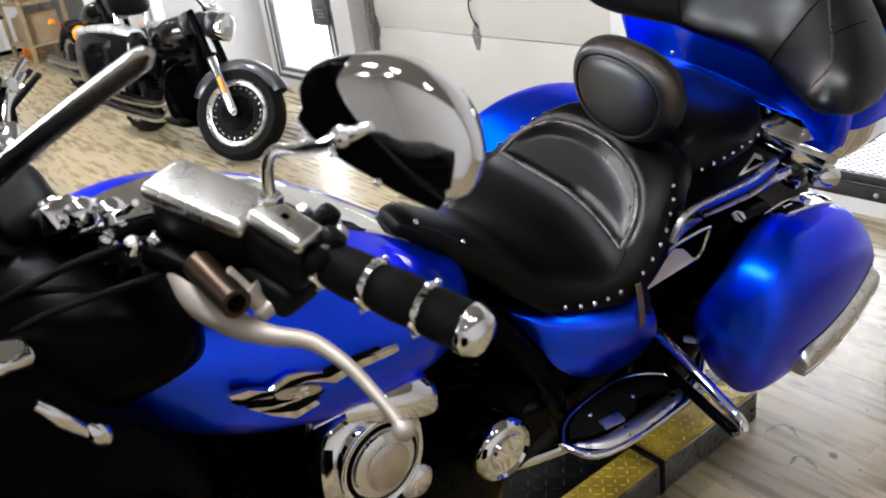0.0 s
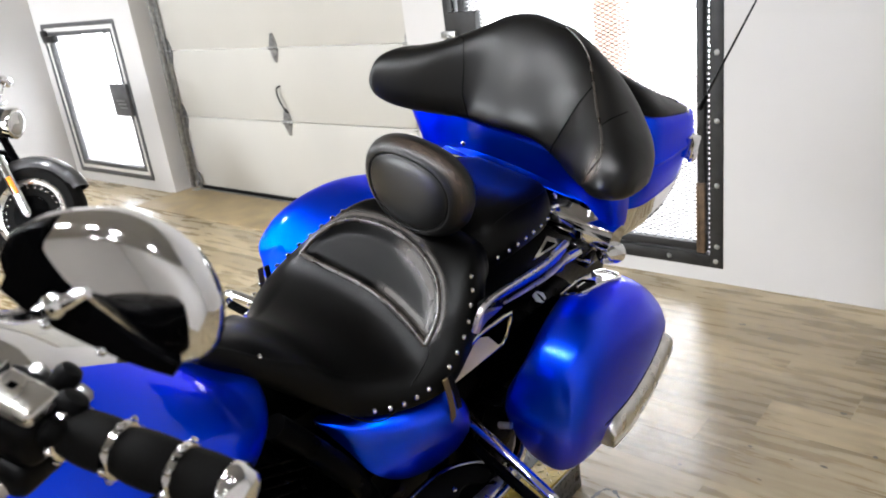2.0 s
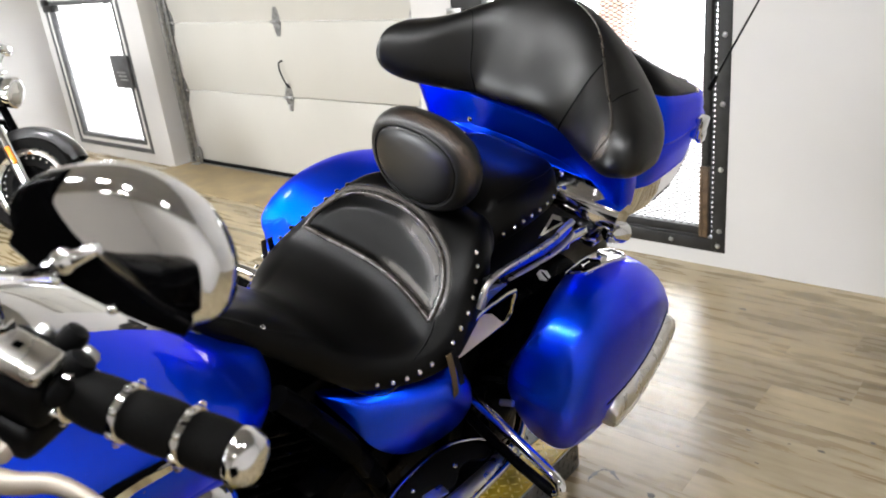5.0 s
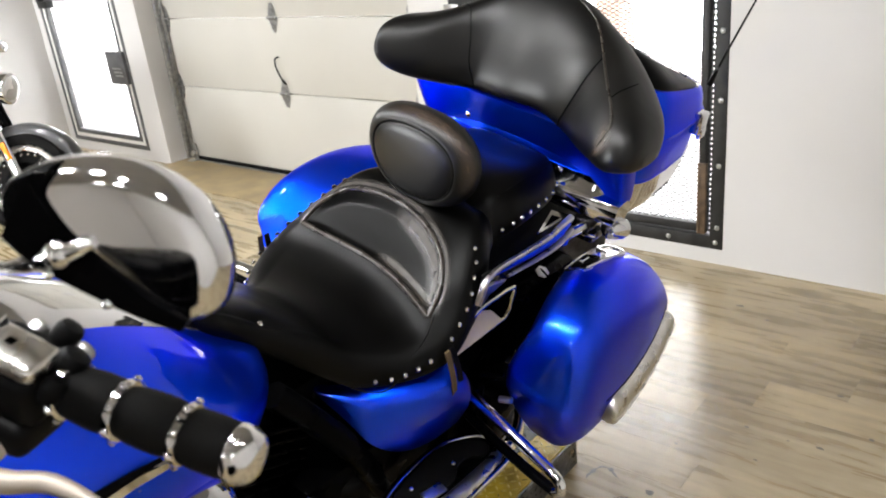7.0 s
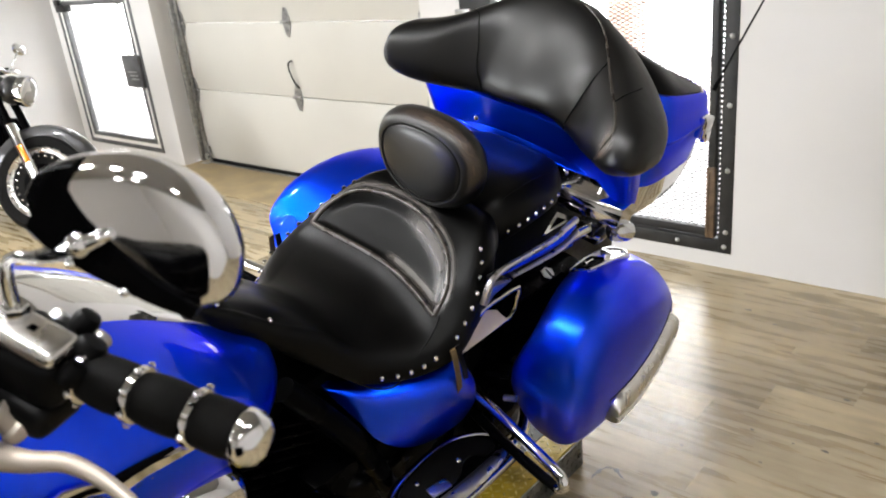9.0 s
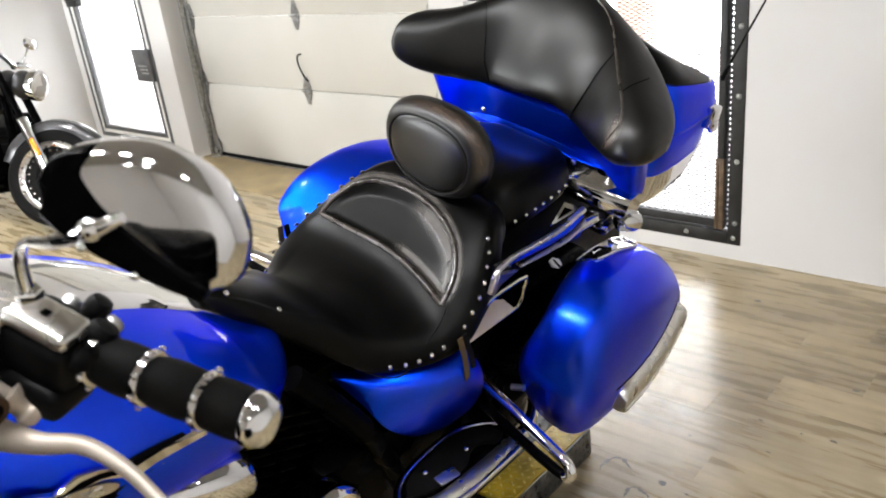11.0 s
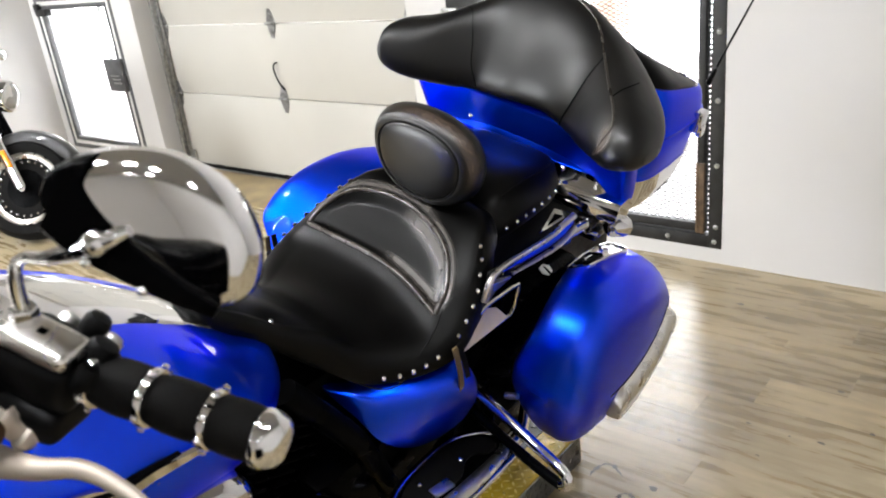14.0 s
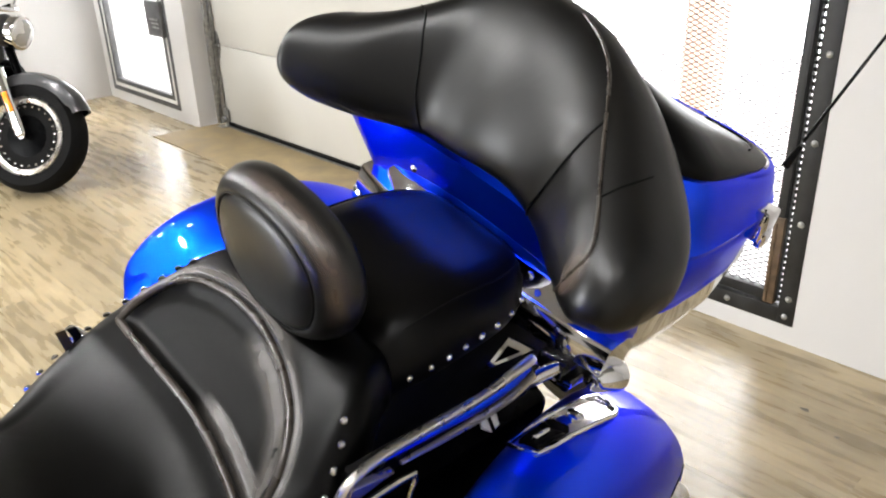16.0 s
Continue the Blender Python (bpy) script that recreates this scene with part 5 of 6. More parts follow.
    part("clamp_bolt", tube([(s * 0.262, 1.825, 0.575), (s * 0.285, 1.83, 0.585)], 0.007, 12), SATIN, bike)
part("side_stand", tube([(0.14, 1.25, 0.22), (0.30, 1.30, 0.02), (0.34, 1.31, -0.09)], 0.013, 12), BLACK, bike, "black side stand, folded out")

# ---- front cowl, steering head, forks, headlamp ----
cowl = part("leg_shield", along_y([(0.56, 0, 0.62, 0.16, 0.20), (0.60, 0, 0.63, 0.27, 0.28), (0.68, 0, 0.63, 0.33, 0.31), (0.78, 0, 0.62, 0.34, 0.31), (0.86, 0, 0.60, 0.31, 0.28), (0.90, 0, 0.58, 0.22, 0.22), (0.96, 0, 0.56, 0.12, 0.18)], 3.2, 40), BLACK, bike, "gloss black leg shield")
# fairing out of view, added so the tank front mirrors black
part("front_fairing", along_y([(0.36, 0, 0.92, 0.14, 0.12), (0.40, 0, 0.94, 0.30, 0.22), (0.50, 0, 0.96, 0.38, 0.25), (0.60, 0, 0.97, 0.40, 0.23), (0.68, 0, 0.97, 0.38, 0.20), (0.71, 0, 0.97, 0.32, 0.15)], 2.8, 40), BLACK, bike, "unseen black front fairing, dark for the tank's reflections")
for s in (1, -1):
    # black piece added for the dark that the tank's front paint reflects
    part("tank_shroud", along_y([(0.62, s * 0.16, 0.95, 0.05, 0.12), (0.70, s * 0.172, 0.955, 0.066, 0.155), (0.76, s * 0.176, 0.94, 0.064, 0.150), (0.81, s * 0.178, 0.90, 0.054, 0.135), (0.86, s * 0.178, 0.84, 0.038, 0.105), (0.90, s * 0.178, 0.80, 0.022, 0.07), (0.92, s * 0.178, 0.78, 0.008, 0.03)], 2.0, 32), BLACK, bike, "black cover added where the tank reflects dark")
    fork = part("fork_leg", tube([(s * 0.11, 0.80, 0.98), (s * 0.11, 0.45, 0.33)], 0.028, 20), BLACK, bike, "black fork leg")
    part("fork_slider", tube([(s * 0.11, 0.62, 0.64), (s * 0.11, 0.45, 0.30)], 0.036, 20), SATIN, fork)
# added to blacken the blue tank front behind the steering head
part("steering_shroud", along_y([(0.72, 0.05, 0.99, 0.10, 0.09), (0.80, 0.06, 1.01, 0.135, 0.095), (0.87, 0.07, 1.02, 0.14, 0.085), (0.915, 0.08, 1.015, 0.125, 0.07), (0.945, 0.09, 1.005, 0.09, 0.055), (0.96, 0.09, 1.0, 0.04, 0.03)], 2.3, 32), BLACK, bike, "black cover added over the blue tank front")
part("front_fender", along_y([(0.12, 0, 0.46, 0.05, 0.04), (0.2, 0, 0.60, 0.085, 0.06), (0.4, 0, 0.66, 0.095, 0.07), (0.62, 0, 0.62, 0.09, 0.06), (0.78, 0, 0.46, 0.07, 0.05)], 2.6, 28), BLUE, bike, "candy blue front fender")
part("triple_clamp", box(-0.14, 0.76, 0.98, 0.14, 0.86, 1.02, 0.012), BLACK, bike, "black triple clamp")
lampb = part("headlamp", moved(turned([(0.02, -0.12), (0.07, -0.1), (0.10, -0.04), (0.108, 0.02), (0.10, 0.035), (0.094, 0.03)], 40), aim((0, 0.40, 0.93), (0, -1, 0.05))), CHROME, bike, "chrome headlamp shell")
part("headlamp_glass", moved(dome(0.094, 0.02, 32), aim((0, 0.372, 0.932), (0, -1, 0.05))), GLASS, lampb)
gauge = part("instrument_pod", moved(turned([(0.05, -0.05), (0.072, -0.02), (0.076, 0.01), (0.07, 0.018), (0.062, 0.012), (0.004, 0.012)], 40), aim((0.0, 0.80, 1.10), (0, 0.55, 0.8))), PLASTIC, bike, "dark instrument pod")
part("dial", moved(turned([(0.061, 0.013), (0.004, 0.0135)], 40), aim((0.0, 0.80, 1.10), (0, 0.55, 0.8))), BLACK, gauge, "dark dial face")

# handlebar, swept from the clamp out to the grips
BAR = [(0.0, 0.845, 1.10), (0.06, 0.845, 1.11), (0.12, 0.88, 1.125), (0.20, 0.950, 1.168), (0.28, 0.985, 1.181), (0.345, 1.009, 1.178), (0.47, 1.058, 1.172)]
SWING = Matrix.Translation((0, 0.80, 0)) @ pose(0, 0, 0, 0, 0, 24) @ Matrix.Translation((0, -0.80, 0))
part("handlebar", tube([SWING @ Vector((-x, y, z)) for x, y, z in reversed(BAR[1:])] + BAR, 0.0127, 16), BLACK, bike, "black handlebar")
GA, GB = Vector((0.345, 1.009, 1.178)), Vector((0.476, 1.060, 1.172))
GD_ = (GB - GA).normalized()
LEN = (GB - GA).length


def grip_set(s):
    def at(v):
        return Vector((s * v[0], v[1], v[2]))
    a, d = at(GA), Vector((s * GD_.x, GD_.y, GD_.z))
    m = aim(a, d)
    R0 = 0.0195
    prof = [(0.015, -0.012), (R0, -0.010)]
    n = 24
    for i in range(n + 1):
        t = i / n
        prof.append((R0 + 0.0022 * math.sin(math.pi * min(1, max(0, (t * 3) % 1.0))) ** 0.6, t * (LEN - 0.008)))
    prof.append((0.012, LEN - 0.004))
    grip = part("grip", moved(turned(prof, 32), m), RUBBER, bike, "ribbed black rubber grip with chrome bands")
    for t in (-0.006, 0.040, 0.091):
        part("band", moved(turned([(R0 + 0.001, t - 0.0042), (R0 + 0.0036, t - 0.003), (R0 + 0.0040, t), (R0 + 0.0036, t + 0.003), (R0 + 0.001, t + 0.0042)], 32), m), CHROME, grip, "chrome grip band")
        for j in range(8):
            ang = math.pi * 2 * j / 8
            part("rivet", moved(dome(0.0034, 0.0026, 8), m @ aim(((R0 + 0.0045) * math.cos(ang), (R0 + 0.0045) * math.sin(ang), t), (math.cos(ang), math.sin(ang), 0))), CHROME, grip)
    part("end_cap", moved(turned([(R0 + 0.0005, LEN - 0.014), (R0 + 0.0030, LEN - 0.011), (R0 + 0.0032, LEN - 0.004), (R0 - 0.001, LEN + 0.005), (0.012, LEN + 0.009), (0.002, LEN + 0.010)], 12), m), CHROME, grip, "faceted chrome grip end")
    # switch housing: chrome top, black body
    h = aim(a, d)
    c = at((0.304, 0.986, 1.190))
    hm = Matrix.Translation(c) @ pose(0, 0, 0, 0, s * 8, s * 18)
    sw = part("switch_housing", moved(box(-0.034, -0.022, -0.034, 0.034, 0.034, 0.014, 0.012, 3), hm), PLASTIC, bike, "black switch housing")
    part("housing_cover", moved(box(-0.031, -0.019, 0.010, 0.031, 0.017, 0.026, 0.007, 3), hm), SATIN, sw, "bright switch housing cover")
    part("cover_mark", moved(box(-0.005, -0.003, 0.0255, 0.002, 0.003, 0.0268, 0.0006), hm), BLACK, sw)
    for k in range(3):
        part("switch_button", moved(turned([(0.009, 0), (0.009, 0.008), (0.006, 0.011), (0.001, 0.0115)], 14), hm @ aim((-0.01 + 0.02 * k, 0.03, 0.004 - 0.008 * (k % 2)), (0.1, 1, 0.4))), RUBBER if k % 2 else ZINC, sw)
    for px, py, pz, pr in ((0.036, 0.016, 0.012, 0.013), (0.016, 0.034, 0.016, 0.011), (0.040, -0.004, 0.006, 0.010)):
        part("switch_knob", moved(turned([(pr * 0.7, -0.012), (pr, -0.006), (pr, 0.004), (pr * 0.8, 0.009), (pr * 0.2, 0.011)], 16), hm @ aim((px, py, pz), (0.3, 0.5, 0.8))), PLASTIC, sw)
    part("switch_lever", moved(box(-0.004, 0.03, -0.022, 0.03, 0.042, -0.012, 0.004), hm), PLASTIC, sw)
    part("lower_body", moved(box(-0.03, -0.03, -0.062, 0.03, 0.022, -0.03, 0.010, 3), hm), PLASTIC, sw)
    # fluid reservoir with a domed chrome lid
    c = at((0.230, 0.953, 1.196))
    rm = Matrix.Translation(c) @ pose(0, 0, 0, 4, s * 2, s * 24)
    res = part("fluid_reservoir", moved(box(-0.052, -0.024, -0.038, 0.052, 0.025, 0.004, 0.010, 3), rm), PLASTIC, bike, "black fluid reservoir")
    part("reservoir_lid", moved(box(-0.056, -0.028, 0.002, 0.056, 0.028, 0.021, 0.0095, 5), rm), SATIN, res, "domed bright reservoir lid")
    part("reservoir_base", moved(box(-0.05, -0.05, -0.06, 0.045, 0.01, -0.034, 0.010, 3), rm), BLACK, res)
    part("lever_perch", moved(tube([(-0.03, -0.048, -0.05), (0.01, -0.062, -0.052), (0.03, -0.07, -0.05)], 0.0138, 18), rm @ pose(0.044, 0.008, 0.020)), BRONZE, res, "bronze-tinted lever perch")
    # not bored: a black disc gives the shade of the hollow end
    part("perch_socket", moved(turned([(0.0085, -0.004), (0.0085, 0.0012), (0.004, 0.0014)], 20), rm @ pose(0.044, 0.008, 0.020) @ aim((0.03, -0.07, -0.05), (0.02, -0.008, 0.002))), BLACK, res, "black disc for the perch's hollow end")
    part("adjuster", moved(join(turned([(0.010, 0), (0.013, 0.004), (0.013, 0.010), (0.010, 0.013), (0.010, 0.022), (0.0125, 0.025), (0.0125, 0.031)], 16), moved(turned([(0.006, 0.03), (0.006, 0.055)], 12), pose(0, 0, 0))), Matrix.Translation(at((0.314, 0.962, 1.128))) @ aim((0, 0, 0), (s * -0.5, -0.5, 0.8))), LEVER, res, "brass-tinted cable adjuster")
    # blade lever with a ball end
    lev = [(0.228, 0.915, 1.145), (0.262, 0.918, 1.128), (0.30, 0.932, 1.12), (0.335, 0.950, 1.122), (0.362, 0.972, 1.124), (0.40, 0.985, 1.118), (0.44, 0.990, 1.108), (0.466, 0.992, 1.10)]
    lever = part("clutch_lever" if s > 0 else "brake_lever", tube([at(p) for p in lev], [0.0115, 0.0155, 0.0130, 0.0092, 0.0076, 0.0062, 0.0056, 0.0054], 16), LEVER, bike, "satin alloy ball-end lever")
    part("ball_end", moved(turned([(0.0095 * math.sin(math.pi * i / 10), -0.0095 * math.cos(math.pi * i / 10)) for i in range(11)], 18), Matrix.Translation(at((0.470, 0.992, 1.0985)))), LEVER, lever)
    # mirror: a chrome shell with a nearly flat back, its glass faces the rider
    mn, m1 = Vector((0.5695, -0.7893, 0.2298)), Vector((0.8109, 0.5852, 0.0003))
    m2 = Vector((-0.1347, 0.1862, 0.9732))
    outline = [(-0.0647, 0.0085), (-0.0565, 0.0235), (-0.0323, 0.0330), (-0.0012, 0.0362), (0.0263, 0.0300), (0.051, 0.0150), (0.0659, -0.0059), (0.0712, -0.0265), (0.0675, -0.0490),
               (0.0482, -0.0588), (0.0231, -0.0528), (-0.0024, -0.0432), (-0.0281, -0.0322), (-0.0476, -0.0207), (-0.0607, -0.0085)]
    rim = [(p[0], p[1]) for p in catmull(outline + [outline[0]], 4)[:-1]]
    mid = np.mean(rim, axis=0)

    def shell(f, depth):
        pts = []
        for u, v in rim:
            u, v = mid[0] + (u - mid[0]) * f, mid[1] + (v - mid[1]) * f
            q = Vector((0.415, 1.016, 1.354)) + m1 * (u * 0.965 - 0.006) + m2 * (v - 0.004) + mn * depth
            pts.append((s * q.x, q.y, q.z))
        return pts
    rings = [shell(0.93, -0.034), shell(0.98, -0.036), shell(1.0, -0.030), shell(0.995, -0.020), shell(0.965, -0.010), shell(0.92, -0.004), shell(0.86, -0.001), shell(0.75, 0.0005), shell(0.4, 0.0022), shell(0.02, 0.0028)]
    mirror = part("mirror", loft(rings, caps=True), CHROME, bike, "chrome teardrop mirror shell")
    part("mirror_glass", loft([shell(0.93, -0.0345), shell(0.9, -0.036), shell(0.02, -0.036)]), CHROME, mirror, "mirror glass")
    stem = [(0.289, 0.985, 1.205), (0.291, 0.981, 1.245), (0.298, 0.980, 1.270), (0.316, 0.980, 1.288), (0.345, 0.980, 1.302), (0.372, 0.983, 1.318), (0.395, 0.991, 1.333), (0.408, 1.004, 1.342)]
    part("mirror_stem", tube([at(p) for p in stem], [0.0062, 0.0058, 0.0052, 0.0042, 0.0046, 0.0062, 0.007, 0.004], 14), CHROME, mirror, "bent chrome mirror stem")
    # black sheet laid over the tip of the chrome back
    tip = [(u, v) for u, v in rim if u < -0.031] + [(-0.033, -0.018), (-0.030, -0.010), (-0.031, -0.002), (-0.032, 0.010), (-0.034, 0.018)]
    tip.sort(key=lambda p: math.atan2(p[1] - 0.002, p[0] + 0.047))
    sheet_rings = []
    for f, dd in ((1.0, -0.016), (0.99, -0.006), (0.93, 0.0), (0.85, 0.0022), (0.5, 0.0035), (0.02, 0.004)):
        sheet_rings.append([(s * q.x, q.y, q.z) for q in (Vector((0.415, 1.016, 1.354)) + m1 * ((-0.047 + (u + 0.047) * f) * 0.965 - 0.006) + m2 * (0.002 + (v - 0.002) * f - 0.004) + mn * dd for u, v in tip)])
    part("joint_boot", loft(sheet_rings), BLACK, mirror, "black sheet over the tip of the mirror back")
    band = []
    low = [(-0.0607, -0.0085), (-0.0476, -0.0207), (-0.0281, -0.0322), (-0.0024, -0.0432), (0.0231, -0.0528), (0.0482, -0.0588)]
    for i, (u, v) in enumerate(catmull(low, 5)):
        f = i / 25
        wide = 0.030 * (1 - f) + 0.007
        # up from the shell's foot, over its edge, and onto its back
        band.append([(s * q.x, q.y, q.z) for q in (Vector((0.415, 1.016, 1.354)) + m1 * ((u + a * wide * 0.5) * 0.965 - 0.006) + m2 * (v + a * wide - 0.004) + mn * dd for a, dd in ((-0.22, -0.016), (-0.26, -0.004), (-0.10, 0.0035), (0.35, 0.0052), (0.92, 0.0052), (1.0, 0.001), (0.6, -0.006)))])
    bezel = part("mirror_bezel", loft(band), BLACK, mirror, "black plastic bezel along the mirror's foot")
    for k in (9, 16):
        part("bezel_screw", moved(dome(0.0036, 0.003, 10), aim(band[k][2], (s * mn.x, mn.y, mn.z))), CHROME, bezel)
    part("ball_joint", moved(turned([(0.0095 * math.sin(math.pi * i / 10), -0.0095 * math.cos(math.pi * i / 10)) for i in range(11)], 18), Matrix.Translation(at((0.394, 0.990, 1.333)))), CHROME, mirror)
    part("stem_nut", moved(turned([(0.0095, -0.007), (0.0105, -0.005), (0.0105, 0.005), (0.0095, 0.007)], 6), Matrix.Translation(at((0.29, 0.983, 1.224)))), CHROME, mirror)


grip_set(1)
before = set(bike.children)
grip_set(-1)
# the bars are turned a little to the left
BACK = Matrix.Translation((0, 0.80, 0)) @ pose(0, 0, 0, 0, 0, 24) @ Matrix.Translation((0, -0.80, 0))
HALF = Matrix.Translation((0, 0.80, 0)) @ pose(0, 0, 0, 0, 0, 12) @ Matrix.Translation((0, -0.80, 0))
for ob in bike.children:
    if ob not in before:
        ob.matrix_basis = BACK
    elif ob.name.split(".")[0] in ("fork_leg", "front_fender", "front_wheel", "headlamp", "triple_clamp"):
        ob.matrix_basis = HALF
for s in (1, -1):
    part("cable", tube([(s * 0.20, 0.93, 1.16), (s * 0.14, 0.84, 1.12), (s * 0.10, 0.74, 1.05), (s * 0.06, 0.80, 0.9)], 0.004, 8), RUBBER, bike, "black control cable")
    part("cable", tube([(s * 0.24, 0.93, 1.15), (s * 0.16, 0.80, 1.09), (s * 0.09, 0.70, 1.0)], 0.0035, 8), RUBBER, bike, "black control cable")
    part("riser", tube([(s * 0.05, 0.84, 1.0), (s * 0.05, 0.845, 1.11)], 0.018, 16), CHROME, bike, "chrome bar riser")

for s in (1, -1):
    for k in range(2):
        part("brake_line", tube([(s * (0.195 - 0.014 * k), 0.918 - 0.008 * k, 1.185 - 0.012 * k), (s * (0.16 - 0.014 * k), 0.885 - 0.008 * k, 1.165 - 0.012 * k), (s * (0.11 - 0.014 * k), 0.86, 1.13 - 0.01 * k)], 0.0036, 8), CHROME, bike, "thin chrome control line")
    part("line_nut", moved(turned([(0.008, -0.008), (0.009, -0.006), (0.009, 0.006), (0.008, 0.008)], 6), aim((s * 0.165, 0.888, 1.17), (s * 0.7, 0.5, 0.4))), CHROME, bike)
    clamp = part("bar_clamp", moved(box(-0.022, -0.018, -0.014, 0.022, 0.018, 0.016, 0.007, 3), pose(s * 0.085, 0.855, 1.140, 0, s * -35, s * 20)), CHROME, bike, "small chrome bar clamp")
    for dx in (-0.012, 0.012):
        part("clamp_bolt", moved(dome(0.0055, 0.005, 10), pose(s * 0.085, 0.855, 1.140, 0, s * -35, s * 20) @ pose(dx, 0.0, 0.016)), DUSK, clamp)
    part("sight_plate", moved(box(-0.012, -0.008, -0.004, 0.012, 0.008, 0.004, 0.003), pose(s * 0.205, 0.905, 1.145, 20, s * 10, 0)), SATIN, bike)

for x, y, z, r in ((0.105, 0.875, 1.152, 0.015), (0.088, 0.872, 1.105, 0.012), (0.045, 0.86, 1.128, 0.014), (0.15, 0.882, 1.142, 0.009), (0.20, 0.89, 1.165, 0.008)):
    part("cap_nut", moved(turned([(r, -0.01), (r * 1.05, 0.0), (r * 0.8, r * 0.5), (r * 0.3, r * 0.75), (0.001, r * 0.78)], 20), aim((x, y, z), (0.3, 0.3, 0.9))), CHROME, bike)

# chrome pieces on the black cover added at the tank's front
part("shroud_trim", tube([(0.219, 0.770, 1.048), (0.223, 0.786, 1.022), (0.224, 0.804, 0.990)], [0.006, 0.0095, 0.006], 12), CHROME, bike, "chrome trim bar")
part("shroud_trim", moved(turned([(0.004, -0.018), (0.010, -0.010), (0.012, 0.0), (0.009, 0.012), (0.003, 0.018)], 16), aim((0.224, 0.812, 0.984), (0.1, 0.4, -0.9))), CHROME, bike, "chrome trim knob")
part("shroud_trim", moved(box(-0.016, -0.022, -0.012, 0.016, 0.022, 0.012, 0.009, 3), pose(0.186, 0.766, 1.082, -20, 20, 10)), CHROME, bike, "chrome trim block")
# chrome lines, sleeves and nuts round the middle of the bars
for a, b, r in (((0.083, 0.88, 1.075), (0.168, 0.917, 1.168), 0.0052), ((0.011, 0.87, 1.025), (0.16, 0.91, 1.178), 0.0036), ((0.105, 0.86, 1.146), (-0.016, 0.85, 1.009), 0.0032), ((-0.05, 0.81, 1.05), (0.056, 0.83, 1.072), 0.020)):
    mid = [(p + q) / 2 + d for p, q, d in zip(a, b, (0.0, 0.004, 0.006))]
    part("control_line", tube([a, mid, b], r, 10), CHROME, bike, "chrome control line")
for x, y, z, r in ((0.09, 0.88, 1.133, 0.012), (0.118, 0.90, 1.152, 0.013), (0.102, 0.886, 1.118, 0.010), (0.0, 0.822, 1.117, 0.028), (0.032, 0.84, 1.102, 0.020), (0.205, 0.91, 1.163, 0.010), (0.214, 0.91, 1.150, 0.008)):
    part("bar_nut", moved(turned([(r * 0.9, -r * 0.6), (r, -r * 0.3), (r, r * 0.2), (r * 0.7, r * 0.5), (r * 0.2, r * 0.62), (0.001, r * 0.64)], 6 if r < 0.011 else 20), aim((x, y, z), (0.3, 0.4, 0.85))), CHROME, bike)
sleeve = [(0.006 + 0.0022 * (i % 2), 0.0065 * i) for i in range(13)]
part("ribbed_sleeve", moved(turned(sleeve, 14), aim((0.088, 0.90, 1.043), (0.62, 0.0, 0.52))), CHROME, bike, "ribbed chrome cable sleeve")
beads = []
for i in range(13):
    f = i / 12
    beads.append(moved(turned([(0.005 * math.sin(math.pi * k / 6), -0.005 * math.cos(math.pi * k / 6)) for k in range(7)], 8), Matrix.Translation((0.047 - 0.147 * f, 0.84 - 0.035 * f, 1.05 - 0.13 * f - 0.02 * math.sin(math.pi * f)))))
part("braided_line", join(*beads), CHROME, bike, "bright braided line")

# polished screen stay that rises from the steering head
stay = [(0.04, 0.745, 1.14), (0.10, 0.778, 1.192), (0.15, 0.81, 1.240), (0.20, 0.84, 1.288), (0.25, 0.87, 1.334), (0.288, 0.893, 1.368), (0.302, 0.901, 1.380)]
rings = []
for i, p in enumerate(catmull(stay, 5)):
    k = min(1.0, 0.45 + 0.16 * (30 - i)) * (0.82 + 0.010 * (30 - i))
    rings.append([Vector(p) + Vector((0.445, 0.45, -0.77)) * u * k + Vector((0.6, -0.7, -0.1)) * v for u, v in oval(0.0098, 0.0042, 2.2, 22)])
part("screen_stay", loft(rings), DUSK, bike, "flat polished screen stay")
part("switch_pod", moved(box(-0.05, -0.03, -0.02, 0.05, 0.03, 0.02, 0.014, 3), pose(0.02, 0.84, 1.125, 25, 0, 0)), PLASTIC, bike, "dark grey instrument cowl")


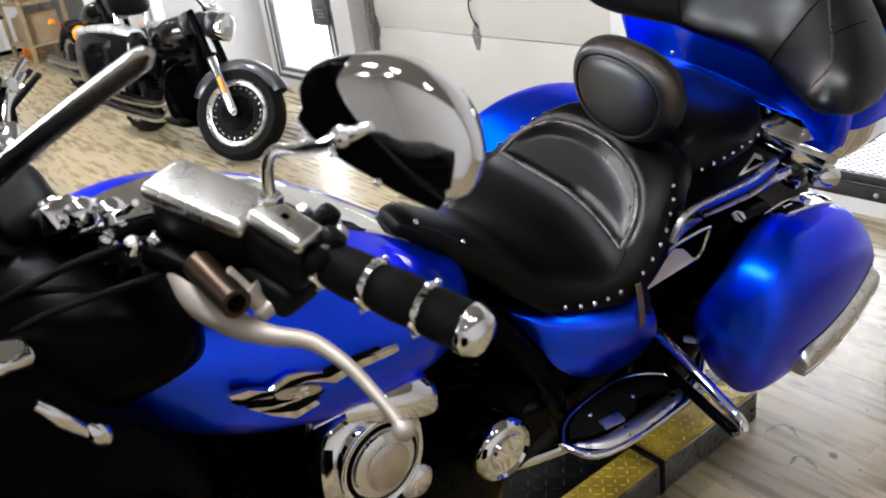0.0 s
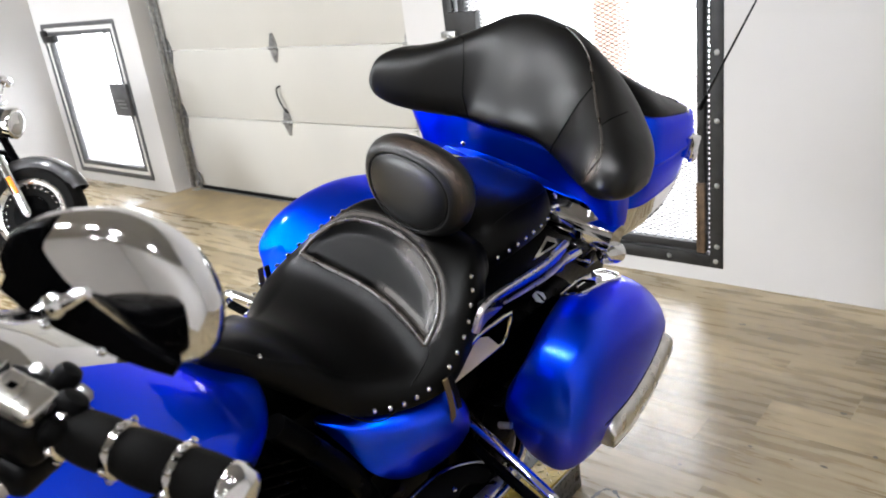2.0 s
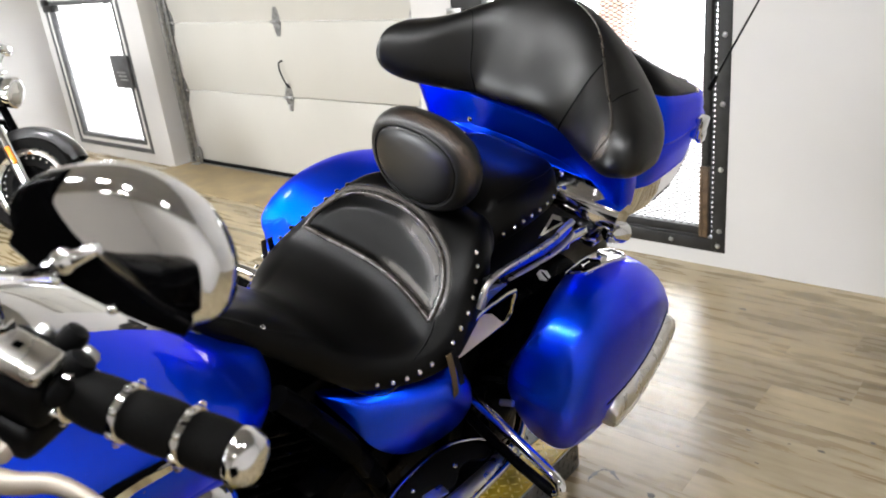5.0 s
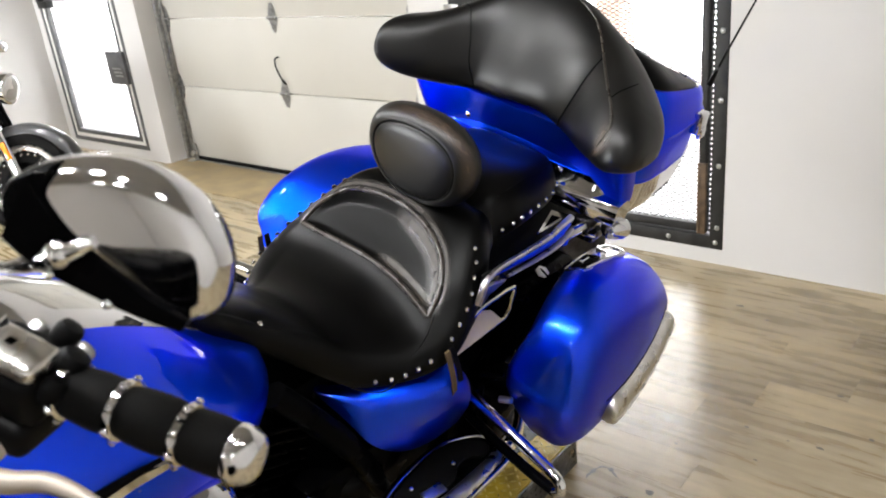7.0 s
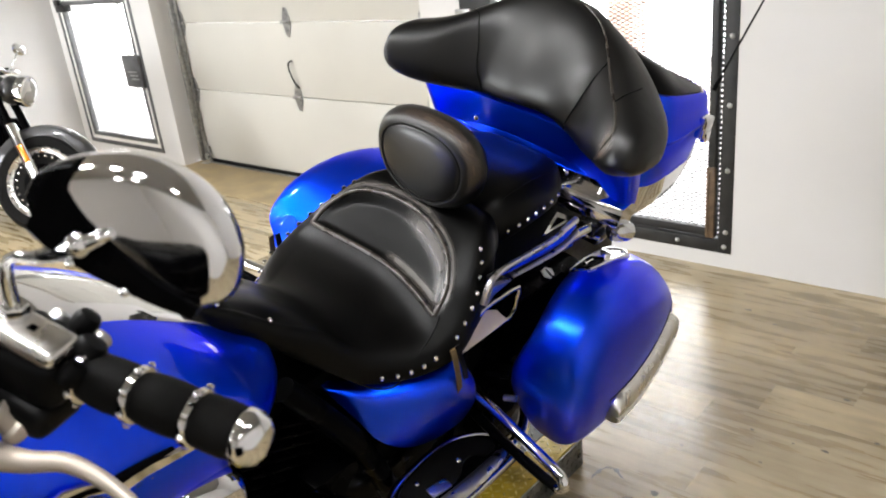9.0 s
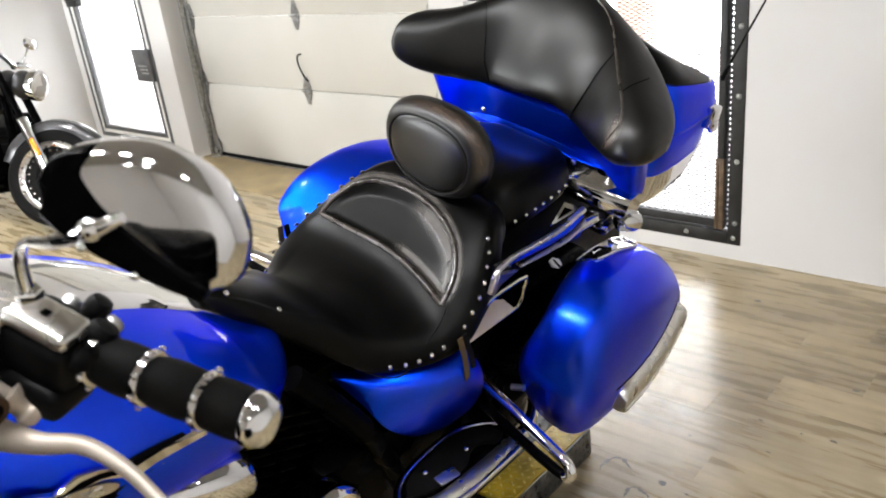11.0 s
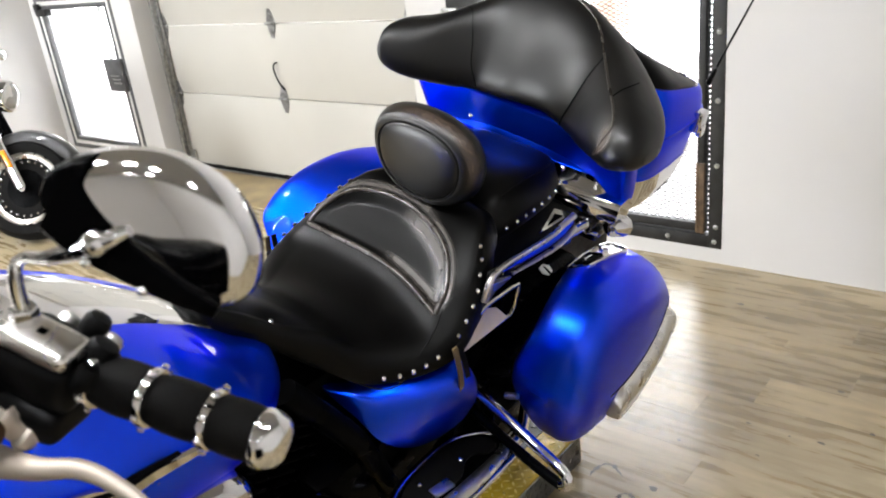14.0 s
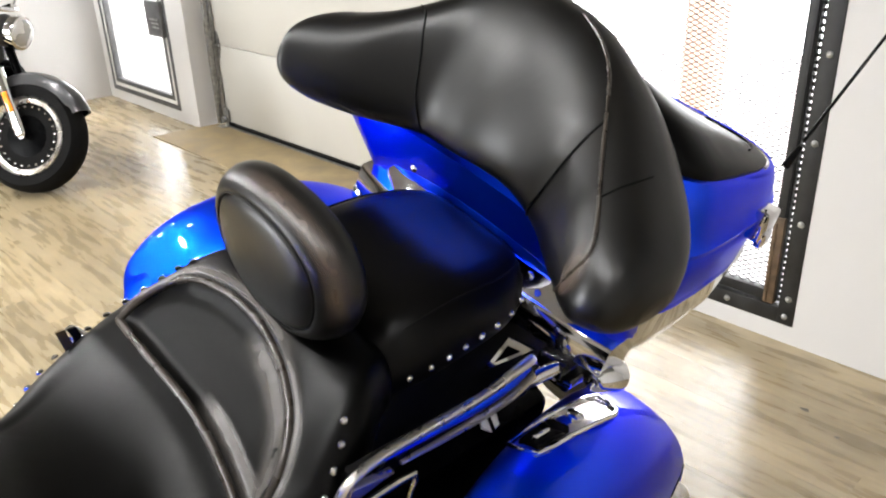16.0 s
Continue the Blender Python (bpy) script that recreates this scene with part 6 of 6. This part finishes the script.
# ---- other motorcycles (x ahead, y to their left) ----
def cruiser(m, steer, paint, tank_paint, label, signals, group, dressed=False):
    b = thing("cruiser_motorcycle", m, label, "motorcycle", group)

    def ring_wheel(name, centre, r, w, turn):
        mm = turn @ Matrix.Translation(centre) @ pose(0, 0, 0, 90, 0, 0)
        wh = part(name, moved(turned([(r * 0.58, -w * 0.30), (r * 0.60, -w * 0.44), (r * 0.635, -w * 0.47), (r * 0.65, -w * 0.42), (r * 0.675, -w * 0.45), (r * 0.70, -w * 0.52), (r * 0.715, -w * 0.46), (r * 0.68, -w * 0.2), (r * 0.68, w * 0.2), (r * 0.715, w * 0.46), (r * 0.70, w * 0.52), (r * 0.675, w * 0.45), (r * 0.65, w * 0.42), (r * 0.635, w * 0.47), (r * 0.60, w * 0.44), (r * 0.58, w * 0.30)], 56, False), mm), SATIN, b, "polished rim with black centre disc")
        part("centre_disc", moved(turned([(0.02, -w * 0.44), (0.06, -w * 0.42), (r * 0.56, -w * 0.38), (r * 0.605, -w * 0.36), (r * 0.605, w * 0.36), (r * 0.56, w * 0.38), (0.06, w * 0.42), (0.02, w * 0.44)], 48), mm), BLACK, wh, "black solid wheel disc")
        t = [(r * 0.69, -w * 0.40), (r * 0.72, -w * 0.49), (r * 0.88, -w * 0.53), (r * 0.955, -w * 0.4), (r * 0.992, -w * 0.2), (r, 0), (r * 0.992, w * 0.2), (r * 0.955, w * 0.4), (r * 0.88, w * 0.53), (r * 0.72, w * 0.49), (r * 0.69, w * 0.40)]
        part("tyre", moved(turned(t, 64), mm), RUBBER, wh, "black treaded tyre")
        for i in range(24):
            a = 2 * math.pi * i / 24
            for sd in (1, -1):
                part("rim_bolt", moved(dome(0.0085, 0.007, 8), mm @ aim((r * 0.53 * math.cos(a), r * 0.53 * math.sin(a), sd * w * 0.383), (0, 0, sd))), CHROME, wh)
        part("axle_nut", moved(turned([(0.022, -w * 0.75), (0.022, w * 0.75)], 16), mm), CHROME, wh)
    head = Matrix.Translation((1.32, 0, 0.75)) @ pose(0, 0, 0, 0, -30, 0)
    turn = head @ pose(0, 0, 0, 0, 0, steer) @ head.inverted()
    eye = Matrix.Identity(4)
    ring_wheel("rear_wheel", (0, 0, 0.325), 0.325, 0.19, eye)
    ring_wheel("front_wheel", (1.62, 0, 0.32), 0.32, 0.15, turn)

    def rod(name, pts, rad, mat, t=eye, parent=b, label=""):
        return part(name, moved(tube(pts, rad, 14), t), mat, parent, label)

    for s in (1, -1):
        f = rod("fork_tube", [(1.20, s * 0.105, 0.96), (1.45, s * 0.105, 0.58)], 0.026, BLACK, turn)
        rod("fork_slider", [(1.40, s * 0.105, 0.66), (1.62, s * 0.105, 0.32)], 0.033, CHROME, turn, f, "polished fork slider")
        part("reflector", moved(box(-0.017, -0.008, -0.06, 0.017, 0.008, 0.06, 0.006), turn @ Matrix.Translation((1.525, s * 0.141, 0.49)) @ pose(0, 0, 0, 0, -33, 0)), AMBER, f, "amber fork reflector")
    lobes = []
    for k in range(3):
        for f, q in ((-0.045, 0.062), (-0.035, 0.080), (-0.012, 0.092), (0.012, 0.092), (0.035, 0.080), (0.045, 0.062)):
            lobes.append((0.10 * k - 0.21 + f, 0, 0, q * (0.86 + 0.07 * k), q * (0.86 + 0.07 * k)))
    nac = part("headlamp_nacelle", moved(along_y([(-0.262, 0, 0, 0.03, 0.03)] + lobes + [(0.05, 0, 0, 0.08, 0.08)], 2.0, 28, 2), turn @ Matrix.Translation((1.34, 0, 0.90)) @ pose(0, 0, 0, 0, 0, -90)), GREY, b, "ribbed dark grey headlamp nacelle")
    lampg = part("headlamp", moved(turned([(0.097, -0.03), (0.1, 0), (0.097, 0.02), (0.085, 0.024)], 32), turn @ aim((1.42, 0, 0.90), (1, 0, -0.05))), CHROME, nac, "chrome headlamp rim")
    part("headlamp_lens", moved(dome(0.087, 0.025, 28), turn @ aim((1.437, 0, 0.90), (1, 0, -0.05))), SILVER, lampg)
    bar = rod("handlebar", [(1.0, -0.40, 1.09), (1.10, -0.33, 1.10), (1.24, -0.18, 1.06), (1.25, 0, 1.02), (1.24, 0.18, 1.06), (1.10, 0.33, 1.10), (1.0, 0.40, 1.09)], 0.014, CHROME, turn)
    for s in (1, -1):
        rod("grip", [(0.99, s * 0.405, 1.09), (1.07, s * 0.35, 1.10)], 0.019, RUBBER, turn, bar)
        st = rod("mirror", [(1.10, s * 0.33, 1.10), (1.12, s * 0.35, 1.22), (1.10, s * 0.37, 1.25)], 0.006, CHROME, turn)
        part("mirror_head", moved(loft([[(d, u * f, v * f) for u, v in oval(0.07, 0.04, 2.6, 24)] for f, d in ((0.9, -0.012), (1, 0), (0.8, 0.02), (0.3, 0.03))]), turn @ Matrix.Translation((1.10, s * 0.40, 1.26))), CHROME, st)
    # fenders
    fr = []
    for i in range(19):
        a = radians(35 + 133 * i / 18)
        rr = 0.365
        wv = 0.075 * (1 if 1 < i < 17 else 0.8)
        cx, cz = 1.62 + rr * math.cos(a), 0.32 + rr * math.sin(a)
        nx, nz = math.cos(a), math.sin(a)
        fr.append([(cx + nx * h, wv * u, cz + nz * h) for u, h in ((-1, -0.07), (-1.02, -0.04), (-0.85, -0.008), (-0.4, 0.008), (0, 0.012), (0.4, 0.008), (0.85, -0.008), (1.02, -0.04), (1, -0.07), (0.8, -0.02), (0, 0.004), (-0.8, -0.02))])
    part("front_fender", moved(loft(fr), turn), paint, b)
    rf = []
    for i in range(21):
        a = radians(5 + 165 * i / 20)
        rr = 0.385
        cx, cz = -0.02 + rr * math.cos(a), 0.335 + rr * math.sin(a)
        nx, nz = math.cos(a), math.sin(a)
        rf.append([(cx + nx * h, 0.11 * u, cz + nz * h) for u, h in ((-1, -0.12), (-1.02, -0.05), (-0.85, -0.01), (-0.4, 0.008), (0, 0.012), (0.4, 0.008), (0.85, -0.01), (1.02, -0.05), (1, -0.12), (0.8, -0.03), (0, 0.0), (-0.8, -0.03))])
    part("rear_fender", loft(rf), paint, b)
    part("fuel_tank", moved(along_y([(-0.30, 0, 0.74, 0.07, 0.05), (-0.22, 0, 0.77, 0.13, 0.09), (-0.05, 0, 0.81, 0.16, 0.12), (0.12, 0, 0.84, 0.15, 0.12), (0.24, 0, 0.86, 0.09, 0.08)], 2.3, 32), Matrix.Translation((0.86, 0, 0)) @ pose(0, 0, 0, 0, 0, -90)), tank_paint, b)
    part("seat", moved(along_y([(-0.30, 0, 0.66, 0.08, 0.03), (-0.22, 0, 0.70, 0.14, 0.055), (-0.05, 0, 0.68, 0.17, 0.055), (0.15, 0, 0.69, 0.15, 0.05), (0.34, 0, 0.72, 0.09, 0.04)], 2.6, 28), Matrix.Translation((0.30, 0, 0)) @ pose(0, 0, 0, 0, 0, -90)), LEATHER, b, "black leather seat")
    e = part("engine", join(box(0.48, -0.15, 0.16, 1.02, 0.15, 0.42, 0.04), box(0.30, -0.12, 0.25, 0.55, 0.12, 0.55, 0.03), box(1.10, -0.02, 0.2, 1.16, 0.02, 0.8, 0.01)), BLACK, b, "dark V-twin engine")
    for cx, tl in ((0.68, -22), (0.86, 22)):
        for i in range(8):
            part("cooling_fin", moved(box(-0.085, -0.11, -0.004, 0.085, 0.11, 0.004, 0.002), Matrix.Translation((cx, 0, 0.43)) @ pose(0, 0, 0, 0, tl, 0) @ pose(0, 0, 0.032 * i)), IRON, e)
    part("air_cleaner", moved(turned([(0.08, 0), (0.085, 0.03), (0.075, 0.05), (0.004, 0.055)], 32), aim((0.77, -0.15, 0.60), (0, -1, 0))), BLACK, e)
    part("timing_cover", moved(turned([(0.085, 0), (0.085, 0.02), (0.06, 0.035), (0.004, 0.04)], 32), aim((0.86, -0.15, 0.32), (0, -1, 0))), CHROME, e)
    for k, dz in ((0, 0.0), (1, 0.10)):
        rod("exhaust_pipe", [(0.95 - 0.1 * k, -0.10, 0.62), (1.05 - 0.1 * k, -0.18, 0.45), (0.85, -0.19, 0.24 + dz), (0.4, -0.21, 0.22 + dz), (-0.30, -0.22, 0.24 + dz)], [0.022, 0.022, 0.028, 0.045, 0.046], PIPE, eye, b, "slash-cut exhaust pipe")
    rod("frame_tube", [(1.22, 0, 0.85), (1.10, 0.06, 0.45), (0.95, 0.08, 0.17), (0.45, 0.08, 0.16), (0.28, 0.07, 0.40), (0.40, 0.05, 0.70), (1.15, 0, 0.80)], 0.02, BLACK)
    big = 1.7 if dressed else 1.0
    for s in (1, -1):
        part("footboard", box(0.95, s * 0.20 - 0.05, 0.24, 1.22, s * 0.20 + 0.05, 0.26, 0.008), RUBBER, b)
        part("turn_signal", moved(turned([(0.01 * big, -0.04), (0.03 * big, -0.03), (0.04 * big, 0.0), (0.034 * big, 0.02), (0.004, 0.03)], 24), aim((-0.25 * big, s * 0.16 * big, 0.72 + 0.1 * (big - 1)), (-1, 0, 0))), signals, b)
    rod("side_stand", [(0.62, 0.12, 0.18), (0.58, 0.30, 0.02)], 0.012, BLACK)
    if dressed:
        for s in (1, -1):
            part("saddlebag", moved(along_y([(-0.42, 0.24 * s, 0.60, 0.06, 0.12), (-0.37, 0.25 * s, 0.60, 0.10, 0.20), (-0.1, 0.26 * s, 0.62, 0.12, 0.23), (0.32, 0.25 * s, 0.65, 0.11, 0.22), (0.60, 0.22 * s, 0.67, 0.09, 0.18), (0.66, 0.21 * s, 0.68, 0.05, 0.12)], 3.0, 32), pose(-0.02, 0, 0, 0, 0, -90)), GLOSS, b, "gloss black hard saddlebag")
            # black lid given silver paint in place of the white it reflects
            part("bag_lid", moved(along_y([(-0.41, 0.24 * s, 0.76, 0.05, 0.02), (-0.36, 0.25 * s, 0.80, 0.09, 0.035), (-0.1, 0.26 * s, 0.835, 0.105, 0.035), (0.32, 0.25 * s, 0.855, 0.095, 0.035), (0.58, 0.22 * s, 0.83, 0.075, 0.03), (0.64, 0.21 * s, 0.80, 0.04, 0.02)], 2.6, 28), pose(-0.02, 0, 0, 0, 0, -90)), SILVER, b, "bag lid, white reflection painted silver")
            rod("sissy_bar", [(0.02, s * 0.12, 0.66), (-0.02, s * 0.12, 0.92), (-0.05, s * 0.12, 1.10)], 0.012, CHROME)
            rod("crash_bar", [(1.12, s * 0.06, 0.66), (1.10, s * 0.22, 0.60), (1.08, s * 0.26, 0.44), (1.06, s * 0.20, 0.26), (1.04, s * 0.06, 0.22)], 0.014, BLACK)
            part("lower_shield", moved(loft([[(d, u * f, v * f) for u, v in oval(0.10, 0.22, 2.6, 24)] for f, d in ((0.85, -0.03), (1, 0), (0.9, 0.03), (0.3, 0.04))]), pose(1.08, s * 0.16, 0.48, 0, -20, 0)), BLACK, b, "black lower leg shield")
        part("backrest_pad", moved(loft([[(d, u * f, v * f) for u, v in oval(0.17, 0.11, 3, 28)] for f, d in ((0.85, -0.04), (1, -0.02), (1, 0.015), (0.85, 0.04), (0.2, 0.05))]), pose(-0.02, 0, 1.04, 0, -6, 0)), LEATHER, b, "black sissy bar backrest pad")
    part("tail_lamp", box(-0.40, -0.05, 0.62, -0.34, 0.05, 0.70, 0.012), RED, b)
    return b


SMALL = Matrix.Scale(0.9, 4)
cruiser(pose(-5.16, 2.46, 0.0, -7, 0, 4) @ SMALL, 38, GREY, GLOSS, "black dressed cruiser with solid disc wheels, polished rims and hard bags", AMBER, "parked motorcycles", True)
cruiser(pose(-7.55, 2.66, 0.0, -7, 0, 2) @ SMALL, 15, BLACK, GLOSS, "black cruiser motorcycle parked behind another", AMBER, "parked motorcycles")
cruiser(pose(-6.98, 1.40, 0.0, -7, 0, 3) @ SMALL, 10, BLACK, BLACK, "black cruiser motorcycle parked in the row", AMBER, "parked motorcycles")

# ---- far end: cart, cabinet, cone ----
cart = thing("shelf_cart", pose(-10.6, 3.0, 0, 0, 0, 5), "dark brown shelf cart loaded with cardboard boxes", "shelf")
for x in (-0.4, 0.4):
    for y in (-0.25, 0.25):
        part("post", box(x - 0.025, y - 0.025, 0, x + 0.025, y + 0.025, 1.7, 0.004), SOIL, cart)
for z in (0.2, 0.7, 1.2, 1.65):
    part("shelf", box(-0.43, -0.28, z, 0.43, 0.28, z + 0.03, 0.004), SOIL, cart)
for bx, bz, bw, bh in ((-0.2, 0.23, 0.3, 0.3), (0.18, 0.23, 0.3, 0.36), (-0.15, 0.73, 0.4, 0.28), (0.22, 0.73, 0.2, 0.33), (0.0, 1.23, 0.5, 0.3)):
    bxo = tagged(part("carton", moved(box(-bw / 2, -0.2, 0, bw / 2, 0.2, bh, 0.006), pose(-10.6 + bx, 3.0, bz, 0, 0, 5)), CARD), "closed brown cardboard carton on the cart", "box", "cartons")
cab = thing("cabinet", pose(-12.2, 2.75, 0), "white metal cabinet against the far wall", "cabinet")
part("body", box(-0.4, -0.35, 0.06, 0.4, 0.35, 0.95, 0.01), WHITE, cab)
part("plinth", box(-0.37, -0.32, 0, 0.37, 0.32, 0.06, 0.004), BLACK, cab)
part("door", box(0.4, -0.33, 0.09, 0.42, -0.005, 0.93, 0.006), WHITE, cab)
part("door", box(0.4, 0.005, 0.09, 0.42, 0.33, 0.93, 0.006), WHITE, cab)
rack = thing("shelf_unit", pose(-8.6, 3.45, 0), "white open shelf unit with a yellow case and tools", "shelf")
for x in (-0.45, 0.45):
    part("side_panel", box(x - 0.015, -0.2, 0, x + 0.015, 0.2, 1.25, 0.003), WHITE, rack)
for z in (0.1, 0.48, 0.86, 1.22):
    part("shelf", box(-0.435, -0.2, z, 0.435, 0.2, z + 0.025, 0.003), WHITE, rack)
for bx, bz, bw, bh, mat, nm, lb in ((-0.2, 0.885, 0.3, 0.22, LEMON, "tool_case", "small bright yellow plastic case on the shelf"), (0.22, 0.885, 0.2, 0.16, BLACK, "tool_case", "small black plastic case on the shelf"), (0.0, 0.505, 0.36, 0.14, IRON, "tool_case", "dark steel box on the shelf")):
    tagged(part(nm, moved(join(box(-bw / 2, -0.13, 0, bw / 2, 0.13, bh, 0.015), tube([(-0.05, 0, bh), (-0.04, 0, bh + 0.025), (0.04, 0, bh + 0.025), (0.05, 0, bh)], 0.008, 8)), pose(-8.6 + bx, 3.45, bz)), mat), lb, "case", "cases on the shelf")
cone = thing("marker_cone", pose(-11.4, 2.98, 0), "small orange marker cone on the floor", "cone")
part("cone_body", turned([(0.11, 0.02), (0.10, 0.05), (0.03, 0.42), (0.02, 0.44)], 28), AMBER, cone)
part("cone_foot", box(-0.15, -0.15, 0, 0.15, 0.15, 0.02, 0.006), AMBER, cone)

# ---- floor ----
slab("floor", WX0, WY0, -0.15, WX1, WY1 + THICK, -0.006, SOIL, "wood-look plank floor of the showroom")
floor = bpy.data.objects["floor"]
PL, PW = 1.22, 0.152
shared = mesh_of("plank", *box(0, 0, -0.006, PL - 0.0003, PW - 0.0003, 0.0, 0), smooth=False)
rng = random.Random(5)
far = []
row, y = 0, WY1 - PW
while y > WY0 - PW:
    x = WX1 - PL * rng.random() - 0.0
    x0 = x
    xs = [x0 + PL] if x0 + PL < WX1 else []
    while x > WX0 - PL:
        near = -5.7 < x < 2.4 and y > 0.35
        a, b = max(x, WX0), min(x + PL, WX1)
        if near and a == x and b == x + PL and y + PW <= WY1 + 1e-6:
            ob = part("plank", shared, OAK, floor)
            ob.location = (x, y, 0)
        else:
            far.append((a, max(y, WY0), b - 0.0015, min(y + PW, WY1) - 0.0015))
        x -= PL
    if x0 + PL < WX1:
        far.append((x0 + PL, max(y, WY0), WX1, min(y + PW, WY1) - 0.0015))
    y -= PW
tagged(part("far_planks", join(*[box(a, b, -0.006, c, d, 0.0, 0) for a, b, c, d in far if c > a and d > b]), OAK, floor, smooth=False), kind="stuff")
